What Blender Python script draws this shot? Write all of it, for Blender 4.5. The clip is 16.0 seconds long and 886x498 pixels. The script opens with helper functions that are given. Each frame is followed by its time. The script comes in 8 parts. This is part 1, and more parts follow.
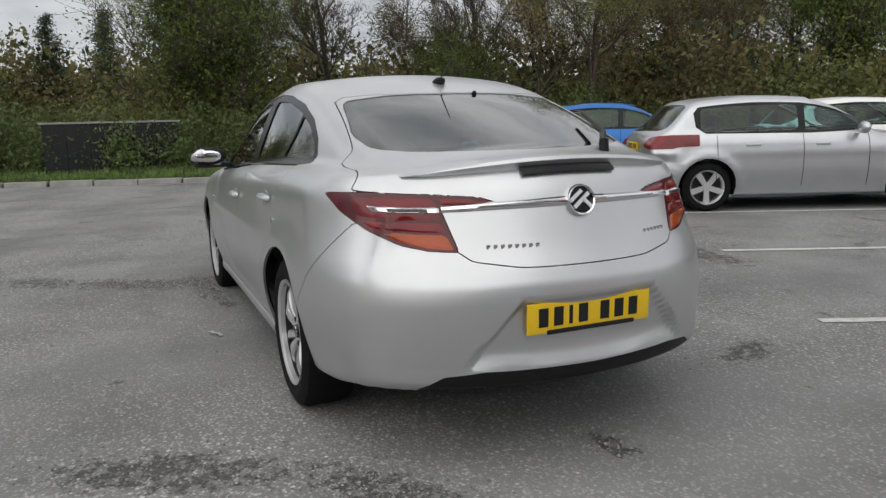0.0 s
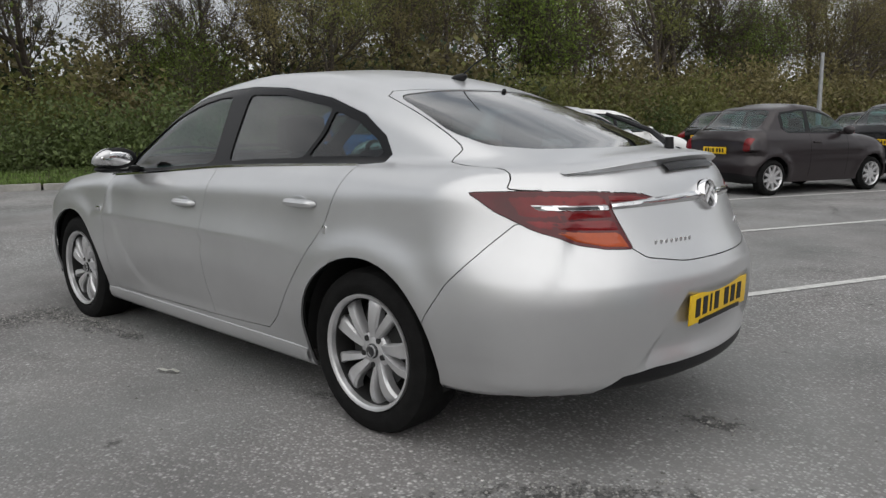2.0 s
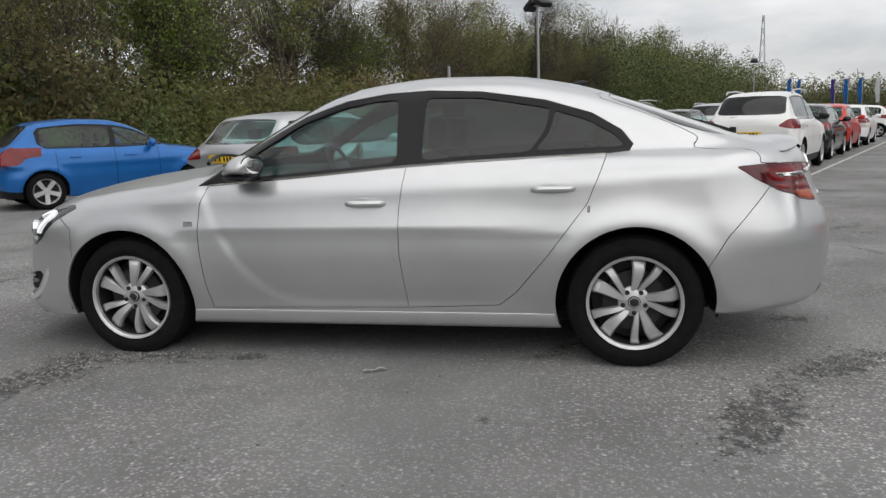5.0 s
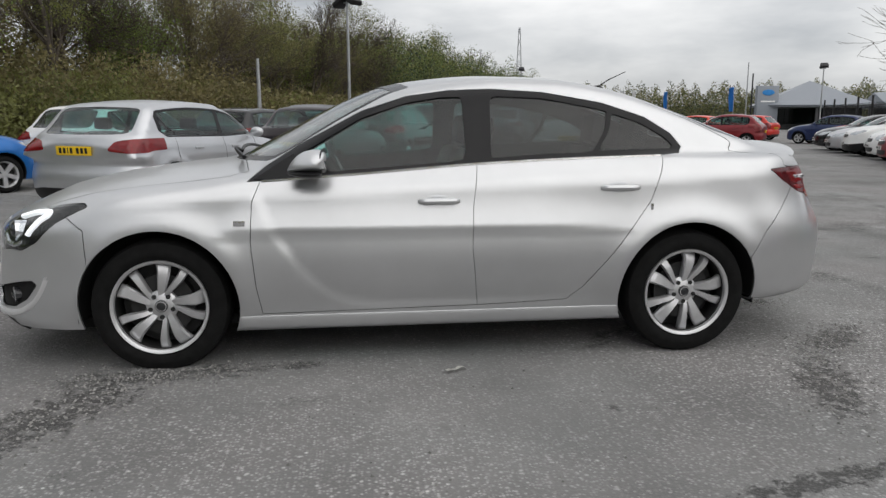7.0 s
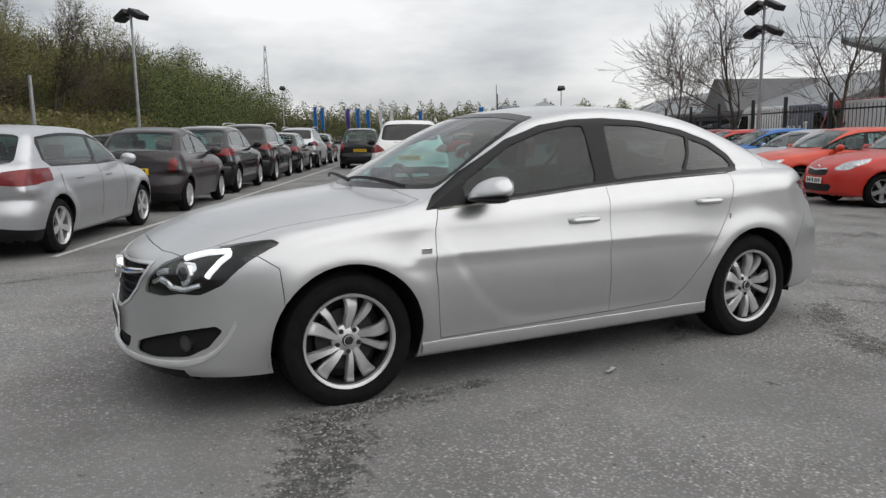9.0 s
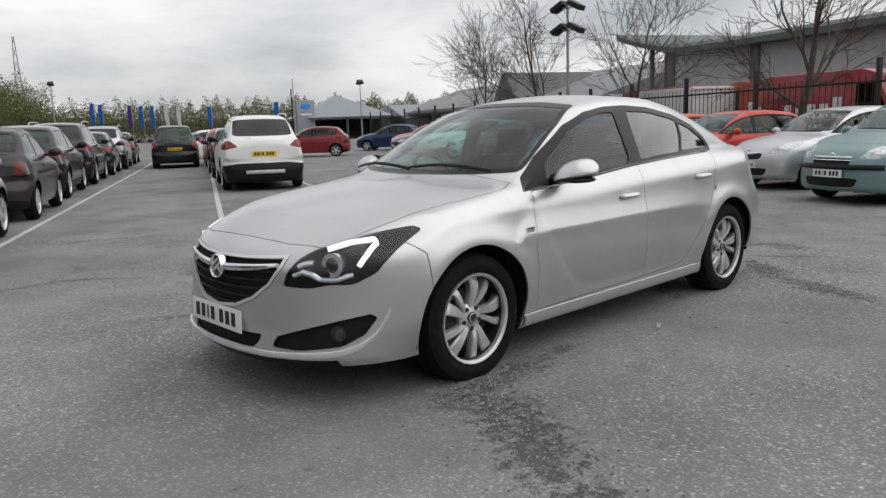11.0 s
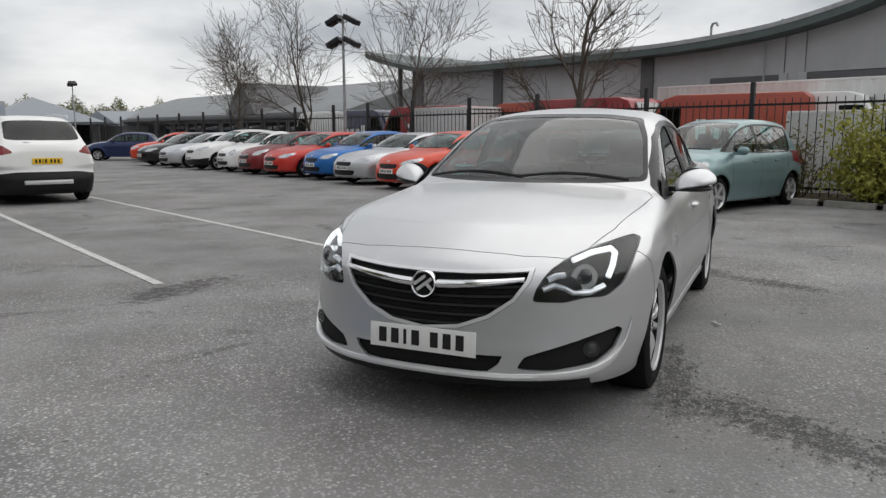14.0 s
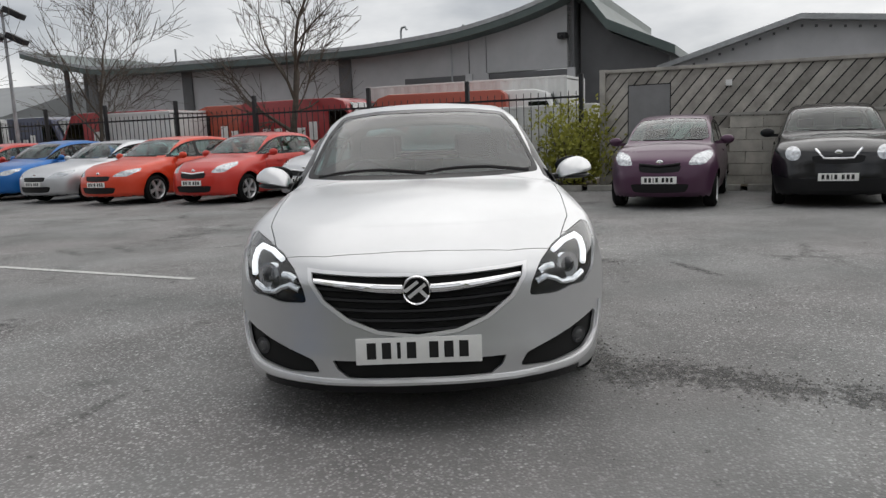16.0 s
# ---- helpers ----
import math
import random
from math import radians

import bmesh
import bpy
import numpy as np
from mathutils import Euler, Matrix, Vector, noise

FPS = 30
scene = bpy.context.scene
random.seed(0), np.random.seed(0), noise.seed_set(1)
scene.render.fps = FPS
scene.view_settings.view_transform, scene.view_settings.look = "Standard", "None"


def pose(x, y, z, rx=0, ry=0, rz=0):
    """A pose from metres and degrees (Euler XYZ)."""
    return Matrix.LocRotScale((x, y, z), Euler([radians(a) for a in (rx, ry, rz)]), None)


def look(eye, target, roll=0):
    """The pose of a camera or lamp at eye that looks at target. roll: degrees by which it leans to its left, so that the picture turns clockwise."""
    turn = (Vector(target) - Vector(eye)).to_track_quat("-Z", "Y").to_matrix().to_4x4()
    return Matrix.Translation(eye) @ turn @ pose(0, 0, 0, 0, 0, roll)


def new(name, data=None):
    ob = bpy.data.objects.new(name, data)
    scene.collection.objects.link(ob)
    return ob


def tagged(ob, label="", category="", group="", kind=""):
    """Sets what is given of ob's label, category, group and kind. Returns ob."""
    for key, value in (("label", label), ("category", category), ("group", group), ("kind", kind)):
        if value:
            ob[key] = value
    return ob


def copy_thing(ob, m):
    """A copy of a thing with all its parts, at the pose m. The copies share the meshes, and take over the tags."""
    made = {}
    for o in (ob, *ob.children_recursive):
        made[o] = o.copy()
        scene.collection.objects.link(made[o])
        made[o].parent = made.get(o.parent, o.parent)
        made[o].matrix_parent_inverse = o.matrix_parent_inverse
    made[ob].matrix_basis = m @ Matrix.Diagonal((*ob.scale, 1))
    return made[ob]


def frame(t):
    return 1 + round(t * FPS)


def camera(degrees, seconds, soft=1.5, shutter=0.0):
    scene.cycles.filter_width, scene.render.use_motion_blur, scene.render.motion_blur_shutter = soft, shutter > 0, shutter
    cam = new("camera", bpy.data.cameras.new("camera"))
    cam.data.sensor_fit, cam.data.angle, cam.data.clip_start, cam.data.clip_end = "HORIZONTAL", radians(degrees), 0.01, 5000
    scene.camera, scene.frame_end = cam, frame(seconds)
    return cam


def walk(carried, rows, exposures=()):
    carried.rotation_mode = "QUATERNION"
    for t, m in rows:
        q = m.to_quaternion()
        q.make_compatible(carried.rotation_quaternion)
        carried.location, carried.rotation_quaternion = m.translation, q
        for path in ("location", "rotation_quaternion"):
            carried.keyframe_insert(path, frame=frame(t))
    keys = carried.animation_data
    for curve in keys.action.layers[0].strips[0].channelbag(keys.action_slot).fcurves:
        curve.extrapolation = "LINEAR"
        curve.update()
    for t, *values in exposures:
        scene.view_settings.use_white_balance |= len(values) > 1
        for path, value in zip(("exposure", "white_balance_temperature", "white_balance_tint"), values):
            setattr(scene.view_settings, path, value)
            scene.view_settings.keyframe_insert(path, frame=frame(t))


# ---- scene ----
cam = camera(62.0, 16.0, 1.4)
PATH = [
    (0, (-4.579, 1.448, 1.237), (-2.765, 0.674, 0.906), -1.6),
    (0.5, (-4.286, 1.804, 1.205), (-2.58, 0.817, 0.862), -2.2),
    (1, (-4.033, 2.165, 1.237), (-2.435, 1.012, 0.896), -2.3),
    (1.5, (-3.846, 2.463, 1.254), (-2.364, 1.162, 0.927), -2.4),
    (2, (-3.515, 2.684, 1.227), (-2.172, 1.238, 0.898), -0.8),
    (2.5, (-3.182, 3.059, 1.244), (-1.984, 1.49, 0.924), 0.7),
    (3, (-2.792, 3.436, 1.249), (-1.766, 1.75, 0.926), -0.7),
    (3.5, (-2.358, 3.793, 1.268), (-1.477, 2.026, 0.946), 0.2),
    (4, (-1.938, 4.191, 1.252), (-1.246, 2.344, 0.918), 1.1),
    (4.2, (-1.785, 4.254, 1.25), (-1.155, 2.385, 0.919), 0.5),
    (6.3, (-0.129, 4.705, 1.32), (-0.161, 2.737, 0.964), -2.8),
    (6.5, (0.0, 4.694, 1.335), (-0.088, 2.728, 0.979), -2.2),
    (7, (0.4, 4.527, 1.286), (0.162, 2.573, 0.932), -0.2),
    (7.5, (0.914, 4.436, 1.315), (0.514, 2.514, 0.932), 1.4),
    (8, (1.45, 4.382, 1.336), (0.858, 2.512, 0.944), 0.0),
    (8.5, (1.957, 4.207, 1.369), (1.212, 2.394, 0.971), -1.6),
    (8.7, (2.178, 4.194, 1.356), (1.379, 2.391, 1.02), -1.4),
    (10.8, (3.854, 3.483, 1.358), (2.564, 1.997, 1.0), -1.5),
    (11, (3.968, 3.436, 1.362), (2.631, 1.988, 1.022), -2.0),
    (11.5, (4.197, 3.384, 1.377), (2.763, 2.029, 1.053), -2.1),
    (12, (4.361, 3.165, 1.347), (2.877, 1.859, 1.041), -0.3),
    (12.5, (4.575, 2.734, 1.349), (3.078, 1.445, 1.037), -0.7),
    (13, (4.914, 2.344, 1.379), (3.329, 1.165, 1.067), 0.2),
    (13.5, (5.037, 1.868, 1.346), (3.328, 0.879, 1.03), 0.4),
    (14, (5.197, 1.413, 1.358), (3.407, 0.579, 1.041), -0.1),
    (14.5, (5.231, 0.985, 1.347), (3.357, 0.364, 1.029), -0.0),
    (15, (5.258, 0.581, 1.356), (3.324, 0.194, 1.024), -0.9),
    (15.5, (5.315, 0.259, 1.369), (3.346, 0.121, 1.047), -2.0),
    (16, (5.285, 0.13, 1.345), (3.312, 0.109, 1.019), -2.1),
]
# the car park falls gently away from level, and the silver car stands square to it
TILT = pose(0, -0.028, 0.018, 0, -0.3, 0.3)
walk(cam, [(t, look(eye, target, roll)) for t, eye, target, roll in PATH])

# ---------- world and light: bright overcast ----------
scene.view_settings.exposure = 0.0
world = bpy.data.worlds.new("overcast_sky")
scene.world = world
world.use_nodes = True
wn, wl = world.node_tree.nodes, world.node_tree.links
wn.clear()
w_out = wn.new("ShaderNodeOutputWorld")
w_bg = wn.new("ShaderNodeBackground")
w_sky = wn.new("ShaderNodeTexSky")
w_sky.sky_type, w_sky.sun_disc = "NISHITA", False
w_sky.sun_elevation, w_sky.sun_rotation = radians(48), radians(200)
w_co = wn.new("ShaderNodeTexCoord")
w_map = wn.new("ShaderNodeMapping")
w_map.inputs["Scale"].default_value = (1.0, 1.0, 3.2)
w_map.inputs["Location"].default_value = (0.35, 0.1, 0.2)
w_n = wn.new("ShaderNodeTexNoise")
w_n.inputs["Scale"].default_value, w_n.inputs["Detail"].default_value = 2.1, 6.0
w_n.inputs["Roughness"].default_value = 0.52
w_ramp = wn.new("ShaderNodeValToRGB")
w_ramp.color_ramp.elements[0].position, w_ramp.color_ramp.elements[0].color = 0.34, (0.36, 0.385, 0.42, 1)
w_ramp.color_ramp.elements[1].position, w_ramp.color_ramp.elements[1].color = 0.62, (0.93, 0.93, 0.93, 1)
w_mul = wn.new("ShaderNodeMix")
w_mul.data_type, w_mul.blend_type = "RGBA", "MIX"
w_mul.inputs["Factor"].default_value = 0.94
w_sc = wn.new("ShaderNodeMix")
w_sc.data_type, w_sc.blend_type = "RGBA", "MULTIPLY"
w_sc.inputs["Factor"].default_value = 1.0
w_sc.inputs["B"].default_value = (0.1, 0.1, 0.1, 1)
wl.new(w_co.outputs["Generated"], w_map.inputs["Vector"])
wl.new(w_map.outputs["Vector"], w_n.inputs["Vector"])
wl.new(w_n.outputs["Fac"], w_ramp.inputs["Fac"])
wl.new(w_sky.outputs["Color"], w_sc.inputs["A"])
wl.new(w_sc.outputs["Result"], w_mul.inputs["A"])
wl.new(w_ramp.outputs["Color"], w_mul.inputs["B"])
wl.new(w_mul.outputs["Result"], w_bg.inputs["Color"])
w_bg.inputs["Strength"].default_value = 1.05
wl.new(w_bg.outputs["Background"], w_out.inputs["Surface"])
sun_data = bpy.data.lights.new("sun", "SUN")
sun_data.energy, sun_data.angle, sun_data.color = 1.6, radians(100), (1.0, 0.97, 0.93)
sun = new("sun", sun_data)
sun.matrix_world = look((-10, 12, 20), (0, 0, 0))

# ---------- materials ----------


def material(name, colour, rough=0.5, metal=0.0, coat=0.0, spread=0.0, scale=8.0, bump=0.0, bump_scale=60.0, colour2=None,
             detail=4.0, transmission=0.0, emit=0.0, ior=1.45, per_object=0.0, per_island=0.0, spec=0.5):
    """A principled material with two scales of variation: colour blotches and fine relief."""
    m = bpy.data.materials.new(name)
    m.use_nodes = True
    n, l = m.node_tree.nodes, m.node_tree.links
    p = n["Principled BSDF"]
    c = (*colour, 1)
    p.inputs["Base Color"].default_value = c
    p.inputs["Roughness"].default_value, p.inputs["Metallic"].default_value = rough, metal
    p.inputs["Coat Weight"].default_value, p.inputs["Coat Roughness"].default_value = coat, 0.04
    p.inputs["Transmission Weight"].default_value, p.inputs["IOR"].default_value = transmission, ior
    p.inputs["Specular IOR Level"].default_value = spec
    if emit:
        p.inputs["Emission Color"].default_value, p.inputs["Emission Strength"].default_value = c, emit
    co = n.new("ShaderNodeTexCoord")
    if spread or colour2:
        a = n.new("ShaderNodeTexNoise")
        a.inputs["Scale"].default_value, a.inputs["Detail"].default_value = scale, detail
        a.inputs["Roughness"].default_value = 0.6
        l.new(co.outputs["Object"], a.inputs["Vector"])
        r = n.new("ShaderNodeMapRange")
        r.inputs["From Min"].default_value, r.inputs["From Max"].default_value = 0.3, 0.7
        l.new(a.outputs["Fac"], r.inputs["Value"])
        x = n.new("ShaderNodeMix")
        x.data_type = "RGBA"
        x.inputs["A"].default_value = c if colour2 else (*(max(0, v * (1 - spread)) for v in colour), 1)
        x.inputs["B"].default_value = (*colour2, 1) if colour2 else (*(min(1, v * (1 + spread)) for v in colour), 1)
        l.new(r.outputs["Result"], x.inputs["Factor"])
        last = x.outputs["Result"]
        for amount, source in ((per_object, ("ShaderNodeObjectInfo", "Random")), (per_island, ("ShaderNodeNewGeometry", "Random Per Island"))):
            if amount:
                o = n.new(source[0])
                mr = n.new("ShaderNodeMapRange")
                mr.inputs["To Min"].default_value, mr.inputs["To Max"].default_value = 1 - amount, 1 + amount
                l.new(o.outputs[source[1]], mr.inputs["Value"])
                mm = n.new("ShaderNodeMix")
                mm.data_type, mm.blend_type = "RGBA", "MULTIPLY"
                mm.inputs["Factor"].default_value = 1.0
                l.new(last, mm.inputs["A"])
                l.new(mr.outputs["Result"], mm.inputs["B"])
                last = mm.outputs["Result"]
        l.new(last, p.inputs["Base Color"])
    if bump:
        b = n.new("ShaderNodeTexNoise")
        b.inputs["Scale"].default_value, b.inputs["Detail"].default_value = bump_scale, 5.0
        l.new(co.outputs["Object"], b.inputs["Vector"])
        k = n.new("ShaderNodeBump")
        k.inputs["Strength"].default_value, k.inputs["Distance"].default_value = bump, 0.01
        l.new(b.outputs["Fac"], k.inputs["Height"])
        l.new(k.outputs["Normal"], p.inputs["Normal"])
    return m


def car_paint(name, colour, metal=0.0, rough=0.38):
    return material(name, colour, rough, metal, 0.35, 0.04, 2.5, 0.02, 900.0)


SILVER = car_paint("silver_metallic_paint", (0.60, 0.605, 0.615), 0.78, 0.34)
WHITE_PAINT = car_paint("white_paint", (0.80, 0.80, 0.79))
PALE_SILVER = car_paint("pale_silver_paint", (0.56, 0.57, 0.59), 0.85)
BLACK_PAINT = car_paint("black_paint", (0.008, 0.008, 0.010), 0.0, 0.18)
BROWN_BLACK = car_paint("brown_black_paint", (0.028, 0.022, 0.024), 0.2, 0.3)
BLUE_PAINT = car_paint("blue_paint", (0.01, 0.13, 0.42), 0.3, 0.3)
RED_PAINT = car_paint("red_paint", (0.52, 0.03, 0.02), 0.1, 0.3)
ORANGE_RED = car_paint("orange_red_paint", (0.62, 0.055, 0.02), 0.1, 0.3)
DARK_RED = car_paint("dark_red_paint", (0.20, 0.015, 0.02), 0.2, 0.3)
TEAL_PAINT = car_paint("pale_teal_paint", (0.20, 0.30, 0.31), 0.4, 0.34)
PURPLE_PAINT = car_paint("purple_paint", (0.075, 0.030, 0.062), 0.35, 0.32)
DARK_BLUE = car_paint("dark_blue_paint", (0.015, 0.03, 0.10), 0.2, 0.3)
BLACK_TRIM = material("black_plastic_trim", (0.009, 0.009, 0.010), 0.42, spec=0.3, spread=0.2, scale=20, bump=0.04, bump_scale=400)
GLOSS_TRIM = material("gloss_black_pillar", (0.008, 0.008, 0.009), 0.25, spread=0.1, scale=10, spec=0.3)
LINER = material("dark_inner_shell", (0.006, 0.006, 0.006), 0.9, spread=0.2)
CABIN = material("charcoal_cabin_fabric", (0.030, 0.031, 0.033), 0.85, spread=0.25, scale=14, bump=0.2, bump_scale=500)
CHROME = material("chrome", (0.82, 0.82, 0.83), 0.10, 1.0, spread=0.03, scale=6)
ALLOY = material("silver_alloy", (0.60, 0.60, 0.61), 0.36, 0.6, spread=0.08, scale=12)
DARK_ALLOY = material("dark_alloy_inner", (0.03, 0.03, 0.03), 0.6, 0.3, spread=0.2)
RUBBER = material("tyre_rubber", (0.008, 0.008, 0.008), 0.85, spec=0.2, spread=0.35, scale=18, bump=0.25, bump_scale=140)
RED_LENS = material("red_lamp_lens", (0.17, 0.007, 0.009), 0.10, 0.0, 0.15, 0.3, 9.0)
AMBER_LENS = material("amber_lamp_lens", (0.36, 0.06, 0.013), 0.10, 0.0, 0.15, 0.25, 9.0)
DARK_LENS = material("smoked_red_lens", (0.085, 0.007, 0.010), 0.08, 0.0, 0.15, 0.2, 9.0)
CLEAR_LENS = material("clear_lamp_lens", (0.50, 0.52, 0.54), 0.10, 0.55, 0.6, 0.45, 22.0)
LAMP_BLACK = material("dark_lamp_housing", (0.03, 0.031, 0.034), 0.2, 0.3, 0.5, 0.2, 9.0)
SATIN = material("satin_silver_trim", (0.78, 0.78, 0.79), 0.34, 0.55, spread=0.04, scale=8)
REFLECTOR = material("lamp_reflector", (0.8, 0.81, 0.83), 0.12, 0.9, spread=0.05)
DAYLAMP = material("white_light_guide", (0.88, 0.9, 0.92), 0.25, spread=0.03, emit=0.9)
PLATE_WHITE = material("white_plate", (0.78, 0.78, 0.76), 0.35, spread=0.03, scale=30)
PLATE_YELLOW = material("yellow_plate", (0.80, 0.52, 0.02), 0.35, spread=0.03, scale=30)
PLATE_BLACK = material("plate_black_bar", (0.01, 0.01, 0.01), 0.5, spread=0.05)
PALE_INTERIOR = material("pale_cabin_trim", (0.22, 0.22, 0.22), 0.8, spread=0.15, scale=10)


def glass_material(name, tint, gloss=1.0, power_of=4.0):
    """Tinted car glass: a mirror coat over a see-through tint."""
    m = bpy.data.materials.new(name)
    m.use_nodes = True
    n, l = m.node_tree.nodes, m.node_tree.links
    n.clear()
    out = n.new("ShaderNodeOutputMaterial")
    t = n.new("ShaderNodeBsdfTransparent")
    t.inputs["Color"].default_value = (*tint, 1)
    g = n.new("ShaderNodeBsdfGlossy")
    g.inputs["Roughness"].default_value = 0.015
    g.inputs["Color"].default_value = (gloss, gloss, gloss, 1)
    f = n.new("ShaderNodeLayerWeight")
    f.inputs["Blend"].default_value = 0.5
    power = n.new("ShaderNodeMath")
    power.operation = "POWER"
    l.new(f.outputs["Facing"], power.inputs[0])
    power.inputs[1].default_value = power_of
    scaled = n.new("ShaderNodeMath")
    scaled.operation = "MULTIPLY_ADD"
    l.new(power.outputs["Value"], scaled.inputs[0])
    scaled.inputs[1].default_value, scaled.inputs[2].default_value = 0.92, 0.045
    x = n.new("ShaderNodeMixShader")
    l.new(scaled.outputs["Value"], x.inputs["Fac"])
    l.new(t.outputs["BSDF"], x.inputs[1])
    l.new(g.outputs["BSDF"], x.inputs[2])
    l.new(x.outputs["Shader"], out.inputs["Surface"])
    return m


GLASS = glass_material("green_tinted_glass", (0.46, 0.70, 0.67))
BLACK_GLASS = glass_material("black_privacy_glass", (0.03, 0.035, 0.035))
DARK_GLASS = glass_material("privacy_glass", (0.22, 0.27, 0.27), 1.0, 2.9)
LENS_GLASS = glass_material("lamp_cover_glass", (0.86, 0.88, 0.89))
SHOP_GLASS = glass_material("shop_glass", (0.10, 0.12, 0.13))

# ---------- helpers ----------


def part(name, bm, mat, parent, label="", flat=False):
    """Links a bmesh as one mesh object under a thing or a part."""
    me = bpy.data.meshes.new(name)
    bm.to_mesh(me)
    bm.free()
    for m in (mat if isinstance(mat, (list, tuple)) else [mat]):
        me.materials.append(m)
    if not flat:
        me.polygons.foreach_set("use_smooth", [True] * len(me.polygons))
        me.set_sharp_from_angle(angle=radians(38))
    ob = new(name, me)
    ob.parent = parent
    return tagged(ob, label)


def thing(name, label, category, group="", m=None):
    ob = new(name)
    ob.empty_display_size = 0.2
    if m is not None:
        ob.matrix_basis = m
    return tagged(ob, label, category, group)


def box(bm, lo, hi, bevel=0.0, m=None):
    """A box from corner to corner, its edges rounded."""
    c = [(a + b) / 2 for a, b in zip(lo, hi)]
    s = [b - a for a, b in zip(lo, hi)]
    vs = bmesh.ops.create_cube(bm, size=1.0, matrix=Matrix.LocRotScale(c, None, s))["verts"]
    if bevel:
        es = list({e for v in vs for e in v.link_edges})
        vs = list({v for f in bmesh.ops.bevel(bm, geom=es, offset=bevel, segments=2, affect="EDGES", profile=0.6)["faces"] for v in f.verts} | {v for v in vs if v.is_valid})
    if m is not None:
        bmesh.ops.transform(bm, matrix=m, verts=vs)
    return vs


def cyl(bm, a, b, r0, r1=None, n=10, cap=True):
    """A tapered round bar from a to b."""
    a, b = Vector(a), Vector(b)
    d = b - a
    m = Matrix.Translation((a + b) / 2) @ d.to_track_quat("Z", "Y").to_matrix().to_4x4()
    return bmesh.ops.create_cone(bm, cap_ends=cap, segments=n, radius1=r0, radius2=r0 if r1 is None else r1, depth=d.length, matrix=m)["verts"]


def lathe(bm, profile, n=40, closed=True):
    """Turns (radius, y) pairs about the y axis."""
    rings = []
    for r, y in profile:
        rings.append([bm.verts.new((r * math.cos(2 * math.pi * i / n), y, r * math.sin(2 * math.pi * i / n))) for i in range(n)])
    pairs = list(zip(rings, rings[1:])) + ([(rings[-1], rings[0])] if closed else [])
    for p, q in pairs:
        for i in range(n):
            bm.faces.new((p[i], p[(i + 1) % n], q[(i + 1) % n], q[i]))


def prism(bm, pts, lift, close=True):
    """Extrudes a closed outline of 3D points by the vector lift."""
    lift = Vector(lift)
    a = [bm.verts.new(p) for p in pts]
    b = [bm.verts.new(Vector(p) + lift) for p in pts]
    n = len(pts)
    for i in range(n):
        bm.faces.new((a[i], a[(i + 1) % n], b[(i + 1) % n], b[i]))
    if close:
        bm.faces.new(list(reversed(a)))
        bm.faces.new(b)


def tube(bm, pts, radii, n=6):
    """A tapering tube along points."""
    rings = []
    for i, p in enumerate(pts):
        p = Vector(p)
        d = Vector(pts[min(i + 1, len(pts) - 1)]) - Vector(pts[max(i - 1, 0)])
        q = d.to_track_quat("Z", "Y") if d.length > 1e-6 else Matrix().to_quaternion()
        rings.append([bm.verts.new(p + q @ Vector((radii[i] * math.cos(2 * math.pi * k / n), radii[i] * math.sin(2 * math.pi * k / n), 0))) for k in range(n)])
    for p, q in zip(rings, rings[1:]):
        for k in range(n):
            bm.faces.new((p[k], p[(k + 1) % n], q[(k + 1) % n], q[k]))
    bm.faces.new(list(reversed(rings[0])))
    bm.faces.new(rings[-1])


# ---------- the lie of the land ----------
LANE = 4.30  # direction of the painted lanes
AL = Vector((math.cos(LANE), math.sin(LANE), 0))
AC = Vector((-math.sin(LANE), math.cos(LANE), 0))


def ground_z(x, y):
    return 0.030 + 0.30 * math.tanh(0.0105 * x / 0.30)


def site(s, c, z=0.0):
    """A place by its distance along the lanes and across them; z above the ground."""
    p = AL * s + AC * c
    return Vector((p.x, p.y, ground_z(p.x, p.y) + z))

# ---------- car bodies ----------


def curve(knots):
    """A smooth curve through a few knots, without overshoot."""
    xs, ys = (np.array(v, float) for v in zip(*sorted(knots)))
    h = np.diff(xs)
    d = np.diff(ys) / h
    m = np.empty_like(ys)
    m[0], m[-1] = d[0], d[-1]
    for i in range(1, len(xs) - 1):
        m[i] = 0 if d[i - 1] * d[i] <= 0 else (h[i - 1] + h[i]) / (h[i - 1] / d[i] + h[i] / d[i - 1])

    def f(x):
        x = np.clip(x, xs[0], xs[-1])
        i = np.clip(np.searchsorted(xs, x) - 1, 0, len(h) - 1)
        t = (x - xs[i]) / h[i]
        return (ys[i] * (1 + 2 * t) * (1 - t) ** 2 + h[i] * m[i] * t * (1 - t) ** 2 + ys[i + 1] * t * t * (3 - 2 * t) + h[i] * m[i + 1] * t * t * (t - 1))
    return f


def smax(a, b, k):
    h = np.clip(0.5 + 0.5 * (a - b) / k, 0, 1)
    return b + (a - b) * h + k * h * (1 - h)


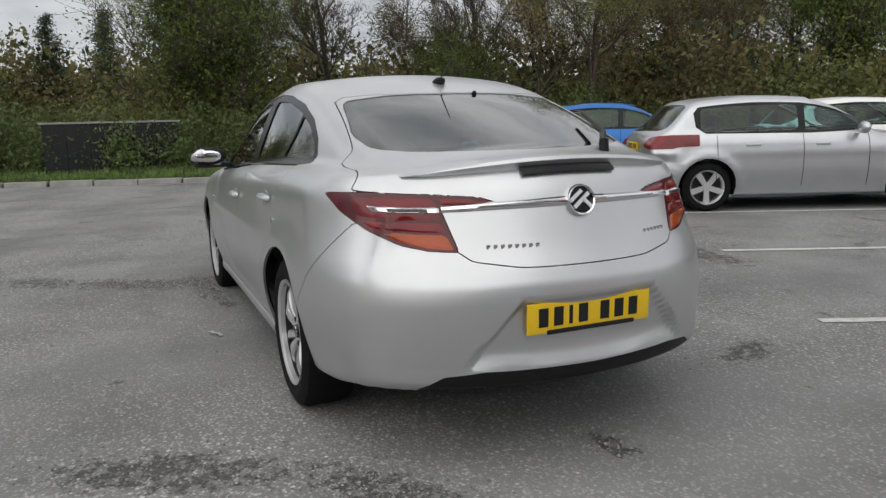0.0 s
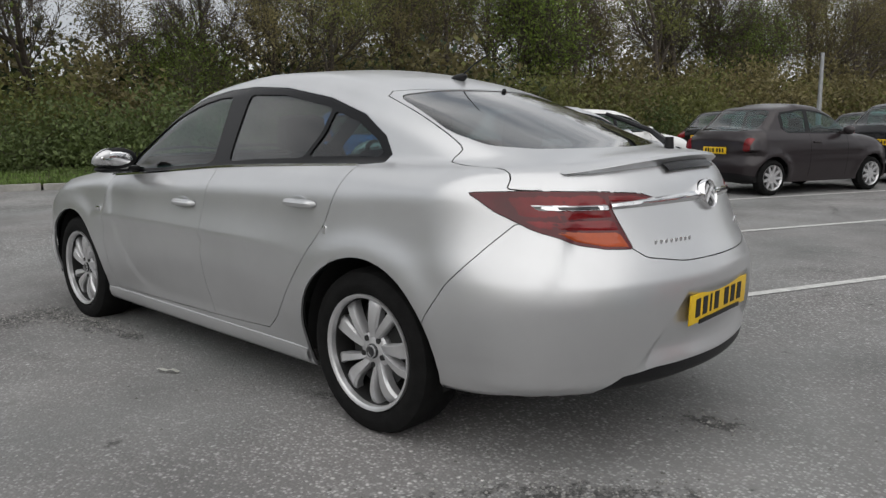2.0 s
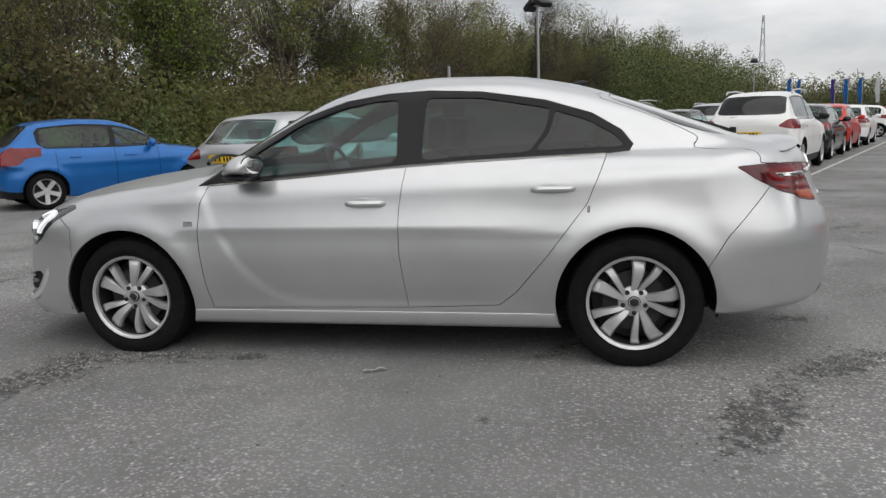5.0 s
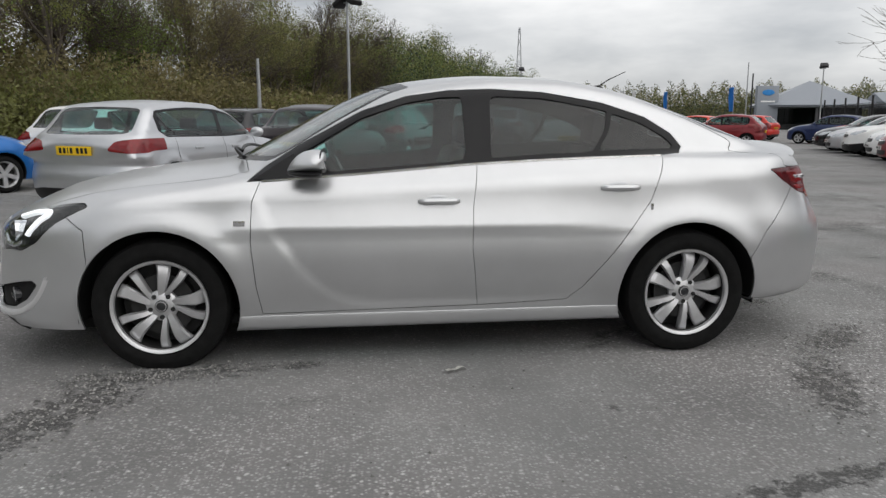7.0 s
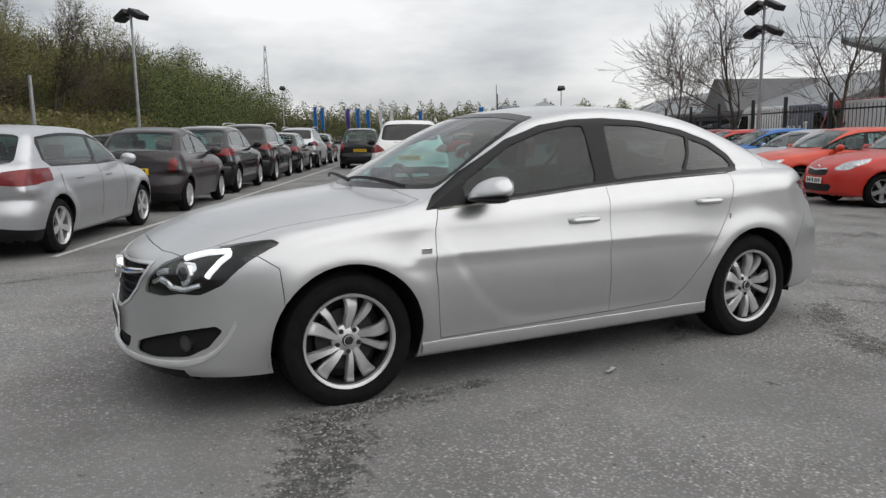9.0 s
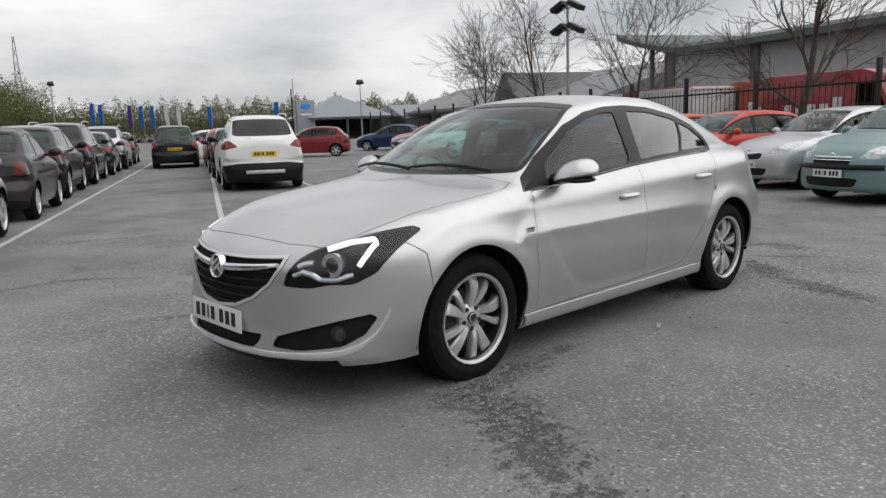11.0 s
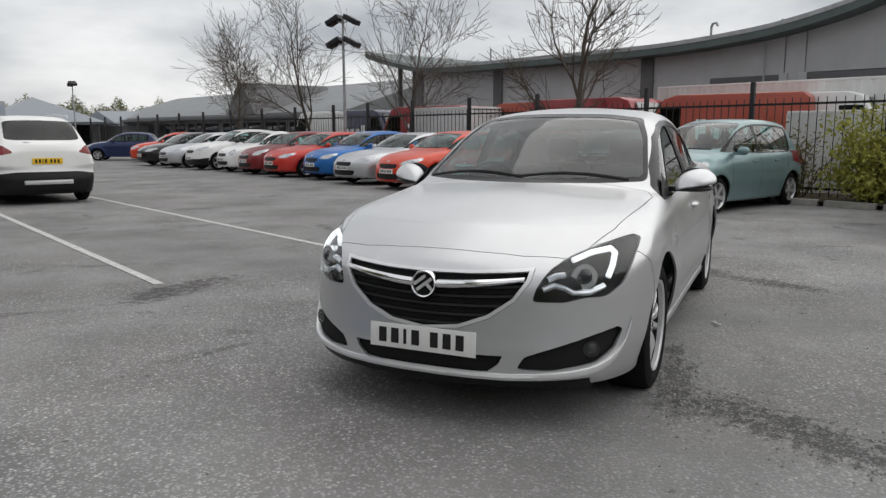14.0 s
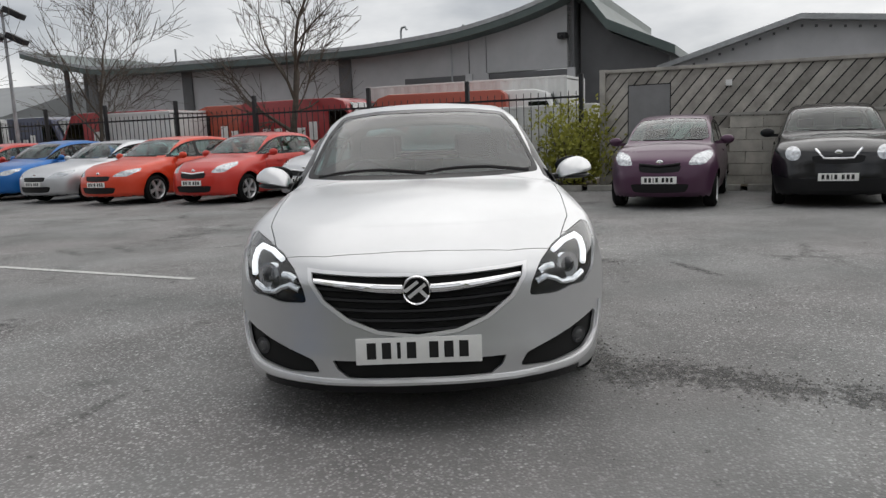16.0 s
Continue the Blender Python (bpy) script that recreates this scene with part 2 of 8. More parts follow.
def body_field(s):
    """The body as a solid: a lower hull, a cabin on it, arches; negative inside."""
    top, roof, nose, tail = curve(s["top"]), curve(s["roof"]), curve(s["nose"]), curve(s["tail"])
    crown = curve(s["crown"])
    side = curve(s["side"])
    crease = curve(s["crease"])
    half, hubs, ar = s["half"], s["hubs"], s["arch"]

    def f(x, y, z):
        y = np.abs(y)
        zk = crease(x)
        zz = -smax(-z, -zk, 0.035)
        w = half * side(zz) - s["shoulder"] * (z - zz)
        w = w * (1 - s["waist"] * np.maximum(0, np.abs(x) - 1.0) ** 2)
        for hx in hubs:
            r = np.hypot(x - hx, z - s["hubz"])
            w = w + s["flare"] * np.exp(-((r - ar - 0.02) / 0.075) ** 2) * np.clip((z - 0.22) / 0.15, 0, 1)
        if "scoop" in s:
            t = np.clip((x - 0.2) / 0.7, 0, 1.05)
            zc = 0.318 + 0.62 * t ** 3.0
            dz = (z - zc) / np.sqrt(1 + (2.66 * t ** 2) ** 2)
            e = np.clip(0.5 + dz / 0.07, 0, 1)
            w = w - s["scoop"] * e * e * (3 - 2 * e) * np.exp(-np.maximum(0, dz) / 0.20) * np.clip((x + 1.0) / 0.9, 0, 1) * np.clip((1.02 - x) / 0.1, 0, 1)
        low = np.clip((0.395 - z) / 0.06, 0, 1) * np.clip((-x - 1.74) / 0.12, 0, 1)
        if "strake" in s:
            w = w + s["strake"] * low
        hull = smax(y - w, z - (top(x) - crown(x) * y * y), s["k_top"])
        kf2, kf6 = s["plan_f"]
        hull = smax(hull, x - (nose(z) - kf2 * y ** 2 - kf6 * y ** 6), s["k_f"])
        kr2, kr6 = s["plan_r"]
        e = np.clip((z - 0.55) / 0.40, 0, 1)
        kr = kr2 * (s.get("tuck", 0.55) + (1 - s.get("tuck", 0.55)) * e * e * (3 - 2 * e))
        xt = tail(z)
        if "strake" in s:
            xt = xt - s["strake"] * low
        if "plate_recess" in s:
            lid = 0.640 - 1.1 * np.maximum(0, y - 0.27)
            e = np.clip((lid - z) / 0.05, 0, 1) * np.clip((z - 0.36) / 0.10, 0, 1)
            xt = xt + s["plate_recess"] * e * e * (3 - 2 * e)
        hull = smax(hull, (xt + kr * y ** 2 + kr6 * y ** 6) - x, s["k_r"])
        e = np.clip((-x - 1.50) / 0.25, 0, 1) + 0.35 * np.clip((-x - 1.75) / 0.6, 0, 1)
        hull = smax(hull, s["floor"] + s.get("rise", 0.0) * e - z, 0.03)
        bow = np.where(x > s["mid"], s["bow_f"], -s["bow_r"]) * y * y
        wc = s["cab"] - s["lean"] * (z - 1.0) - s["lean2"] * np.maximum(0, z - 1.0) ** 2 - s["cab_r"] * np.maximum(0, -x - 0.3) ** 2 - s["cab_f"] * np.maximum(0, x - 0.4) ** 2
        cabin = smax(z - (roof(x + bow) - s["roof_crown"] * y * y), y - wc, s["k_rail"])
        cabin = smax(cabin, 0.7 - z, 0.02)
        cabin = smax(cabin, np.maximum(x - s["cab_x"][1], s["cab_x"][0] - x), 0.05)
        return -smax(-hull, -cabin, s["k_join"])
    return f


def body_mesh(f, s, step):
    """Half of the skin (y >= 0) of the solid: a box grid shot outwards from the car's spine."""
    x0, x1 = s["spine"]
    ny, nz = max(6, int(0.95 / step)), max(8, int(1.4 / step))
    nx = int((x1 - x0) / step)
    zo = 0.66
    rim = [(i / ny, 1.0) for i in range(ny)] + [(1.0, 1 - 2 * i / nz) for i in range(nz)] + [(1 - i / 4, -1.0) for i in range(5)]
    org, dirs, ids = [], [], {}

    def ray(key, o, d):
        if key not in ids:
            ids[key] = len(org)
            org.append(o)
            dirs.append(d)
        return ids[key]
    quads = []
    ends = {0: (x0, -1), nx: (x1, 1)}
    grid = {}
    for i in range(nx + 1):
        x = x0 + (x1 - x0) * i / nx
        for j, (a, b) in enumerate(rim):
            grid[i, j] = ray((0, i, j), (x, 0, zo), (0, a * 0.9, b * 0.75))
    for i in range(nx):
        for j in range(len(rim) - 1):
            quads.append((grid[i, j], grid[i, j + 1], grid[i + 1, j + 1], grid[i + 1, j]))
    for i, (x, sign) in ends.items():
        m = max(4, int(0.6 / step))
        prev = {j: grid[i, j] for j in range(len(rim))}
        # fan the rim out towards the end face, ring by ring, then close it with a grid
        for r in range(1, m + 1):
            t = r / m
            cur = {j: ray((sign, "r", r, j), (x, 0, zo), (sign * t * 0.85, a * 0.9, b * 0.75)) for j, (a, b) in enumerate(rim)}
            for j in range(len(rim) - 1):
                q = (prev[j], prev[j + 1], cur[j + 1], cur[j])
                quads.append(q if sign > 0 else q[::-1])
            prev = cur
        last = prev
        face = {}
        for a in range(ny + 1):
            for b in range(nz + 1):
                if b == 0:
                    face[a, b] = last[a] if a < ny else last[ny]
                elif a == ny:
                    face[a, b] = last[ny + b] if b < nz else last[ny + nz]
                else:
                    face[a, b] = ray((sign, "f", a, b), (x, 0, zo), (sign * 0.85, a / ny * 0.9, (1 - 2 * b / nz) * 0.75))
        for a in range(ny):
            for b in range(nz):
                q = (face[a, b], face[a + 1, b], face[a + 1, b + 1], face[a, b + 1])
                quads.append(q if sign > 0 else q[::-1])
    o, d = np.array(org, float), np.array(dirs, float)
    d /= np.linalg.norm(d, axis=1)[:, None]
    lo, hi = np.zeros(len(o)), np.full(len(o), 3.0)
    for _ in range(34):
        mid = (lo + hi) / 2
        p = o + d * mid[:, None]
        inside = f(p[:, 0], p[:, 1], p[:, 2]) < 0
        lo, hi = np.where(inside, mid, lo), np.where(inside, hi, mid)
    p = o + d * hi[:, None]
    p[:, 1] = np.maximum(p[:, 1], 0)
    bm = bmesh.new()
    vs = [bm.verts.new(v) for v in p]
    for q in quads:
        u = []
        for k in q:
            if vs[k] not in u:
                u.append(vs[k])
        if len(u) > 2 and len({tuple(np.round(v.co, 5)) for v in u}) > 2:
            try:
                bm.faces.new([v for v in reversed(u)])
            except ValueError:
                pass
    bmesh.ops.remove_doubles(bm, verts=bm.verts, dist=1e-5)
    bmesh.ops.dissolve_degenerate(bm, edges=bm.edges, dist=1e-5)
    bm.normal_update()
    for q in bm.faces:
        c = q.calc_center_median()
        if q.normal.dot(c - Vector((min(x1, max(x0, c.x)), 0, zo))) < 0:
            q.normal_flip()
    return bm


def inside(poly, u, v):
    odd, n = False, len(poly)
    for i in range(n):
        (x0, y0), (x1, y1) = poly[i], poly[i - 1]
        if (y0 > v) != (y1 > v) and u < (x1 - x0) * (v - y0) / (y1 - y0) + x0:
            odd = not odd
    return odd


VIEWS = {"side": ((1, 0, 0), (0, 0, 1)), "end": ((0, 1, 0), (0, 0, 1)), "plan": ((1, 0, 0), (0, 1, 0))}


def cut(bm, layer, poly, view, test, number, reach):
    """Cuts the outline poly through the skin, as seen in a view, and numbers the faces within it."""
    a, b = (Vector(v) for v in VIEWS[view])
    us, vs = [p[0] for p in poly], [p[1] for p in poly]
    u0, u1, v0, v1 = min(us) - reach, max(us) + reach, min(vs) - reach, max(vs) + reach
    pool, pu, pv = [], [], []

    def take(faces):
        for f in faces:
            c = f.calc_center_median()
            u, v = c.dot(a), c.dot(b)
            if u0 < u < u1 and v0 < v < v1 and test(c, f.normal):
                pool.append(f)
                pu.append(u)
                pv.append(v)
    take(bm.faces)
    n = len(poly)
    normal = a.cross(b)
    for i in range(n):
        p, q = poly[i], poly[(i + 1) % n]
        w = (q[0] - p[0], q[1] - p[1])
        ll = w[0] ** 2 + w[1] ** 2
        if ll < 1e-10:
            continue
        u, v = np.array(pu) - p[0], np.array(pv) - p[1]
        t = np.clip((u * w[0] + v * w[1]) / ll, 0, 1)
        near = np.nonzero((u - t * w[0]) ** 2 + (v - t * w[1]) ** 2 < reach ** 2)[0]
        hit = [pool[k] for k in near if pool[k].is_valid]
        if not hit:
            continue
        geom = list({e for f in hit for e in f.verts} | {e for f in hit for e in f.edges}) + hit
        d = (a * w[0] + b * w[1]).normalized()
        r = bmesh.ops.bisect_plane(bm, geom=geom, dist=2e-5, plane_co=a * p[0] + b * p[1], plane_no=d.cross(normal))
        for k in reversed(near):
            del pool[k], pu[k], pv[k]
        take([g for g in r["geom"] if isinstance(g, bmesh.types.BMFace)])
    for f, u, v in zip(pool, pu, pv):
        if f.is_valid and inside(poly, u, v):
            f[layer] = number


def piece(bm, layer, numbers, f, gap=0.0015, lip=0.012, push=0.0, mirror="both"):
    """Takes the faces of some numbers out as a new skin with its edges drawn in by a gap and folded inwards.
    mirror: both (one mesh over the whole width), left or right."""
    out = bmesh.new()
    made, rim = {}, set()
    faces = [q for q in bm.faces if q[layer] in numbers]
    for q in faces:
        for v in q.verts:
            if v not in made:
                made[v] = out.verts.new(v.co)
        try:
            out.faces.new([made[v] for v in q.verts])
        except ValueError:
            pass
    co = np.array([v.co for v in out.verts]).reshape(-1, 3)
    if not len(co):
        return out, np.zeros((0, 3))
    h = 2e-3
    g = np.stack([f(*(co + h * e).T) - f(*(co - h * e).T) for e in np.eye(3)], 1)
    g[np.abs(co[:, 1]) < 1e-4, 1] = 0
    g /= np.linalg.norm(g, axis=1)[:, None] + 1e-9
    out.verts.index_update()
    edges = [e for e in out.edges if len(e.link_faces) == 1 and not all(abs(v.co.y) < 1e-4 for v in e.verts)]
    move = {}
    for e in edges:
        c = e.link_faces[0].calc_center_median()
        t = (e.verts[1].co - e.verts[0].co).normalized()
        w = c - e.verts[0].co
        w = (w - t * w.dot(t))
        if w.length > 1e-6:
            for v in e.verts:
                move[v] = move.get(v, Vector()) + w.normalized()
    for v, w in move.items():
        if w.length > 1e-6:
            w = w.normalized() * gap
            if abs(v.co.y) < 1e-4:
                w.y = 0
            v.co += w
    if push:
        for v in out.verts:
            v.co -= Vector(g[v.index]) * push
    normals = [tuple(n) for n in g]
    if lip:
        twin = {}
        for v in {v for e in edges for v in e.verts}:
            n = Vector(g[v.index])
            a, b = out.verts.new(v.co), out.verts.new(v.co - n * lip)
            twin[v] = (a, b)
            w = move.get(v, Vector((0, 0, 1)))
            normals += [tuple(-w.normalized())] * 2 if w.length > 1e-6 else [tuple(n)] * 2
        for e in edges:
            p, q = e.verts
            if e.link_faces[0].loops and any(l.vert == p and l.link_loop_next.vert == q for l in e.link_faces[0].loops):
                p, q = q, p
            out.faces.new((twin[p][0], twin[q][0], twin[q][1], twin[p][1]))
    if mirror != "left":
        old = list(out.verts)
        if mirror == "right":
            for v in old:
                v.co.y *= -1
            bmesh.ops.reverse_faces(out, faces=out.faces)
            normals = [(a, -b, c) for a, b, c in normals]
        else:
            out.verts.index_update()
            twin = {v: (v if abs(v.co.y) < 1e-4 else out.verts.new((v.co.x, -v.co.y, v.co.z))) for v in old}
            for i, v in enumerate(old):
                if twin[v] is not v:
                    normals.append((normals[i][0], -normals[i][1], normals[i][2]))
            for q in list(out.faces):
                try:
                    out.faces.new([twin[v] for v in reversed(q.verts)])
                except ValueError:
                    pass
    return out, normals


def skin(name, made, mat, parent, label=""):
    """Links a piece of skin with the solid's own normals, so that panels shade as one surface."""
    bm, normals = made
    me = bpy.data.meshes.new(name)
    bm.to_mesh(me)
    bm.free()
    me.materials.append(mat)
    me.polygons.foreach_set("use_smooth", [True] * len(me.polygons))
    if len(normals) == len(me.vertices) and len(normals):
        me.normals_split_custom_set_from_vertices([tuple(map(float, n)) for n in normals])
    ob = new(name, me)
    ob.parent = parent
    return tagged(ob, label)


def circle(x, z, r, n=40):
    return [(x + r * math.cos(2 * math.pi * i / n), z + r * math.sin(2 * math.pi * i / n)) for i in range(n)]


def rounded(pts, n=5, share=0.3):
    """An outline with its corners rounded off."""
    out = []
    k = len(pts)
    for i in range(k):
        a, b, c = (Vector((*pts[j % k], 0)) for j in (i - 1, i, i + 1))
        p, q = b.lerp(a, share), b.lerp(c, share)
        for j in range(n):
            t = j / (n - 1)
            v = p.lerp(b, t).lerp(b.lerp(q, t), t)
            out.append((v.x, v.y))
    return out


def march(f, base, axis, lo, hi):
    """Where the straight line from lo (inside) to hi (outside) along an axis leaves the solid."""
    for _ in range(3):
        v = np.linspace(lo, hi, 40)
        p = [np.full(40, b) for b in base]
        p[axis] = v
        k = max(1, int(np.argmax(f(*p) >= 0)))
        lo, hi = v[k - 1], v[k]
    return float((lo + hi) / 2)


def on_skin(f, y, z, x_from=3.0, x_to=0.0):
    """Where a line along the car at (y, z) meets the skin: the x."""
    return march(f, (0, y, z), 0, x_to, x_from)


def out_skin(f, x, z):
    """Where a line across the car at (x, z) meets the skin: the y."""
    return march(f, (x, 0, z), 1, 0.0, 1.5)


def wheel(parent, at, radius, width, rim, spokes, flip, mat=None, twin=True):
    """A wheel with its tyre and alloy; its outer face looks along +y, or -y if flipped."""
    w = new("wheel")
    w.parent = parent
    w.matrix_basis = pose(*at, 0, 0, 180 if flip else 0)
    bm = bmesh.new()
    h, r0 = width / 2, rim * 0.985
    lathe(bm, [(r0, -h * 0.8), (r0 + 0.02, -h), (radius - 0.05, -h * 1.02), (radius - 0.012, -h * 0.86), (radius, -h * 0.6), (radius, h * 0.6), (radius - 0.012, h * 0.86), (radius - 0.05, h * 1.02),
               (r0 + 0.035, h * 1.0), (r0 + 0.012, h * 0.93), (r0, h * 0.8)], 44)
    part("tyre", bm, RUBBER, w)
    bm = bmesh.new()
    lathe(bm, [(rim - 0.016, h * 0.70), (rim - 0.016, h * 0.88), (rim - 0.010, h * 0.94), (rim, h * 0.96), (rim + 0.002, h * 0.8), (rim - 0.004, h * 0.7)], 44)
    part("rim_lip", bm, mat or ALLOY, w)
    bm = bmesh.new()
    lathe(bm, [(rim - 0.012, -h * 0.8), (rim - 0.020, h * 0.70), (rim - 0.006, h * 0.70), (rim - 0.005, -h * 0.8)], 44)
    part("rim_barrel", bm, DARK_ALLOY, w)
    bm = bmesh.new()
    lathe(bm, [(0.001, -0.02), (rim - 0.03, -0.02), (rim - 0.03, -0.03), (0.001, -0.03)], 24)
    lathe(bm, [(0.001, h * 0.30), (0.155, h * 0.30), (0.155, -0.02), (0.001, -0.02)], 24)
    part("brake_disc", bm, DARK_ALLOY, w)
    R, face = rim - 0.014, h * 0.86
    for k in range(spokes):
        a0 = 2 * math.pi * k / spokes + math.pi / 2
        for side in ((0, 1) if twin else (0,)):
            bm = bmesh.new()
            rows = []
            for i in range(9):
                t = i / 8
                r = 0.055 + (R - 0.055) * t
                spread = (0.42 + 0.10 * t) * side + 0.12 * math.sin(math.pi * t * 0.8) * (1 if twin else 0)
                wide = 0.012 + 0.012 * t if side else (0.017 + 0.021 * t if twin else 0.026 + 0.03 * t)
                y = face - 0.028 * (1 - t) ** 2 - 0.03 * t ** 3
                c = Vector((math.cos(a0 + spread), 0, math.sin(a0 + spread)))
                n = Vector((-c.z, 0, c.x))
                rows.append([bm.verts.new(c * r + n * (q * wide) + Vector((0, y - d, 0))) for q, d in ((-1, 0.012), (-0.72, 0.0), (0.72, 0.004), (1, 0.014), (0.8, 0.05), (-0.8, 0.05))])
            for p, q in zip(rows, rows[1:]):
                for i in range(6):
                    bm.faces.new((p[i], p[(i + 1) % 6], q[(i + 1) % 6], q[i]))
            bm.faces.new(rows[0])
            bm.faces.new(list(reversed(rows[-1])))
            bmesh.ops.recalc_face_normals(bm, faces=bm.faces)
            part("spoke", bm, mat or ALLOY, w)
    bm = bmesh.new()
    lathe(bm, [(0.001, face - 0.028), (0.062, face - 0.03), (0.078, face - 0.042), (0.078, face - 0.09), (0.001, face - 0.09)], 28)
    part("wheel_centre", bm, mat or ALLOY, w)
    bm = bmesh.new()
    lathe(bm, [(0.001, face - 0.016), (0.024, face - 0.017), (0.031, face - 0.022), (0.031, face - 0.05), (0.001, face - 0.05)], 24)
    part("hub_cap", bm, LAMP_BLACK, w)
    bm = bmesh.new()
    lathe(bm, [(0.022, face - 0.014), (0.027, face - 0.0145), (0.027, face - 0.02), (0.022, face - 0.02)], 24)
    part("badge_ring", bm, CHROME, w)
    for k in range(5):
        a = 2 * math.pi * (k + 0.5) / 5 + math.pi / 2
        bm = bmesh.new()
        cyl(bm, (0.057 * math.cos(a), face - 0.06, 0.057 * math.sin(a)), (0.057 * math.cos(a), face - 0.025, 0.057 * math.sin(a)), 0.013, 0.012, 8)
        part("wheel_nut", bm, DARK_ALLOY, w)
    return w


def number_plate(parent, m, yellow, w=0.52, h=0.111, strip=False):
    """A number plate: its registration is shown as plain dark bars."""
    p = new("number_plate")
    p.parent = parent
    p.matrix_basis = m
    bm = bmesh.new()
    box(bm, (-w / 2, -h / 2, 0), (w / 2, h / 2, 0.006), 0.002)
    part("plate", bm, PLATE_YELLOW if yellow else PLATE_WHITE, p)
    for k, x in enumerate((-0.195, -0.133, -0.082, -0.030, 0.062, 0.124, 0.186)):
        bm = bmesh.new()
        half = 0.007 if k == 2 else 0.019
        box(bm, ((x - half) * w / 0.52, -0.032, 0.005), ((x + half) * w / 0.52, 0.036, 0.008))
        part("bar", bm, PLATE_BLACK, p, flat=True)
    if strip:
        bm = bmesh.new()
        box(bm, (-0.18, -h / 2 - 0.006, 0.004), (0.19, -h / 2 + 0.010, 0.011), 0.002)
        part("dealer_strip", bm, PLATE_BLACK, p, "black strip with illegible small print")
    return p

# ---------- ground, painted lines, kerbs ----------


def asphalt():
    m = bpy.data.materials.new("worn_asphalt")
    m.use_nodes = True
    n, l = m.node_tree.nodes, m.node_tree.links
    p = n["Principled BSDF"]
    co = n.new("ShaderNodeTexCoord")

    def noise(scale, detail=4.0, rough=0.55):
        t = n.new("ShaderNodeTexNoise")
        t.inputs["Scale"].default_value, t.inputs["Detail"].default_value, t.inputs["Roughness"].default_value = scale, detail, rough
        l.new(co.outputs["Object"], t.inputs["Vector"])
        return t.outputs["Fac"]

    def ramp(src, a, b, c0, c1):
        r = n.new("ShaderNodeMapRange")
        r.inputs["From Min"].default_value, r.inputs["From Max"].default_value = a, b
        r.inputs["To Min"].default_value, r.inputs["To Max"].default_value = c0, c1
        l.new(src, r.inputs["Value"])
        return r.outputs["Result"]

    def maths(op, a, b):
        q = n.new("ShaderNodeMath")
        q.operation = op
        for k, v in enumerate((a, b)):
            if isinstance(v, (int, float)):
                q.inputs[k].default_value = v
            else:
                l.new(v, q.inputs[k])
        return q.outputs["Value"]

    def stones(scale):
        v = n.new("ShaderNodeTexVoronoi")
        v.inputs["Scale"].default_value = scale
        l.new(co.outputs["Object"], v.inputs["Vector"])
        g = n.new("ShaderNodeSeparateColor")
        l.new(v.outputs["Color"], g.inputs["Color"])
        return v.outputs["Distance"], g.outputs["Red"]
    d1, c1 = stones(78.0)
    d2, c2 = stones(40.0)
    worn = ramp(noise(0.33, 5.0), 0.40, 0.60, 0.0, 1.0)          # where the surface has lost its binder
    # pale chips among dark binder
    chip = ramp(c1, 0.45, 1.0, 0.0, 1.0)
    chip = maths("MULTIPLY", chip, ramp(d1, 0.25, 0.62, 1.0, 0.15))
    big = maths("MULTIPLY", ramp(c2, 0.80, 0.95, 0.0, 1.0), ramp(d2, 0.15, 0.45, 1.0, 0.0))
    speck = maths("ADD", maths("MULTIPLY", chip, 0.30), maths("MULTIPLY", big, 0.34))
    speck = maths("MULTIPLY", speck, ramp(worn, 0.0, 1.0, 0.28, 1.0))
    base = maths("ADD", ramp(noise(0.9, 6.0), 0.3, 0.7, 0.135, 0.235), speck)
    # broken dark patches and cracks
    crack = n.new("ShaderNodeTexVoronoi")
    crack.feature = "DISTANCE_TO_EDGE"
    crack.inputs["Scale"].default_value = 0.42
    warp = n.new("ShaderNodeMix")
    warp.data_type, warp.blend_type = "RGBA", "ADD"
    warp.inputs["Factor"].default_value = 0.35
    wn_ = n.new("ShaderNodeTexNoise")
    wn_.inputs["Scale"].default_value, wn_.inputs["Detail"].default_value = 2.5, 6.0
    l.new(co.outputs["Object"], wn_.inputs["Vector"])
    l.new(co.outputs["Object"], warp.inputs["A"])
    l.new(wn_.outputs["Color"], warp.inputs["B"])
    l.new(warp.outputs["Result"], crack.inputs["Vector"])
    split = ramp(crack.outputs["Distance"], 0.0, 0.030, 1.0, 0.0)
    split = maths("MULTIPLY", split, ramp(noise(0.7, 3.0), 0.52, 0.62, 0.0, 1.0))
    split = maths("MULTIPLY", split, ramp(noise(30.0, 3.0), 0.38, 0.55, 0.0, 1.0))
    pits = maths("MULTIPLY", ramp(noise(2.3, 6.0, 0.7), 0.635, 0.68, 0.0, 1.0), ramp(noise(24.0, 3.0), 0.4, 0.6, 0.2, 1.0))
    # places where the surface has broken up: (x, y, half length, half width, turn)
    area = None
    for ax, ay, al, aw, at in ((1.28, 0.93, 0.62, 0.17, 8), (1.72, 1.45, 0.75, 0.26, 60), (2.15, 2.15, 0.5, 0.22, 50), (-2.35, 0.70, 0.55, 0.16, 39), (-1.85, 1.40, 0.6, 0.20, 62),
                               (-2.37, -0.17, 0.18, 0.09, 10), (-1.75, -1.49, 0.34, 0.13, -60), (0.75, 0.86, 0.24, 0.08, 0), (-1.2, 2.3, 0.5, 0.10, 15), (0.6, -3.2, 0.9, 0.3, 0)):
        mp = n.new("ShaderNodeMapping")
        mp.vector_type = "TEXTURE"
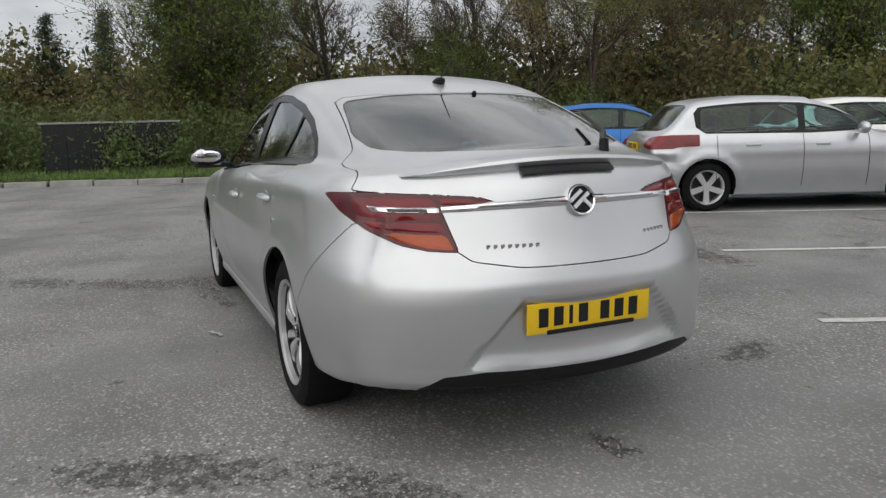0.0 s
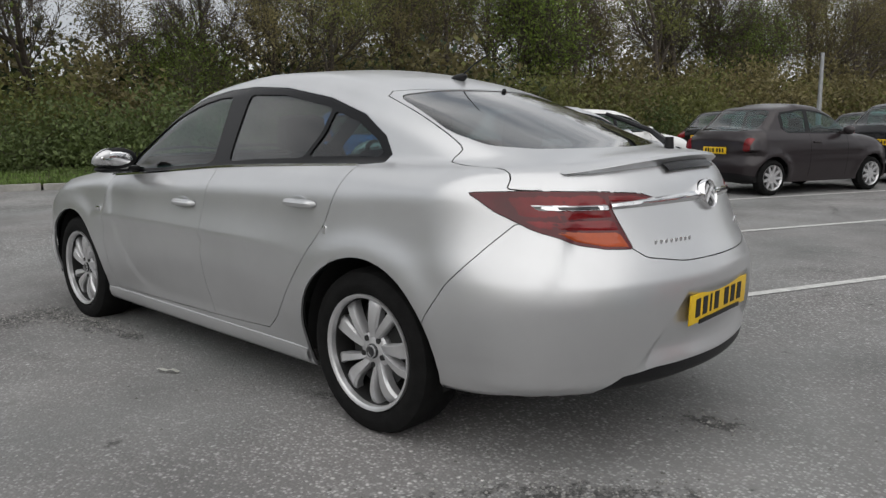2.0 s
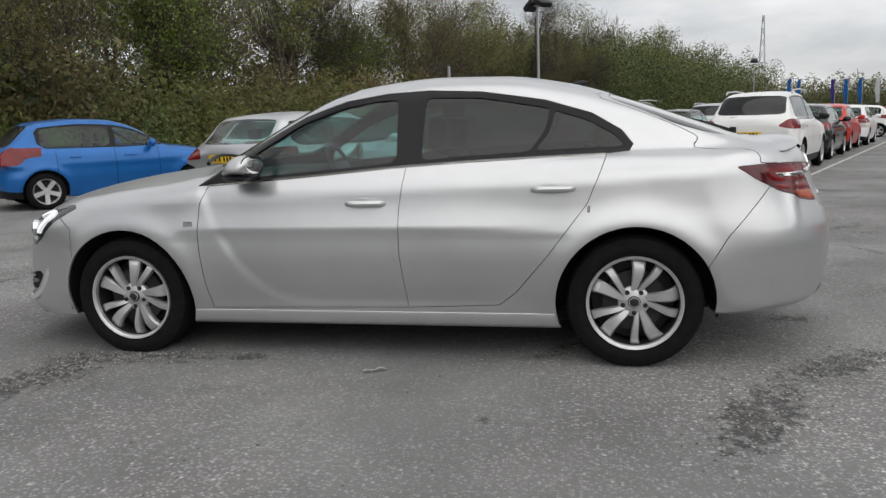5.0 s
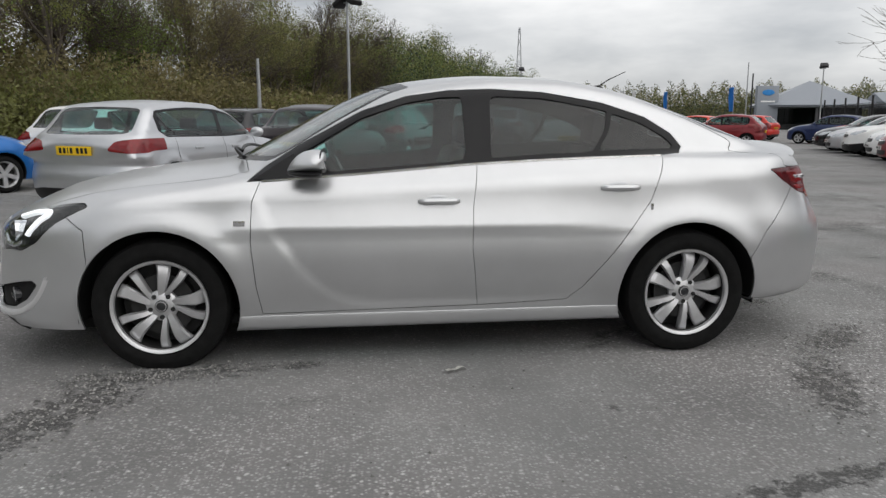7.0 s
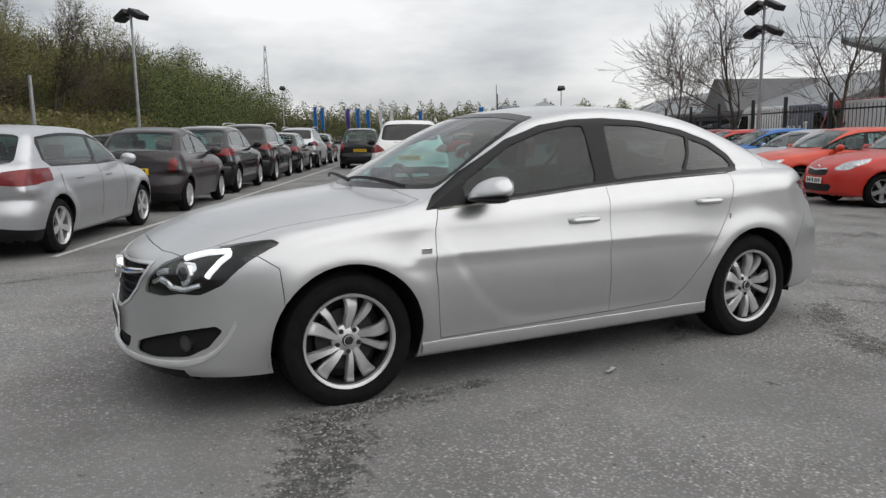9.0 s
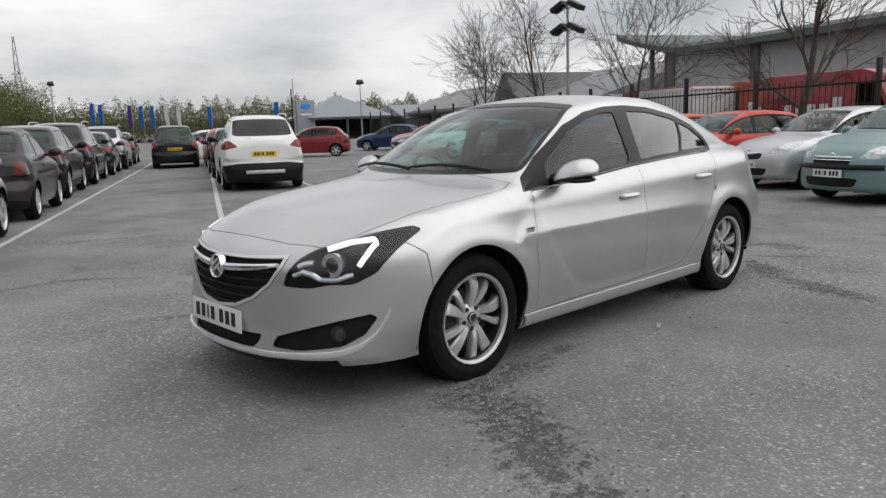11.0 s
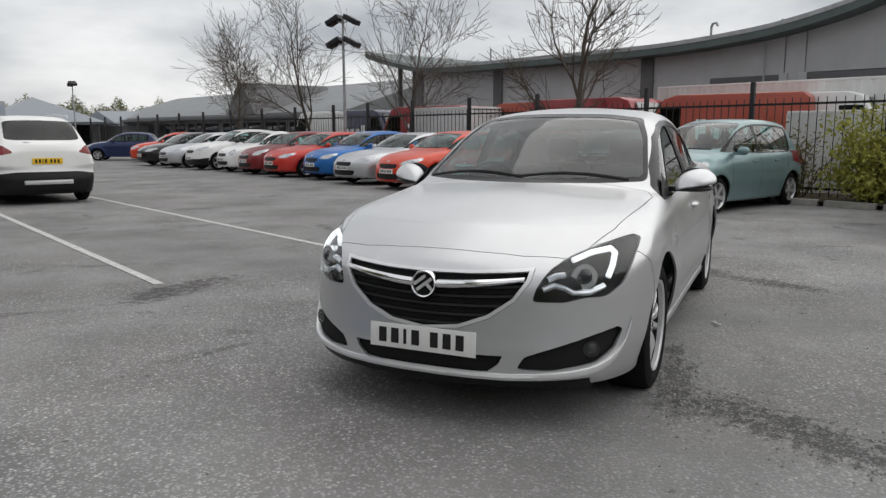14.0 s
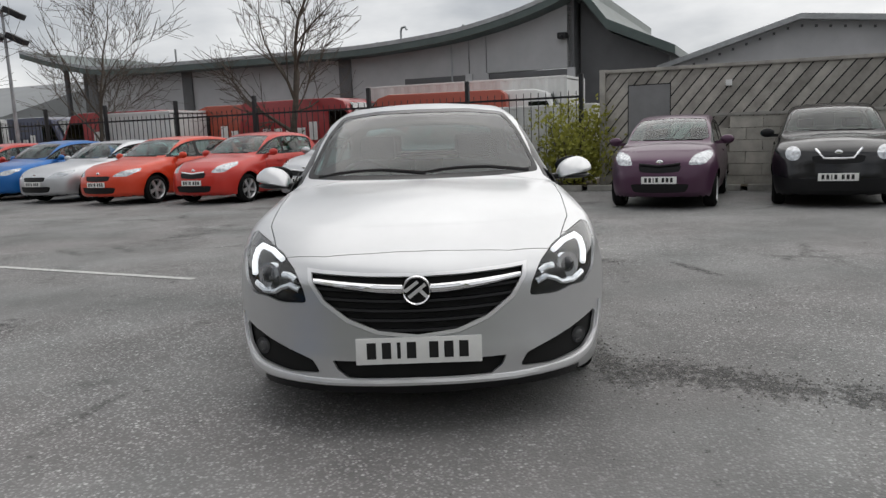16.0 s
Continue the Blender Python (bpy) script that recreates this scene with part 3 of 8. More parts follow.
        mp.inputs["Location"].default_value, mp.inputs["Rotation"].default_value, mp.inputs["Scale"].default_value = (ax, ay, 0), (0, 0, radians(at)), (al, aw, 1000)
        l.new(co.outputs["Object"], mp.inputs["Vector"])
        ln = n.new("ShaderNodeVectorMath")
        ln.operation = "LENGTH"
        l.new(mp.outputs["Vector"], ln.inputs[0])
        r = ramp(ln.outputs["Value"], 0.35, 1.0, 1.0, 0.0)
        area = r if area is None else maths("MAXIMUM", area, r)
    broken = maths("MULTIPLY", ramp(maths("ADD", noise(15.0, 8.0, 0.8), maths("MULTIPLY", area, 0.13)), 0.58, 0.66, 0.0, 0.95), ramp(area, 0.0, 0.3, 0.0, 1.0))
    pits = maths("MAXIMUM", pits, broken)
    dark = ramp(maths("MAXIMUM", maths("MULTIPLY", split, 0.8), maths("MULTIPLY", pits, 0.75)), 0.0, 1.0, 1.0, 0.24)
    value = maths("MULTIPLY", base, dark)
    tint = n.new("ShaderNodeCombineColor")
    l.new(maths("MULTIPLY", value, ramp(noise(0.6, 4.0), 0.35, 0.65, 0.99, 1.035)), tint.inputs["Red"])
    l.new(value, tint.inputs["Green"])
    l.new(maths("MULTIPLY", value, 0.985), tint.inputs["Blue"])
    l.new(tint.outputs["Color"], p.inputs["Base Color"])
    p.inputs["Roughness"].default_value, p.inputs["Specular IOR Level"].default_value = 0.88, 0.3
    h = maths("ADD", maths("MULTIPLY", ramp(d1, 0.0, 0.7, 1.0, 0.0), 0.6), maths("SUBTRACT", maths("MULTIPLY", noise(160.0, 3.0), 0.5), maths("MULTIPLY", maths("ADD", split, pits), 1.2)))
    b = n.new("ShaderNodeBump")
    b.inputs["Strength"].default_value, b.inputs["Distance"].default_value = 0.8, 0.006
    l.new(h, b.inputs["Height"])
    l.new(b.outputs["Normal"], p.inputs["Normal"])
    return m


ASPHALT = asphalt()
LINE_PAINT = material("worn_white_road_paint", (0.62, 0.62, 0.60), 0.8, spread=0.0, colour2=(0.40, 0.40, 0.39), scale=16, bump=0.3, bump_scale=160)
CONCRETE = material("kerb_concrete", (0.30, 0.29, 0.27), 0.85, spread=0.22, scale=5, bump=0.35, bump_scale=60)
SOIL = material("bare_soil", (0.07, 0.055, 0.035), 0.95, spread=0.4, scale=4, bump=0.6, bump_scale=25)
GRASS = material("grass", (0.105, 0.165, 0.034), 0.7, spread=0.4, scale=2.0, per_island=0.35)


def ground():
    bm = bmesh.new()
    xs = sorted({round(v, 3) for v in ([i * 0.5 for i in range(-40, 41)] + [i * 2 for i in range(-30, 31)] + [i * 10 for i in range(-20, 21)] + [i * 100 for i in range(-15, 16)])})
    vs = {(x, y): bm.verts.new((x, y, ground_z(x, y))) for x in xs for y in xs}
    for a, b in zip(xs, xs[1:]):
        for c, d in zip(xs, xs[1:]):
            bm.faces.new((vs[a, c], vs[b, c], vs[b, d], vs[a, d]))
    g = part("ground", bm, ASPHALT, None)
    return tagged(g, "worn grey car park asphalt with exposed stones", "ground", kind="structure")


ground()


def ribbon(bm, pts, width, lift):
    """A flat strip that follows the ground."""
    fine = []
    for (s0, c0), (s1, c1) in zip(pts, pts[1:]):
        n = max(1, int(math.hypot(s1 - s0, c1 - c0) / 0.6))
        fine += [(s0 + (s1 - s0) * i / n, c0 + (c1 - c0) * i / n) for i in range(n)]
    fine.append(pts[-1])
    rows = []
    for i, (s, c) in enumerate(fine):
        a, b = fine[max(0, i - 1)], fine[min(len(fine) - 1, i + 1)]
        d = Vector((b[0] - a[0], b[1] - a[1], 0)).normalized()
        rows.append([bm.verts.new(site(s - d.y * o, c + d.x * o, lift)) for o in (-width / 2, width / 2)])
    for p, q in zip(rows, rows[1:]):
        bm.faces.new((p[0], p[1], q[1], q[0]))


for pts in ([(3.4, 4.52), (26.0, 3.75), (44.0, 3.4)], [(3.0, 1.88), (26.0, 1.26), (36.0, 1.0)], [(2.72, -0.47), (34.0, -0.75)]):
    bm = bmesh.new()
    ribbon(bm, pts, 0.085, 0.005)
    if sum(f.normal.z for f in bm.faces) < 0:
        bmesh.ops.reverse_faces(bm, faces=bm.faces)
    line = part("trim_lane_line", bm, LINE_PAINT, None)
    tagged(line, "worn white painted lane line on asphalt", "road marking", "painted lane lines", "structure")


def kerb(name, pts, width=0.13, high=0.12, label=""):
    """Kerb stones laid end to end, each a little out of true."""
    k = new(name)
    tagged(k, label, "kerb", kind="structure")
    rng = random.Random(5)
    fine = [Vector((*pts[0], 0))]
    for p, q in zip(pts, pts[1:]):
        p, q = Vector((*p, 0)), Vector((*q, 0))
        fine += [p.lerp(q, i / 40) for i in range(1, 41)]
    ends, run = [fine[0]], 0.0
    for p, q in zip(fine, fine[1:]):
        run += (q - p).length
        if run >= 0.912:
            ends.append(q)
            run = 0.0
    for p0, p1 in zip(ends, ends[1:]):
        mid = (p0 + p1) / 2
        a = math.atan2(p1.y - p0.y, p1.x - p0.x)
        for p in (site(mid.x, mid.y),):
            if "stone" not in KERB:
                bm = bmesh.new()
                box(bm, (-0.452, -width / 2, -0.1), (0.452, width / 2, high), 0.015)
                KERB["stone"] = part("kerb_stone", bm, CONCRETE, k).data
                ob = bpy.data.objects[-1] if False else KERB["stone"]
                first = [o for o in k.children][0]
                first.matrix_basis = Matrix.Translation(p) @ Matrix.Rotation(LANE + a, 4, "Z")
                continue
            o = new("kerb_stone", KERB["stone"])
            o.parent = k
            o.matrix_basis = Matrix.Translation(p + Vector((0, 0, rng.uniform(-0.008, 0.008)))) @ Matrix.Rotation(LANE + a + rng.uniform(-0.01, 0.01), 4, "Z")
    return k


KERB = {}
VERGE = [(-26, 12.3), (-10.6, 11.0), (-6.7, 11.1), (-2.5, 11.4), (0.5, 11.6), (1.5, 11.9), (2.4, 13.2), (8, 15.2), (14, 17.4), (30, 19.6)]
kerb("trim_kerb_verge", VERGE, label="weathered concrete kerb along the grass verge")
kerb("trim_kerb_fence", [(8.5, -10.5), (-12.0, -10.3)], label="low concrete kerb before the wooden fence")

# verge: soil and grass behind the kerb
bm = bmesh.new()
rows = []
for s in [v * 1.0 for v in range(-60, 140)]:
    c = float(curve([(a, b) for a, b in VERGE] + [(-60, 20), (140, 24)])(s))
    rows.append([bm.verts.new(site(s, c + o, h)) for o, h in ((0.0, 0.07), (0.25, 0.10), (3.0, 0.30), (9.0, 0.55), (60.0, 1.0))])
for p, q in zip(rows, rows[1:]):
    for i in range(4):
        bm.faces.new((p[i], q[i], q[i + 1], p[i + 1]))
bmesh.ops.recalc_face_normals(bm, faces=bm.faces)
if sum(f.normal.z for f in bm.faces) < 0:
    bmesh.ops.reverse_faces(bm, faces=bm.faces)
tagged(part("ground_verge", bm, SOIL, None), "dark soil of the wooded verge", "verge", kind="structure")
bm = bmesh.new()
rows = []
for s in [v * 1.0 for v in range(-30, 10)]:
    rows.append([bm.verts.new(site(s, c, h)) for c, h in ((-10.4, 0.09), (-10.9, 0.10), (-12.6, 0.13))])
for p, q in zip(rows, rows[1:]):
    for i in range(2):
        bm.faces.new((p[i], p[i + 1], q[i + 1], q[i]))
bmesh.ops.recalc_face_normals(bm, faces=bm.faces)
if sum(f.normal.z for f in bm.faces) < 0:
    bmesh.ops.reverse_faces(bm, faces=bm.faces)
tagged(part("ground_bed", bm, SOIL, None), "strip of bare soil behind a kerb", "soil", kind="structure")


def blades(name, spots, mat, label, height, lean=0.5, wide=0.012):
    """Grass: one object of many bent blades."""
    rng = np.random.default_rng(7)
    n = len(spots)
    base = np.array(spots)
    a = rng.uniform(0, 2 * np.pi, n)
    h = height * rng.uniform(0.5, 1.4, n)
    d = np.stack([np.cos(a), np.sin(a), np.zeros(n)], 1)
    side = np.stack([-np.sin(a), np.cos(a), np.zeros(n)], 1) * wide
    mid = base + d * (h * lean * 0.35)[:, None] + np.array([0, 0, 1]) * (h * 0.6)[:, None]
    tip = base + d * (h * lean)[:, None] + np.array([0, 0, 1]) * h[:, None]
    v = np.stack([base - side, base + side, mid + side * 0.8, mid - side * 0.8, tip], 1).reshape(-1, 3)
    k = np.arange(n)[:, None] * 5
    faces = [tuple(q) for q in (k + np.array([0, 1, 2, 3])).tolist()] + [tuple(q) for q in (k + np.array([3, 2, 4])).tolist()]
    me = bpy.data.meshes.new(name)
    me.from_pydata(v.tolist(), [], faces)
    me.materials.append(mat)
    ob = new(name, me)
    return tagged(ob, label, "grass", kind="stuff")


rng = random.Random(3)
spots = []
edge = curve(VERGE)
for _ in range(42000):
    s = rng.uniform(-16, 12)
    c = float(edge(s)) + 0.12 + 2.2 * rng.random() ** 1.6
    spots.append(tuple(site(s, c, 0.08 + 0.2 * (c - float(edge(s))) / 3)))
blades("verge_grass", spots, GRASS, "rough green grass behind the kerb", 0.10, wide=0.006)

# ---------- trees and undergrowth ----------
BARK = material("grey_brown_bark", (0.075, 0.062, 0.05), 0.9, spread=0.35, scale=9, bump=0.5, bump_scale=40)
TWIG = material("dark_twigs", (0.085, 0.070, 0.056), 0.9, spread=0.3, scale=3)


def leaf_material(name, colour, glow=0.45, scale=0.9, per_object=0.22):
    """A leaf: a matt surface that lets part of the light through."""
    m = material(name, colour, 0.6, spread=0.30, scale=scale, per_island=0.26, per_object=per_object)
    n, l = m.node_tree.nodes, m.node_tree.links
    p = n["Principled BSDF"]
    t = n.new("ShaderNodeBsdfTranslucent")
    l.new(p.inputs["Base Color"].links[0].from_socket, t.inputs["Color"])
    x = n.new("ShaderNodeMixShader")
    x.inputs["Fac"].default_value = glow
    l.new(p.outputs["BSDF"], x.inputs[1])
    l.new(t.outputs["BSDF"], x.inputs[2])
    l.new(x.outputs["Shader"], n["Material Output"].inputs["Surface"])
    return m


LEAF_OLIVE = leaf_material("olive_leaves", (0.175, 0.185, 0.060))
LEAF_FRESH = leaf_material("fresh_spring_leaves", (0.165, 0.225, 0.045))
LEAF_BRONZE = leaf_material("bronze_budding_leaves", (0.19, 0.165, 0.075))
LEAF_DARK = leaf_material("dark_conifer_needles", (0.035, 0.055, 0.026), 0.15, 1.2)
LEAF_YELLOW = leaf_material("yellow_green_leaves", (0.26, 0.26, 0.05), 0.35, 2.0)
BRAMBLE = leaf_material("bramble_leaves", (0.120, 0.160, 0.052), 0.35, 1.4)


def limbs(rng, height, levels, split, angle, trunk_r, straight=0.8, shrink=0.72, clear=0.25):
    """A branching frame: segments (p, q, r0, r1, level) and tip places."""
    segs, tips = [], []

    def grow(p, d, length, r, level):
        n = 4 if level == 0 else 3
        pts = [p]
        for i in range(n):
            wob = Vector((rng.gauss(0, 1), rng.gauss(0, 1), rng.gauss(0, 0.5))) * (0.10 if level == 0 else 0.20) * (1.2 - straight * 0.5)
            d = (d + wob + Vector((0, 0, 0.06 if level else 0.02))).normalized()
            q = pts[-1] + d * (length / n)
            r1 = r * (1 - 0.45 * (i + 1) / n)
            segs.append((pts[-1].copy(), q.copy(), r * (1 - 0.45 * i / n), r1, level))
            pts.append(q)
            start = clear if level == 0 else 0.15
            if level < levels and (i + 1) / n > start:
                for _ in range(split if i < n - 1 else split - 1):
                    if rng.random() < 0.85:
                        ax = d.orthogonal().normalized()
                        ax.rotate(Matrix.Rotation(rng.uniform(0, 2 * math.pi), 3, d))
                        e = d.copy()
                        e.rotate(Matrix.Rotation(radians(angle * rng.uniform(0.6, 1.3)), 3, ax))
                        grow(q.copy(), e, length * shrink * rng.uniform(0.6, 1.05) * (1 - 0.35 * (i / n if level == 0 else 0)), r1 * 0.62, level + 1)
        if level < levels:
            grow(pts[-1].copy(), d, length * shrink * 0.8, r * 0.5, level + 1)
        else:
            tips.append(pts[-1].copy())
    grow(Vector((0, 0, -0.15)), Vector((rng.gauss(0, 0.03), rng.gauss(0, 0.03), 1)), height * 0.42, trunk_r, 0)
    return segs, tips


def wood_mesh(name, segs, mat, thick=0.004):
    verts, faces = [], []
    for p, q, r0, r1, level in segs:
        n = 7 if level == 0 else 5 if level == 1 else 3
        d = (q - p).normalized()
        a = d.orthogonal().normalized()
        b = d.cross(a)
        k = len(verts)
        for c, r in ((p, max(r0, thick)), (q, max(r1, thick))):
            for i in range(n):
                t = 2 * math.pi * i / n
                verts.append(c + (a * math.cos(t) + b * math.sin(t)) * r)
        faces += [(k + i, k + (i + 1) % n, k + n + (i + 1) % n, k + n + i) for i in range(n)]
    me = bpy.data.meshes.new(name)
    me.from_pydata(verts, [], faces)
    me.materials.append(mat)
    me.polygons.foreach_set("use_smooth", [True] * len(faces))
    return me


def leaf_mesh(name, centres, spread, count, size, mat, seed, flat=0.5):
    """Many small pointed leaves scattered about centres."""
    rng = np.random.default_rng(seed)
    c = np.array(centres)[rng.integers(0, len(centres), count)]
    p = c + rng.normal(0, 1, (count, 3)) * np.array([spread, spread, spread * 0.8])
    p[:, 2] = np.maximum(p[:, 2], 0.05)
    u = rng.normal(0, 1, (count, 3))
    u /= np.linalg.norm(u, axis=1)[:, None]
    w = np.cross(u, rng.normal(0, 1, (count, 3)))
    w /= np.linalg.norm(w, axis=1)[:, None]
    sz = size * rng.uniform(0.6, 1.4, count)[:, None]
    v = np.stack([p - u * sz, p + w * sz * flat, p + u * sz, p - w * sz * flat], 1).reshape(-1, 3)
    f = (np.arange(count)[:, None] * 4 + np.arange(4)).tolist()
    me = bpy.data.meshes.new(name)
    me.from_pydata(v.tolist(), [], f)
    me.materials.append(mat)
    return me


def make_tree(seed, height, levels, split, angle, r, leaves, size, leaf, spread=0.35, name="tree", clear=0.25, shrink=0.72, fine=0.006):
    rng = random.Random(seed)
    segs, tips = limbs(rng, height, levels, split, angle, r, clear=clear, shrink=shrink)
    top = max(q.z for _, q, *_ in segs)
    k = height / top
    segs = [(p * k, q * k, r0, r1, lv) for p, q, r0, r1, lv in segs]
    tips = [p * k for p in tips]
    t = new(name)
    low = [x for x in segs if x[4] == 0]
    high = [x for x in segs if x[4] > 0]
    o = new("trunk", wood_mesh("trunk", low, BARK))
    o.parent = t
    o = new("bough", wood_mesh("bough", high, TWIG, fine))
    o.parent = t
    if leaves:
        o = new("crown", leaf_mesh("crown", tips, spread, leaves, size, leaf, seed))
        o.parent = t
    return t


def make_bush(seed, w, h, leaves, size, leaf):
    rng = random.Random(seed)
    b = new("bush")
    segs, cs = [], []
    for _ in range(16):
        a, l = rng.uniform(0, 2 * math.pi), rng.uniform(0.4, 1)
        q = Vector((math.cos(a) * w * 0.5 * l, math.sin(a) * w * 0.5 * l, h * rng.uniform(0.45, 1) * (1.1 - 0.5 * l)))
        m = q * 0.5 + Vector((rng.gauss(0, 0.1), rng.gauss(0, 0.1), 0.12))
        o = Vector((q.x * 0.2, q.y * 0.2, -0.1))
        segs += [(o, m, 0.018, 0.012, 1), (m, q, 0.012, 0.005, 2)]
        cs += [m, q, (m + q) / 2]
        for _ in range(3):
            e = m.lerp(q, rng.random()) + Vector((rng.gauss(0, 0.25), rng.gauss(0, 0.25), rng.gauss(0.1, 0.2))) * w * 0.4
            segs.append((m.lerp(q, rng.random()), e, 0.006, 0.003, 3))
            cs.append(e)
    for q in list(cs):
        cs.append(Vector((q.x, q.y, q.z * 0.4)))
    o = new("stem", wood_mesh("stem", segs, TWIG, 0.004))
    o.parent = b
    o = new("foliage", leaf_mesh("foliage", cs, w * 0.10, leaves, size, leaf, seed))
    o.parent = b
    return b




def make_conifer(seed, h, leaves):
    """A dark pointed conifer: whorls of drooping boughs round a straight trunk."""
    rng = random.Random(seed)
    cs = []
    segs = [(Vector((0, 0, -0.2)), Vector((0, 0, h * 0.5)), 0.14, 0.09, 0), (Vector((0, 0, h * 0.5)), Vector((0, 0, h)), 0.09, 0.01, 0)]
    high = []
    z = h * 0.12
    while z < h * 0.97:
        reach = 0.24 * h * (1 - z / h) ** 0.85 + 0.12
        for k in range(6):
            a = rng.uniform(0, 6.3)
            r = reach * rng.uniform(0.7, 1.1)
            tip = Vector((math.cos(a) * r, math.sin(a) * r, z - 0.12 * r + rng.gauss(0, 0.08)))
            high.append((Vector((0, 0, z)), tip, 0.02, 0.006, 2))
            cs += [Vector((0, 0, z)).lerp(tip, t) for t in (0.35, 0.55, 0.75, 0.9, 1.0)]
        z += h * 0.035
    t = new("conifer")
    for name, sg, mat in (("trunk", segs, BARK), ("bough", high, TWIG)):
        o = new(name, wood_mesh(name, sg, mat))
        o.parent = t
    o = new("crown", leaf_mesh("crown", cs, 0.13, leaves, 0.07, LEAF_DARK, seed, 0.3))
    o.parent = t
    return t


TREES = [
    (make_tree(11, 9.5, 4, 2, 38, 0.13, 9500, 0.046, LEAF_OLIVE, 0.26), "tall tree with thin olive spring foliage in the wood"),
    (make_tree(12, 8.4, 4, 2, 42, 0.11, 9500, 0.044, LEAF_BRONZE, 0.26), "slender tree with bronze budding leaves in the wood"),
    (make_tree(13, 10.2, 5, 2, 34, 0.14, 1800, 0.038, LEAF_BRONZE, 0.24), "nearly bare tall tree in the wood"),
    (make_tree(14, 7.4, 4, 3, 45, 0.10, 15000, 0.047, LEAF_FRESH, 0.28, clear=0.1), "leafy pale green tree at the wood's edge"),
    (make_conifer(15, 8.0, 9000), "dark pointed conifer behind the verge"),
]
BUSHES = [
    (make_bush(21, 2.8, 1.9, 5200, 0.055, BRAMBLE), "tangled bramble bush on the verge"),
    (make_bush(22, 3.2, 2.6, 5600, 0.065, LEAF_OLIVE), "dark olive shrub at the wood's edge"),
    (make_bush(23, 2.6, 1.5, 4600, 0.05, LEAF_FRESH), "low fresh green shrub on the verge"),
    (make_bush(24, 3.4, 3.4, 5600, 0.075, LEAF_BRONZE), "tall brownish shrub in the undergrowth"),
]
USED = set()


def plant(kinds, k, s, c, z, turn, size, group):
    first, label = kinds[k]
    m = Matrix.Translation(site(s, c, z)) @ Matrix.Rotation(turn, 4, "Z") @ Matrix.Diagonal((size, size, size, 1))
    if first.name not in USED:
        USED.add(first.name)
        first.matrix_basis = m
        return tagged(first, label, first.name.split(".")[0], group)
    o = copy_thing(first, Matrix())
    o.matrix_basis = m
    return tagged(o, label, first.name.split(".")[0], group)


def verge_c(s):
    return float(curve(VERGE + [(-60, 20), (60, 21.6), (140, 25)])(s))


rng = random.Random(41)
# shrubs close behind the kerb, denser and taller further in
s = -30.0
while s < 34:
    c = verge_c(s)
    plant(BUSHES, rng.choice([0, 0, 2, 0] if s < 8 else [1, 0, 3, 1]), s, c + rng.uniform(2.4, 3.6), 0.18, rng.uniform(0, 6.3), rng.uniform(0.7, 1.05) * (1 if s < 8 else 1.35), "verge shrubs")
    s += rng.uniform(1.1, 1.7)
s = -34.0
while s < 60:
    c = verge_c(s)
    plant(BUSHES, rng.choice([1, 3, 1, 0]), s, c + rng.uniform(4.4, 6.0), 0.3, rng.uniform(0, 6.3), rng.uniform(0.9, 1.3) * (0.78 if s < 8 else 1), "undergrowth")
    s += rng.uniform(1.5, 2.2)
s = -36.0
while s < 110:
    c = verge_c(s)
    plant(BUSHES, rng.choice([3, 1, 3]), s, c + rng.uniform(7.0, 9.5), 0.4, rng.uniform(0, 6.3), rng.uniform(1.25, 1.9) * (0.66 if s < 8 else 0.9), "undergrowth")
    s += rng.uniform(1.7, 2.6)
# trees at the car park's corner, where the sky shows between them
for k, s, c, size in ((4, -11.6, 16.6, 0.62), (4, -10.4, 17.8, 0.66), (4, -9.6, 16.0, 0.58), (3, -6.4, 13.6, 1.0), (3, -5.0, 13.0, 0.92), (3, -13.5, 13.2, 0.8), (2, -2.8, 15.6, 0.95), (2, -3.6, 19.5, 0.8), (1, -0.9, 17.0, 0.8), (2, -7.5, 20.0, 0.85),
                      (3, 0.6, 15.2, 0.62), (2, 1.6, 16.2, 0.9), (1, 3.1, 15.4, 0.86), (0, 4.6, 14.8, 0.92), (2, 4.2, 18.5, 0.9), (0, -16.5, 15.0, 0.9), (1, -20.0, 16.0, 0.9), (3, -24.0, 15.0, 0.9), (0, -28.0, 17.0, 1.0), (1, 7.3, 17.4, 0.95), (2, 6.4, 21.0, 0.95)):
    plant(TREES, k, s * 1.05, c + 3.0, 0.35, rng.uniform(0, 6.3), size * 0.92, "trees of the wood")
# the dense wood along the lanes
s = 8.5
while s < 120:
    c = verge_c(s)
    for depth in ((4.6, 6.6), (8.0, 11.0), (12.0, 17.0)):
        if depth[0] > 10 and rng.random() < 0.5:
            continue
        plant(TREES, rng.choice([1, 0, 2, 1, 0, 3]), s + rng.uniform(-1, 1), c + rng.uniform(*depth), 0.35, rng.uniform(0, 6.3), rng.uniform(1.0, 1.35), "trees of the wood")
    s += rng.uniform(2.8, 4.4)


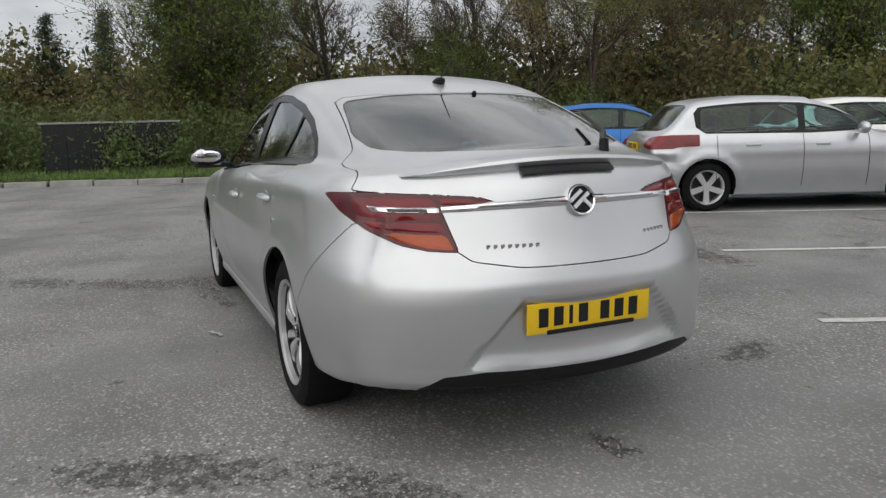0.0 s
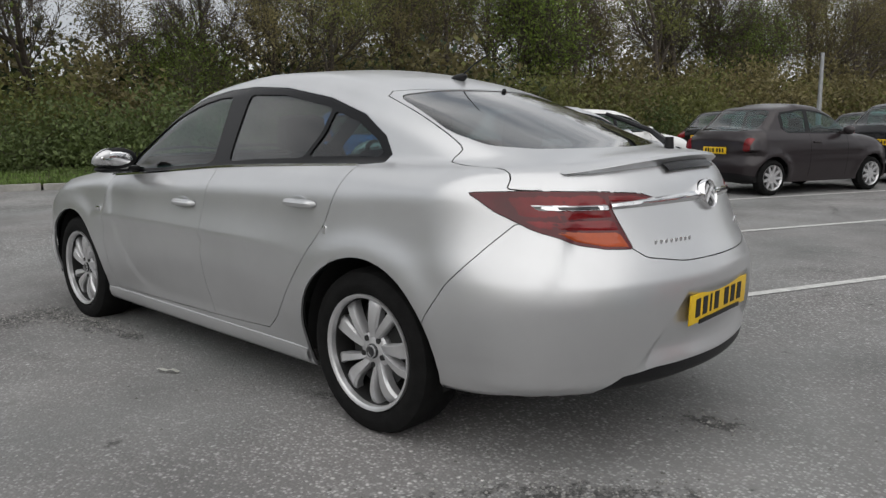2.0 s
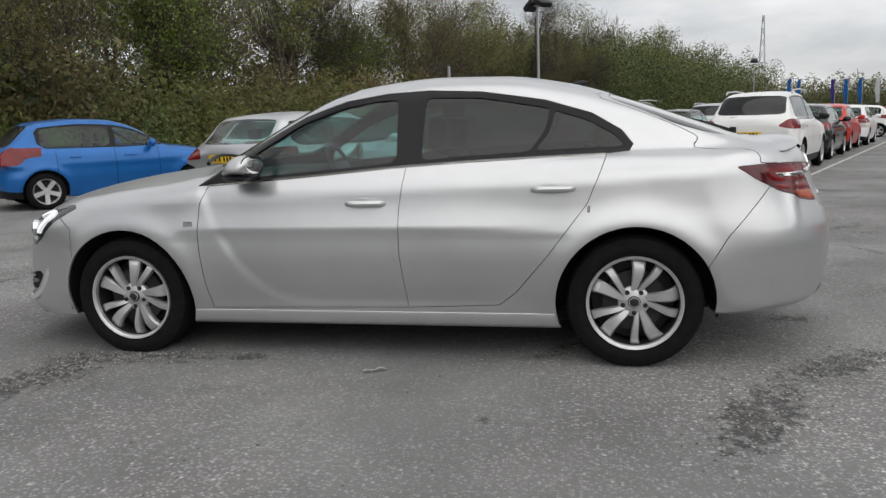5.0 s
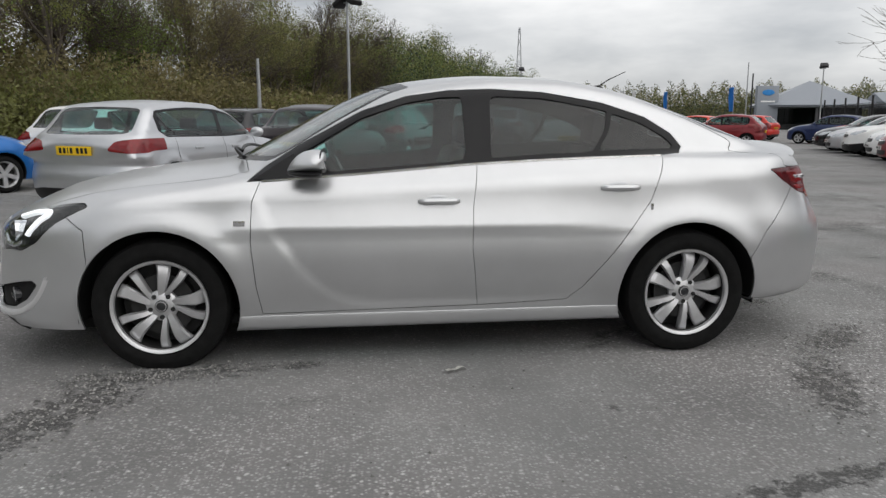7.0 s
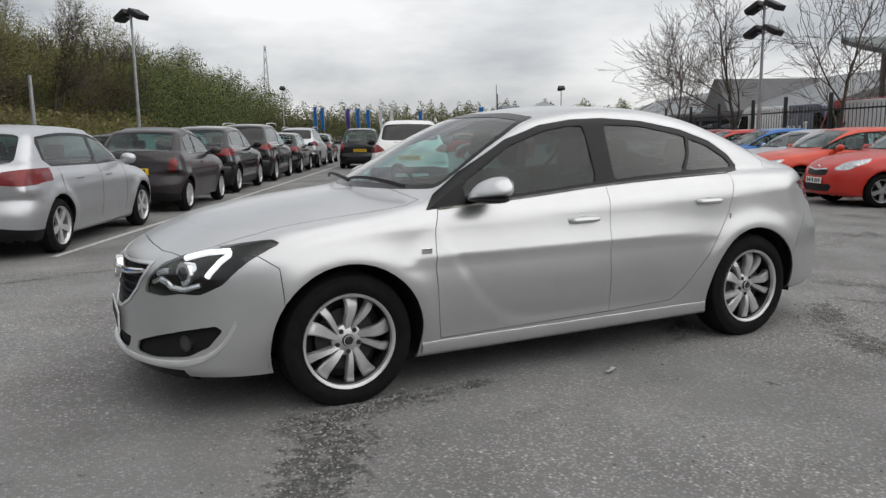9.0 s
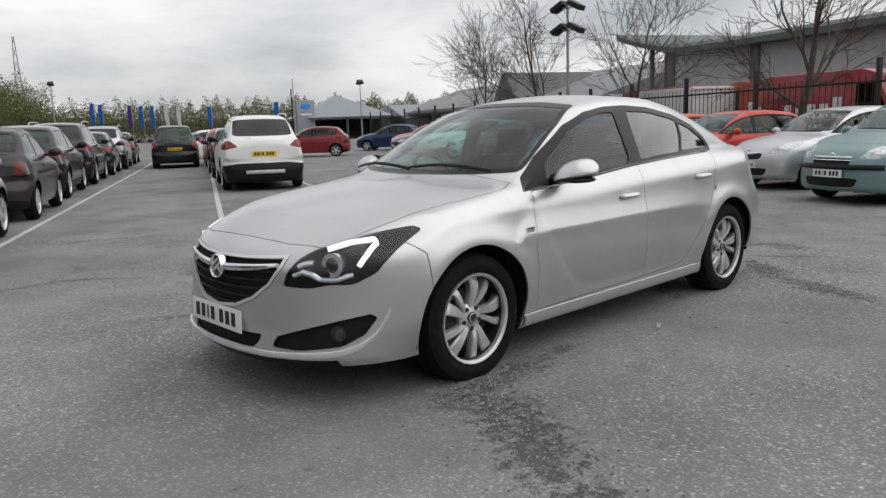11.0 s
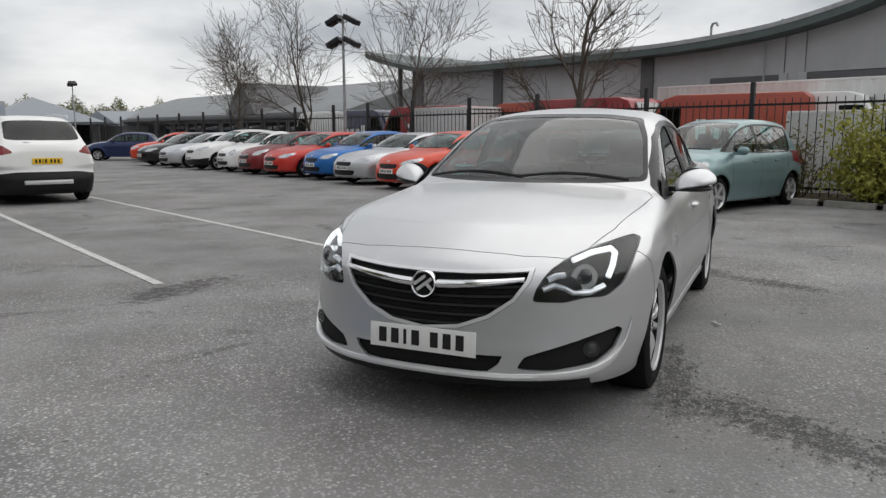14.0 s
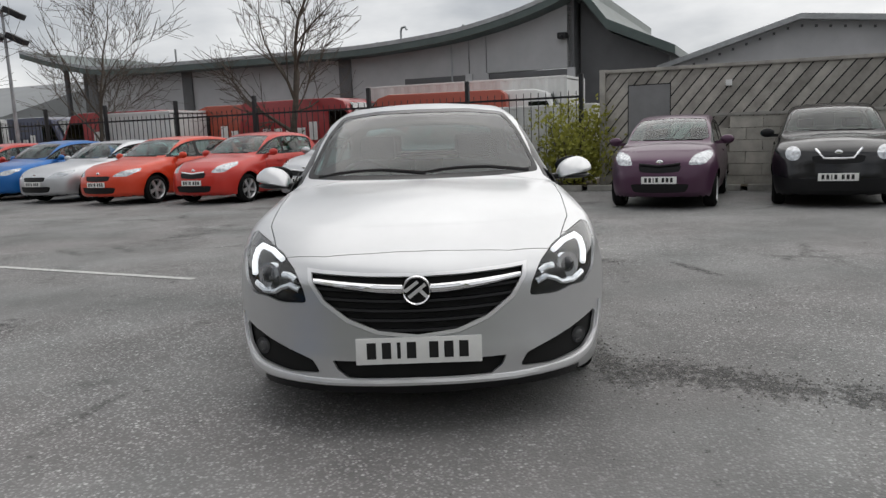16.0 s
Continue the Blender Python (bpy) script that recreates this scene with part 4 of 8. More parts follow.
def thicket(name, s0, s1, c0, c1, top, count, size, mats, label, seed):
    """Far woodland as one mass of leaves and twigs with an uneven top."""
    r = np.random.default_rng(seed)
    s = r.uniform(s0, s1, count)
    c = r.uniform(c0, c1, count)
    hump = top * (0.74 + 0.10 * np.sin(s * 0.31 + c) + 0.09 * np.sin(s * 0.83 + 2 * c) + 0.07 * np.sin(c * 3.1))
    z = hump * r.random(count) ** 0.8
    p = np.stack([AL.x * s + AC.x * c, AL.y * s + AC.y * c, z], 1)
    stops = np.linspace(s0, s1, 60)
    p[:, 2] += np.interp(s, stops, [ground_z(AL.x * v + AC.x * (c0 + c1) / 2, AL.y * v + AC.y * (c0 + c1) / 2) for v in stops])
    u = r.normal(0, 1, (count, 3))
    u /= np.linalg.norm(u, axis=1)[:, None]
    w = np.cross(u, r.normal(0, 1, (count, 3)))
    w /= np.linalg.norm(w, axis=1)[:, None]
    sz = size * r.uniform(0.5, 1.5, count)[:, None]
    v = np.stack([p - u * sz, p + w * sz * 0.5, p + u * sz, p - w * sz * 0.5], 1).reshape(-1, 3)
    me = bpy.data.meshes.new(name)
    me.from_pydata(v.tolist(), [], (np.arange(count)[:, None] * 4 + np.arange(4)).tolist())
    for m in mats:
        me.materials.append(m)
    me.polygons.foreach_set("material_index", r.integers(0, len(mats), count).astype(np.int32))
    return tagged(new(name, me), label, "woodland", kind="stuff")


thicket("corner_undergrowth", -34, 13, 18.5, 27, 4.4, 46000, 0.14, [LEAF_BRONZE, LEAF_OLIVE, LEAF_DARK], "dense dim growth behind the verge shrubs", 6)
thicket("far_undergrowth", 12, 60, 21, 32, 3.4, 40000, 0.14, [LEAF_BRONZE, LEAF_OLIVE, LEAF_BRONZE], "dense dim undergrowth deep in the wood", 1)
thicket("far_woodland", 62, 140, 22, 44, 11.0, 240000, 0.11, [LEAF_OLIVE, LEAF_DARK, BRAMBLE], "distant spring woodland beyond the car park", 2)

# ---------- buildings, fences and street furniture ----------
PANEL = material("pale_grey_cladding", (0.43, 0.43, 0.44), 0.55, spread=0.10, scale=0.8, bump=0.08, bump_scale=30)
DARK_PANEL = material("dark_grey_cladding", (0.11, 0.11, 0.115), 0.55, spread=0.15, scale=0.8)
ROOF_EDGE = material("grey_green_roof_edge", (0.085, 0.11, 0.105), 0.5, spread=0.15, scale=1.5)
STEEL_DARK = material("black_steel", (0.018, 0.018, 0.02), 0.5, 0.3, spread=0.2, scale=6)
STEEL = material("galvanised_steel", (0.36, 0.37, 0.38), 0.45, 0.6, spread=0.15, scale=5)
TIMBER = material("weathered_grey_timber", (0.36, 0.34, 0.31), 0.85, spread=0.25, scale=3.5, bump=0.4, bump_scale=45, per_object=0.25)
DOOR_GREY = material("grey_painted_door", (0.20, 0.20, 0.205), 0.6, spread=0.12, scale=2)
BLOCK = material("pale_weathered_blocks", (0.40, 0.38, 0.34), 0.85, spread=0.25, scale=3, bump=0.3, bump_scale=40, per_object=0.12)
VAN_RED = car_paint("van_red", (0.30, 0.016, 0.02))
VAN_BROWN = car_paint("van_brick_red", (0.36, 0.06, 0.03))
VAN_WHITE = car_paint("van_white", (0.74, 0.74, 0.73))
SHEET = material("white_ribbed_sheet", (0.66, 0.66, 0.65), 0.5, spread=0.08, scale=1.5)
BLUE_FLAG = material("blue_banner", (0.03, 0.22, 0.55), 0.7, spread=0.15, scale=2)
PURPLE_FLAG = material("purple_banner", (0.12, 0.08, 0.35), 0.7, spread=0.15, scale=2)
WHITE_FLAG = material("white_banner", (0.75, 0.75, 0.74), 0.7, spread=0.08, scale=2)
SIGN_GREY = material("grey_sign_board", (0.24, 0.26, 0.29), 0.4, spread=0.08)


def place(s, c, z=0.0, turn=0.0):
    return Matrix.Translation(site(s, c, z)) @ Matrix.Rotation(LANE + radians(turn), 4, "Z")


# site directions: local x runs along the lanes (s), local y across them (c)


def warehouse():
    """The long grey shop with a dipping roof; its front runs along the lanes."""
    b = thing("warehouse", "long grey clad building with a dipping grey-green roof", "building", m=place(0, -22.0))
    eave = curve([(32.0, 5.95), (29.5, 5.3), (26.6, 4.82), (22.3, 4.72), (14.0, 4.70), (9.2, 4.95), (6.6, 5.4), (4.4, 6.05)])
    # walls between the pilasters, each a panel of its own
    joints = [4.45, 7.75, 8.45, 13.9, 22.25, 28.2]
    for k, (a, z0) in enumerate(zip(joints[:-1], (3.45, 0, 0, 0, 0))):
        e = joints[k + 1]
        bm = bmesh.new()
        n = 8
        low = [(a + 0.02, 0, z0), (e - 0.02, 0, z0)]
        up = [(a + 0.02 + (e - a - 0.04) * i / n, 0, float(eave(a + (e - a) * i / n)) - 0.35) for i in range(n, -1, -1)]
        prism(bm, low + up, (0, -0.25, 0))
        bmesh.ops.recalc_face_normals(bm, faces=bm.faces)
        part("wall_panel", bm, PANEL, b)
    for a in (13.9, 22.25, 28.2):
        bm = bmesh.new()
        box(bm, (a - 0.28, -0.1, 0), (a + 0.28, 0.10, float(eave(a)) - 0.35), 0.02)
        part("pilaster", bm, DARK_PANEL, b)
    for a in (7.8, 8.45, 4.5):
        bm = bmesh.new()
        box(bm, (a - 0.14, -0.1, 0), (a + 0.14, 0.08, 3.45), 0.01)
        part("door_post", bm, PANEL, b)
    for x0, x1 in ((4.65, 7.65), (8.6, 11.2)):
        d = bmesh.new()
        box(d, (x0, -0.5, 0), (x1, -0.3, 2.7))
        part("roller_door", d, PANEL, b, "pale sectional garage door")
        for z in (0.55, 1.1, 1.65, 2.2):
            d = bmesh.new()
            box(d, (x0, -0.3, z - 0.02), (x1, -0.27, z + 0.02))
            part("door_rib", d, DARK_PANEL, b)
        d = bmesh.new()
        box(d, (x0, -0.55, 2.7), (x1, 0.03, 3.42), 0.02)
        part("door_head", d, DARK_PANEL, b)
    # roof: a thick curved sheet oversailing the wall
    bm = bmesh.new()
    pts = [(32.0 - i * 0.6, 0, float(eave(32.0 - i * 0.6))) for i in range(46)] + [(4.3, 0, 6.15), (3.95, 0, 6.3)]
    under = [(x, 0, z - 0.34) for x, y, z in reversed(pts)]
    prism(bm, [(x, 0.9, z) for x, y, z in pts + under], (0, -16.0, 0))
    bmesh.ops.recalc_face_normals(bm, faces=bm.faces)
    part("roof", bm, ROOF_EDGE, b, "curved grey-green roof with deep eaves")
    bm = bmesh.new()
    prism(bm, [(x, 0.92, z) for x, y, z in [(p[0], 0, p[2] + 0.05) for p in pts] + [(p[0], 0, p[2] - 0.10) for p in reversed(pts)]], (0, -0.02, 0))
    bmesh.ops.recalc_face_normals(bm, faces=bm.faces)
    part("gutter", bm, STEEL, b)
    for x in (30.2, 28.9):
        bm = bmesh.new()
        cyl(bm, (x, -0.2, 0), (x + 0.0, -0.2, float(eave(x)) - 0.3), 0.13, n=12)
        part("canopy_post", bm, DARK_PANEL, b)
    # gable end and the lower roof behind it
    bm = bmesh.new()
    prism(bm, [(4.4, 0, 0), (4.4, 0, 5.8), (4.4, -9, 5.3), (4.4, -16, 4.2), (4.4, -16, 0)], (0.25, 0, 0))
    bmesh.ops.recalc_face_normals(bm, faces=bm.faces)
    part("end_wall", bm, DARK_PANEL, b)
    bm = bmesh.new()
    prism(bm, [(4.35, 0.2, 6.5), (3.2, 0.2, 5.0), (0.9, 0.2, 3.95), (0.9, 0.2, 3.65), (3.2, 0.2, 4.65), (4.35, 0.2, 6.1)], (0, -15.5, 0))
    bmesh.ops.recalc_face_normals(bm, faces=bm.faces)
    part("side_roof", bm, ROOF_EDGE, b)
    # recessed facade: its dark grey stands in for the soffit's shade
    bm = bmesh.new()
    prism(bm, [(4.3, -0.6, 0), (4.3, -0.6, 5.95), (3.2, -0.6, 4.6), (1.2, -0.6, 3.7), (1.2, -0.6, 0)], (0, -0.3, 0))
    bmesh.ops.recalc_face_normals(bm, faces=bm.faces)
    part("side_wall", bm, DARK_PANEL, b)
    for x, h, bend in ((23.4, 0.8, False), (8.9, 0.4, False), (11.6, 0.6, True), (12.7, 0.3, False)):
        bm = bmesh.new()
        z = float(eave(x))
        cyl(bm, (x, -0.6, z - 0.2), (x, -0.6, z + h), 0.045, n=8)
        if bend:
            tube(bm, [(x, -0.6, z + h), (x - 0.05, -0.6, z + h + 0.12), (x - 0.2, -0.6, z + h + 0.14), (x - 0.26, -0.6, z + h + 0.02)], [0.05] * 4, 8)
        part("flue", bm, STEEL, b)
    bm = bmesh.new()
    box(bm, (4.6, 0.0, 4.45), (4.9, 0.45, 4.65), 0.02)
    cyl(bm, (4.75, 0.35, 4.52), (4.75, 0.65, 4.45), 0.07, n=10)
    part("security_camera", bm, STEEL_DARK, b)
    bm = bmesh.new()
    cyl(bm, (9.15, 0.04, 2.8), (9.15, 0.04, 4.6), 0.035, n=8)
    part("downpipe", bm, STEEL, b)
    return b


warehouse()


def low_hall():
    """The lower grey hall with a dark gable beyond the warehouse."""
    b = thing("low_hall", "low grey hall with a shallow roof and dark gable", "building", m=place(62, -26.0))
    bm = bmesh.new()
    box(bm, (-22, -14, 0), (26, 0, 3.1))
    part("wall", bm, PANEL, b)
    bm = bmesh.new()
    prism(bm, [(-23, 1.6, 3.0), (-23, -7, 5.6), (-23, -15, 3.2), (-23, -15, 2.9), (-23, 1.6, 2.75)], (50, 0, 0))
    bmesh.ops.recalc_face_normals(bm, faces=bm.faces)
    part("roof", bm, material("slate_grey_roof", (0.17, 0.18, 0.185), 0.5, spread=0.12, scale=0.6), b)
    bm = bmesh.new()
    prism(bm, [(-12, 2.6, 2.9), (-9.8, 2.6, 5.4), (-9.2, 2.6, 5.4), (-7.0, 2.6, 2.9)], (0, -8, 0))
    bmesh.ops.recalc_face_normals(bm, faces=bm.faces)
    part("entrance_gable", bm, DARK_PANEL, b, "dark pitched entrance gable")
    bm = bmesh.new()
    box(bm, (-22, 0.2, 2.55), (26, 2.6, 2.85), 0.04)
    part("canopy", bm, DARK_PANEL, b)
    for x in range(-20, 26, 5):
        bm = bmesh.new()
        cyl(bm, (x, 2.3, 0), (x, 2.3, 2.6), 0.09, n=8)
        part("post", bm, DARK_PANEL, b)
    for x in range(-20, 24, 4):
        bm = bmesh.new()
        box(bm, (x, -0.05, 0.4), (x + 3.2, 0.06, 2.3), 0.02)
        part("window", bm, SHOP_GLASS, b)
    return b


low_hall()


def back_shed():
    b = thing("back_shed", "grey industrial shed behind a timber fence", "building", m=place(0, -23.0))
    bm = bmesh.new()
    prism(bm, [(1.0, 0, 0), (1.0, 0, 3.35), (-2.9, 0, 4.55), (-16.0, 0, 3.3), (-16.0, 0, 0)], (0, -14, 0))
    bmesh.ops.recalc_face_normals(bm, faces=bm.faces)
    part("gable_wall", bm, PANEL, b)
    for a, z0, e, z1 in ((1.6, 3.35, -2.9, 4.72), (-2.9, 4.72, -17.0, 3.3)):
        bm = bmesh.new()
        prism(bm, [(a, 0.5, z0), (e, 0.5, z1), (e, 0.5, z1 - 0.18), (a, 0.5, z0 - 0.18)], (0, -15, 0))
        bmesh.ops.recalc_face_normals(bm, faces=bm.faces)
        part("roof_sheet", bm, STEEL, b)
    for k in range(40):
        x = 0.8 - k * 0.42
        z = 3.30 + (0.8 - x) / 3.7 * 1.2 if x > -2.9 else 4.45 - (-2.9 - x) / 13.1 * 1.2
        bm = bmesh.new()
        box(bm, (x - 0.02, 0.0, z - 0.12), (x + 0.06, 0.06, z - 0.04))
        part("vent_slot", bm, DARK_PANEL, b, flat=True)
    return b


back_shed()


def timber_fence():
    """Tall fence of slanting boards with a plain door and a low block wall in front."""
    f = thing("timber_fence", "tall weathered timber fence of slanting boards", "fence", m=place(0, -10.95, 0.05))
    x0, x1, h = 1.02, -9.5, 2.36
    bm = bmesh.new()
    box(bm, (x1, -0.10, 0), (x0, -0.045, h - 0.02))
    part("backing", bm, STEEL_DARK, f, flat=True)
    w, slope = 0.145, 1.0
    k = -26
    done = 0
    while k < 70 and done < 290:
        # a board leans to the right as seen from the lanes; clipped to the panel
        a = x0 + 3.0 - k * 0.238
        k += 1
        pts = []
        for xx in (a, a - w * 1.41):
            pts.append(((xx, 0.0), (xx - (h) / slope * 0.82, h)))
        poly = [pts[0][0], pts[1][0], pts[1][1], pts[0][1]]
        poly = clip(poly, x1 + 0.05, x0 - 0.02)
        for q in (split_out(poly, -0.31, 0.55, 2.08)):
            if len(q) < 3:
                continue
            bm = bmesh.new()
            prism(bm, [(x, -0.045, z) for x, z in q], (0, 0.028, 0))
            bmesh.ops.recalc_face_normals(bm, faces=bm.faces)
            part("board", bm, TIMBER, f, flat=True)
            done += 1
    for z in (h - 0.03,):
        bm = bmesh.new()
        box(bm, (x1, -0.11, z), (x0 + 0.03, 0.03, z + 0.07), 0.01)
        part("capping_rail", bm, TIMBER, f)
    bm = bmesh.new()
    box(bm, (-0.29, -0.05, 0.02), (0.53, -0.012, 2.06), 0.006)
    part("door", bm, DOOR_GREY, f, "plain grey flush door")
    bm = bmesh.new()
    box(bm, (x0 - 0.02, -0.12, 0), (x0 + 0.10, 0.05, h + 0.05), 0.01)
    part("end_post", bm, TIMBER, f)
    bm = bmesh.new()
    box(bm, (-1.46, -0.02, 1.96), (-1.34, 0.05, 2.08), 0.01)
    part("small_sign", bm, WHITE_FLAG, f)
    wall = thing("block_wall", "low pale wall of weathered blocks before a fence", "wall", m=place(0, -10.72, 0.05))
    if True:
        rows = 6
        for r in range(rows):
            n = 14
            for i in range(n):
                a = -1.15 - (i + (0.5 if r % 2 else 0)) * 0.60
                bm = bmesh.new()
                box(bm, (a - 0.592, -0.12, r * 0.23), (a, 0.0, r * 0.23 + 0.222), 0.006)
                part("block", bm, BLOCK, wall, flat=True)
    bm = bmesh.new()
    box(bm, (-10.0, -0.16, 1.38), (-1.12, 0.03, 1.44), 0.01)
    part("coping", bm, CONCRETE, wall)
    return f


def clip(poly, lo, hi):
    for sign, lim in ((1, lo), (-1, hi)):
        out = []
        for i in range(len(poly)):
            p, q = poly[i - 1], poly[i]
            a, b = sign * (p[0] - lim), sign * (q[0] - lim)
            if (a < 0) != (b < 0):
                t = a / (a - b)
                out.append((p[0] + (q[0] - p[0]) * t, p[1] + (q[1] - p[1]) * t))
            if b >= 0:
                out.append(q)
        poly = out
        if len(poly) < 3:
            return []
    return poly


def split_out(poly, a, b, top):
    """The parts of a board left of, right of and above a door opening."""
    if len(poly) < 3:
        return []
    left, right = clip(poly, b, 99), clip(poly, -99, a)
    mid = clip(poly, a, b)
    if len(mid) > 2:
        turned = [(z, x) for x, z in mid]
        mid = [(x, z) for z, x in clip(turned, top, 99)]
    return [q for q in (left, right, mid) if q and len(q) > 2]


timber_fence()


def steel_fence():
    f = thing("steel_fence", "black steel mesh fence on tall posts", "fence", m=place(0, -11.3))
    posts = [1.6, 4.25, 6.85, 10.3, 13.0, 15.7, 18.2, 20.4, 23.2, 26.0, 29.0, 32.0, 35.0, 38.0, 41.0, 44.0, 47.0, 50.0]

    def gz(x):
        p = site(x, -11.3)
        return p.z - site(0, -11.3).z
    for x in posts:
        bm = bmesh.new()
        box(bm, (x - 0.045, -0.045, gz(x) - 0.1), (x + 0.045, 0.045, gz(x) + 2.45), 0.006)
        part("post", bm, STEEL_DARK, f)
    for a, b in zip(posts, posts[1:]):
        for z in (0.25, 1.95):
            bm = bmesh.new()
            prism(bm, [(a, -0.02, gz(a) + z), (b, -0.02, gz(b) + z), (b, -0.02, gz(b) + z + 0.045), (a, -0.02, gz(a) + z + 0.045)], (0, 0.03, 0))
            bmesh.ops.recalc_face_normals(bm, faces=bm.faces)
            part("rail", bm, STEEL_DARK, f, flat=True)
    bm = bmesh.new()
    x = 1.7
    while x < 50:
        z = gz(x)
        prism(bm, [(x, 0, z + 0.1), (x + 0.014, 0, z + 0.1), (x + 0.014, 0, z + 2.1), (x, 0, z + 2.1)], (0, 0.014, 0))
        x += 0.17
    bmesh.ops.recalc_face_normals(bm, faces=bm.faces)
    tagged(part("mesh_infill", bm, STEEL_DARK, f, flat=True), "thin upright bars", kind="stuff")
    return f


steel_fence()


def van(s, c, turn, paint, label, box_body=False, mark=True):
    """A panel van: cab, load box, wheels, glass, with plain pale marks on its side."""
    v = thing("van", label, "van", "vans behind the fence", place(s, c, 0, turn))
    bm = bmesh.new()
    h = 2.45
    prof = [(-2.5, 0.35), (-2.55, 1.4), (-2.45, h - 0.12), (-2.3, h), (0.9, h), (1.25, h - 0.1), (1.85, 1.35), (2.5, 1.12), (2.62, 0.85), (2.62, 0.35)]
    prism(bm, [(x, -0.95, z) for x, z in prof], (0, 1.9, 0))
    bmesh.ops.recalc_face_normals(bm, faces=bm.faces)
    bmesh.ops.bevel(bm, geom=list(bm.edges), offset=0.07, segments=2, affect="EDGES", profile=0.6)
    part("body", bm, paint, v)
    for sy in (-1, 1):
        bm = bmesh.new()
        prism(bm, [(0.75, sy * 0.957, 1.35), (1.68, sy * 0.957, 1.35), (1.30, sy * 0.957, 2.1), (0.75, sy * 0.957, 2.1)], (0, sy * 0.006, 0))
        bmesh.ops.recalc_face_normals(bm, faces=bm.faces)
        part("cab_window", bm, DARK_GLASS, v)
        for x in (1.75, -1.6):
            bm = bmesh.new()
            cyl(bm, (x, sy * 0.72, 0.34), (x, sy * 0.98, 0.34), 0.34, n=24)
            part("wheel", bm, RUBBER, v)
        bm = bmesh.new()
        box(bm, (1.2, min(sy * 0.95, sy * 1.12), 1.3), (1.32, max(sy * 0.95, sy * 1.12), 1.6), 0.03)
        part("door_mirror", bm, BLACK_TRIM, v)
        if mark:
            for k in range(5):
                bm = bmesh.new()
                x = 0.2 - k * 0.42
                box(bm, (x - 0.15, min(sy * 0.953, sy * 0.96), 1.25), (x + 0.13, max(sy * 0.953, sy * 0.96), 1.62 if k else 1.78), 0.0)
                part("white_mark", bm, WHITE_FLAG, v, flat=True)
            bm = bmesh.new()
            box(bm, (-1.8, min(sy * 0.953, sy * 0.96), 0.98), (0.2, max(sy * 0.953, sy * 0.96), 1.08), 0.0)
            part("white_mark", bm, WHITE_FLAG, v, flat=True)
    bm = bmesh.new()
    prism(bm, [(1.90, -0.8, 1.40), (1.90, 0.8, 1.40), (1.34, 0.72, 2.28), (1.34, -0.72, 2.28)], (0.02, 0, 0.015))
    bmesh.ops.recalc_face_normals(bm, faces=bm.faces)
    part("windscreen", bm, DARK_GLASS, v)
    return v


van(19.4, -15.2, 8, VAN_RED, "dark red panel van with plain white marks")
van(10.4, -14.8, 180, VAN_RED, "red panel van behind the steel fence")
van(7.2, -15.4, 12, VAN_BROWN, "brick red van with a ribbed white top", mark=True)
van(4.9, -16.6, 180, VAN_WHITE, "white panel van beside the warehouse", mark=False)
van(14.0, -15.6, 0, VAN_BROWN, "brick red van behind a mesh fence")
van(27.5, -15.8, 5, VAN_WHITE, "white van by the low hall", mark=False)
van(24.0, -16.0, 180, material("navy_paint", (0.015, 0.02, 0.06), 0.3, 0.2, 0.6, 0.05), "navy blue van by the low hall")


def ribbed_unit(s, c, turn, L, W, H, label):
    u = thing("storage_container", label, "container", m=place(s, c, 0, turn))
    for y in (-W / 2, W / 2):
        bm = bmesh.new()
        n = int(L / 0.09)
        rows = []
        for i in range(n + 1):
            o = 0.018 if (i // 2) % 2 else -0.018
            rows.append([bm.verts.new((-L / 2 + L * i / n, y + o, z)) for z in (0.1, H)])
        for p, q in zip(rows, rows[1:]):
            bm.faces.new((p[0], q[0], q[1], p[1]))
        part("ribbed_side", bm, SHEET, u, flat=True)
    bm = bmesh.new()
    box(bm, (-L / 2, -W / 2, H - 0.02), (L / 2, W / 2, H + 0.06), 0.02)
    part("roof", bm, SHEET, u)
    bm = bmesh.new()
    box(bm, (-L / 2, -W / 2 + 0.03, 0.05), (L / 2, W / 2 - 0.03, H - 0.05))
    part("core", bm, SHEET, u)
    return u


ribbed_unit(16.4, -14.0, 0, 3.0, 2.0, 2.25, "white ribbed steel storage container behind a fence")
ribbed_unit(6.4, -17.2, 0, 6.5, 2.2, 2.75, "long white ribbed container with a flat top")
ribbed_unit(2.7, -12.9, 0, 2.4, 1.4, 1.80, "stained white ribbed sheeting behind a bush")


def floodlight(s, c, h, heads, label, turn=0.0, base=0.07):
    p = thing("floodlight_mast", label, "lamp post", "floodlight masts", place(s, c, 0, turn))
    bm = bmesh.new()
    cyl(bm, (0, 0, -0.2), (0, 0, h), base, base * 0.55, 12)
    part("mast", bm, STEEL, p)
    for k in range(heads):
        z = h - 0.05 - 0.75 * (k // 2)
        sx = 1 if k % 2 else -1
        bm = bmesh.new()
        m = Matrix.Translation((sx * 0.34, 0, z)) @ Matrix.Rotation(radians(sx * 28), 4, "Y")
        box(bm, (-0.27, -0.22, -0.10), (0.27, 0.22, 0.08), 0.03, m)
        part("lamp_head", bm, STEEL_DARK, p)
        bm = bmesh.new()
        cyl(bm, (0, 0, z - 0.1), (sx * 0.3, 0, z), 0.025, n=6)
        part("bracket", bm, STEEL, p)
    return p


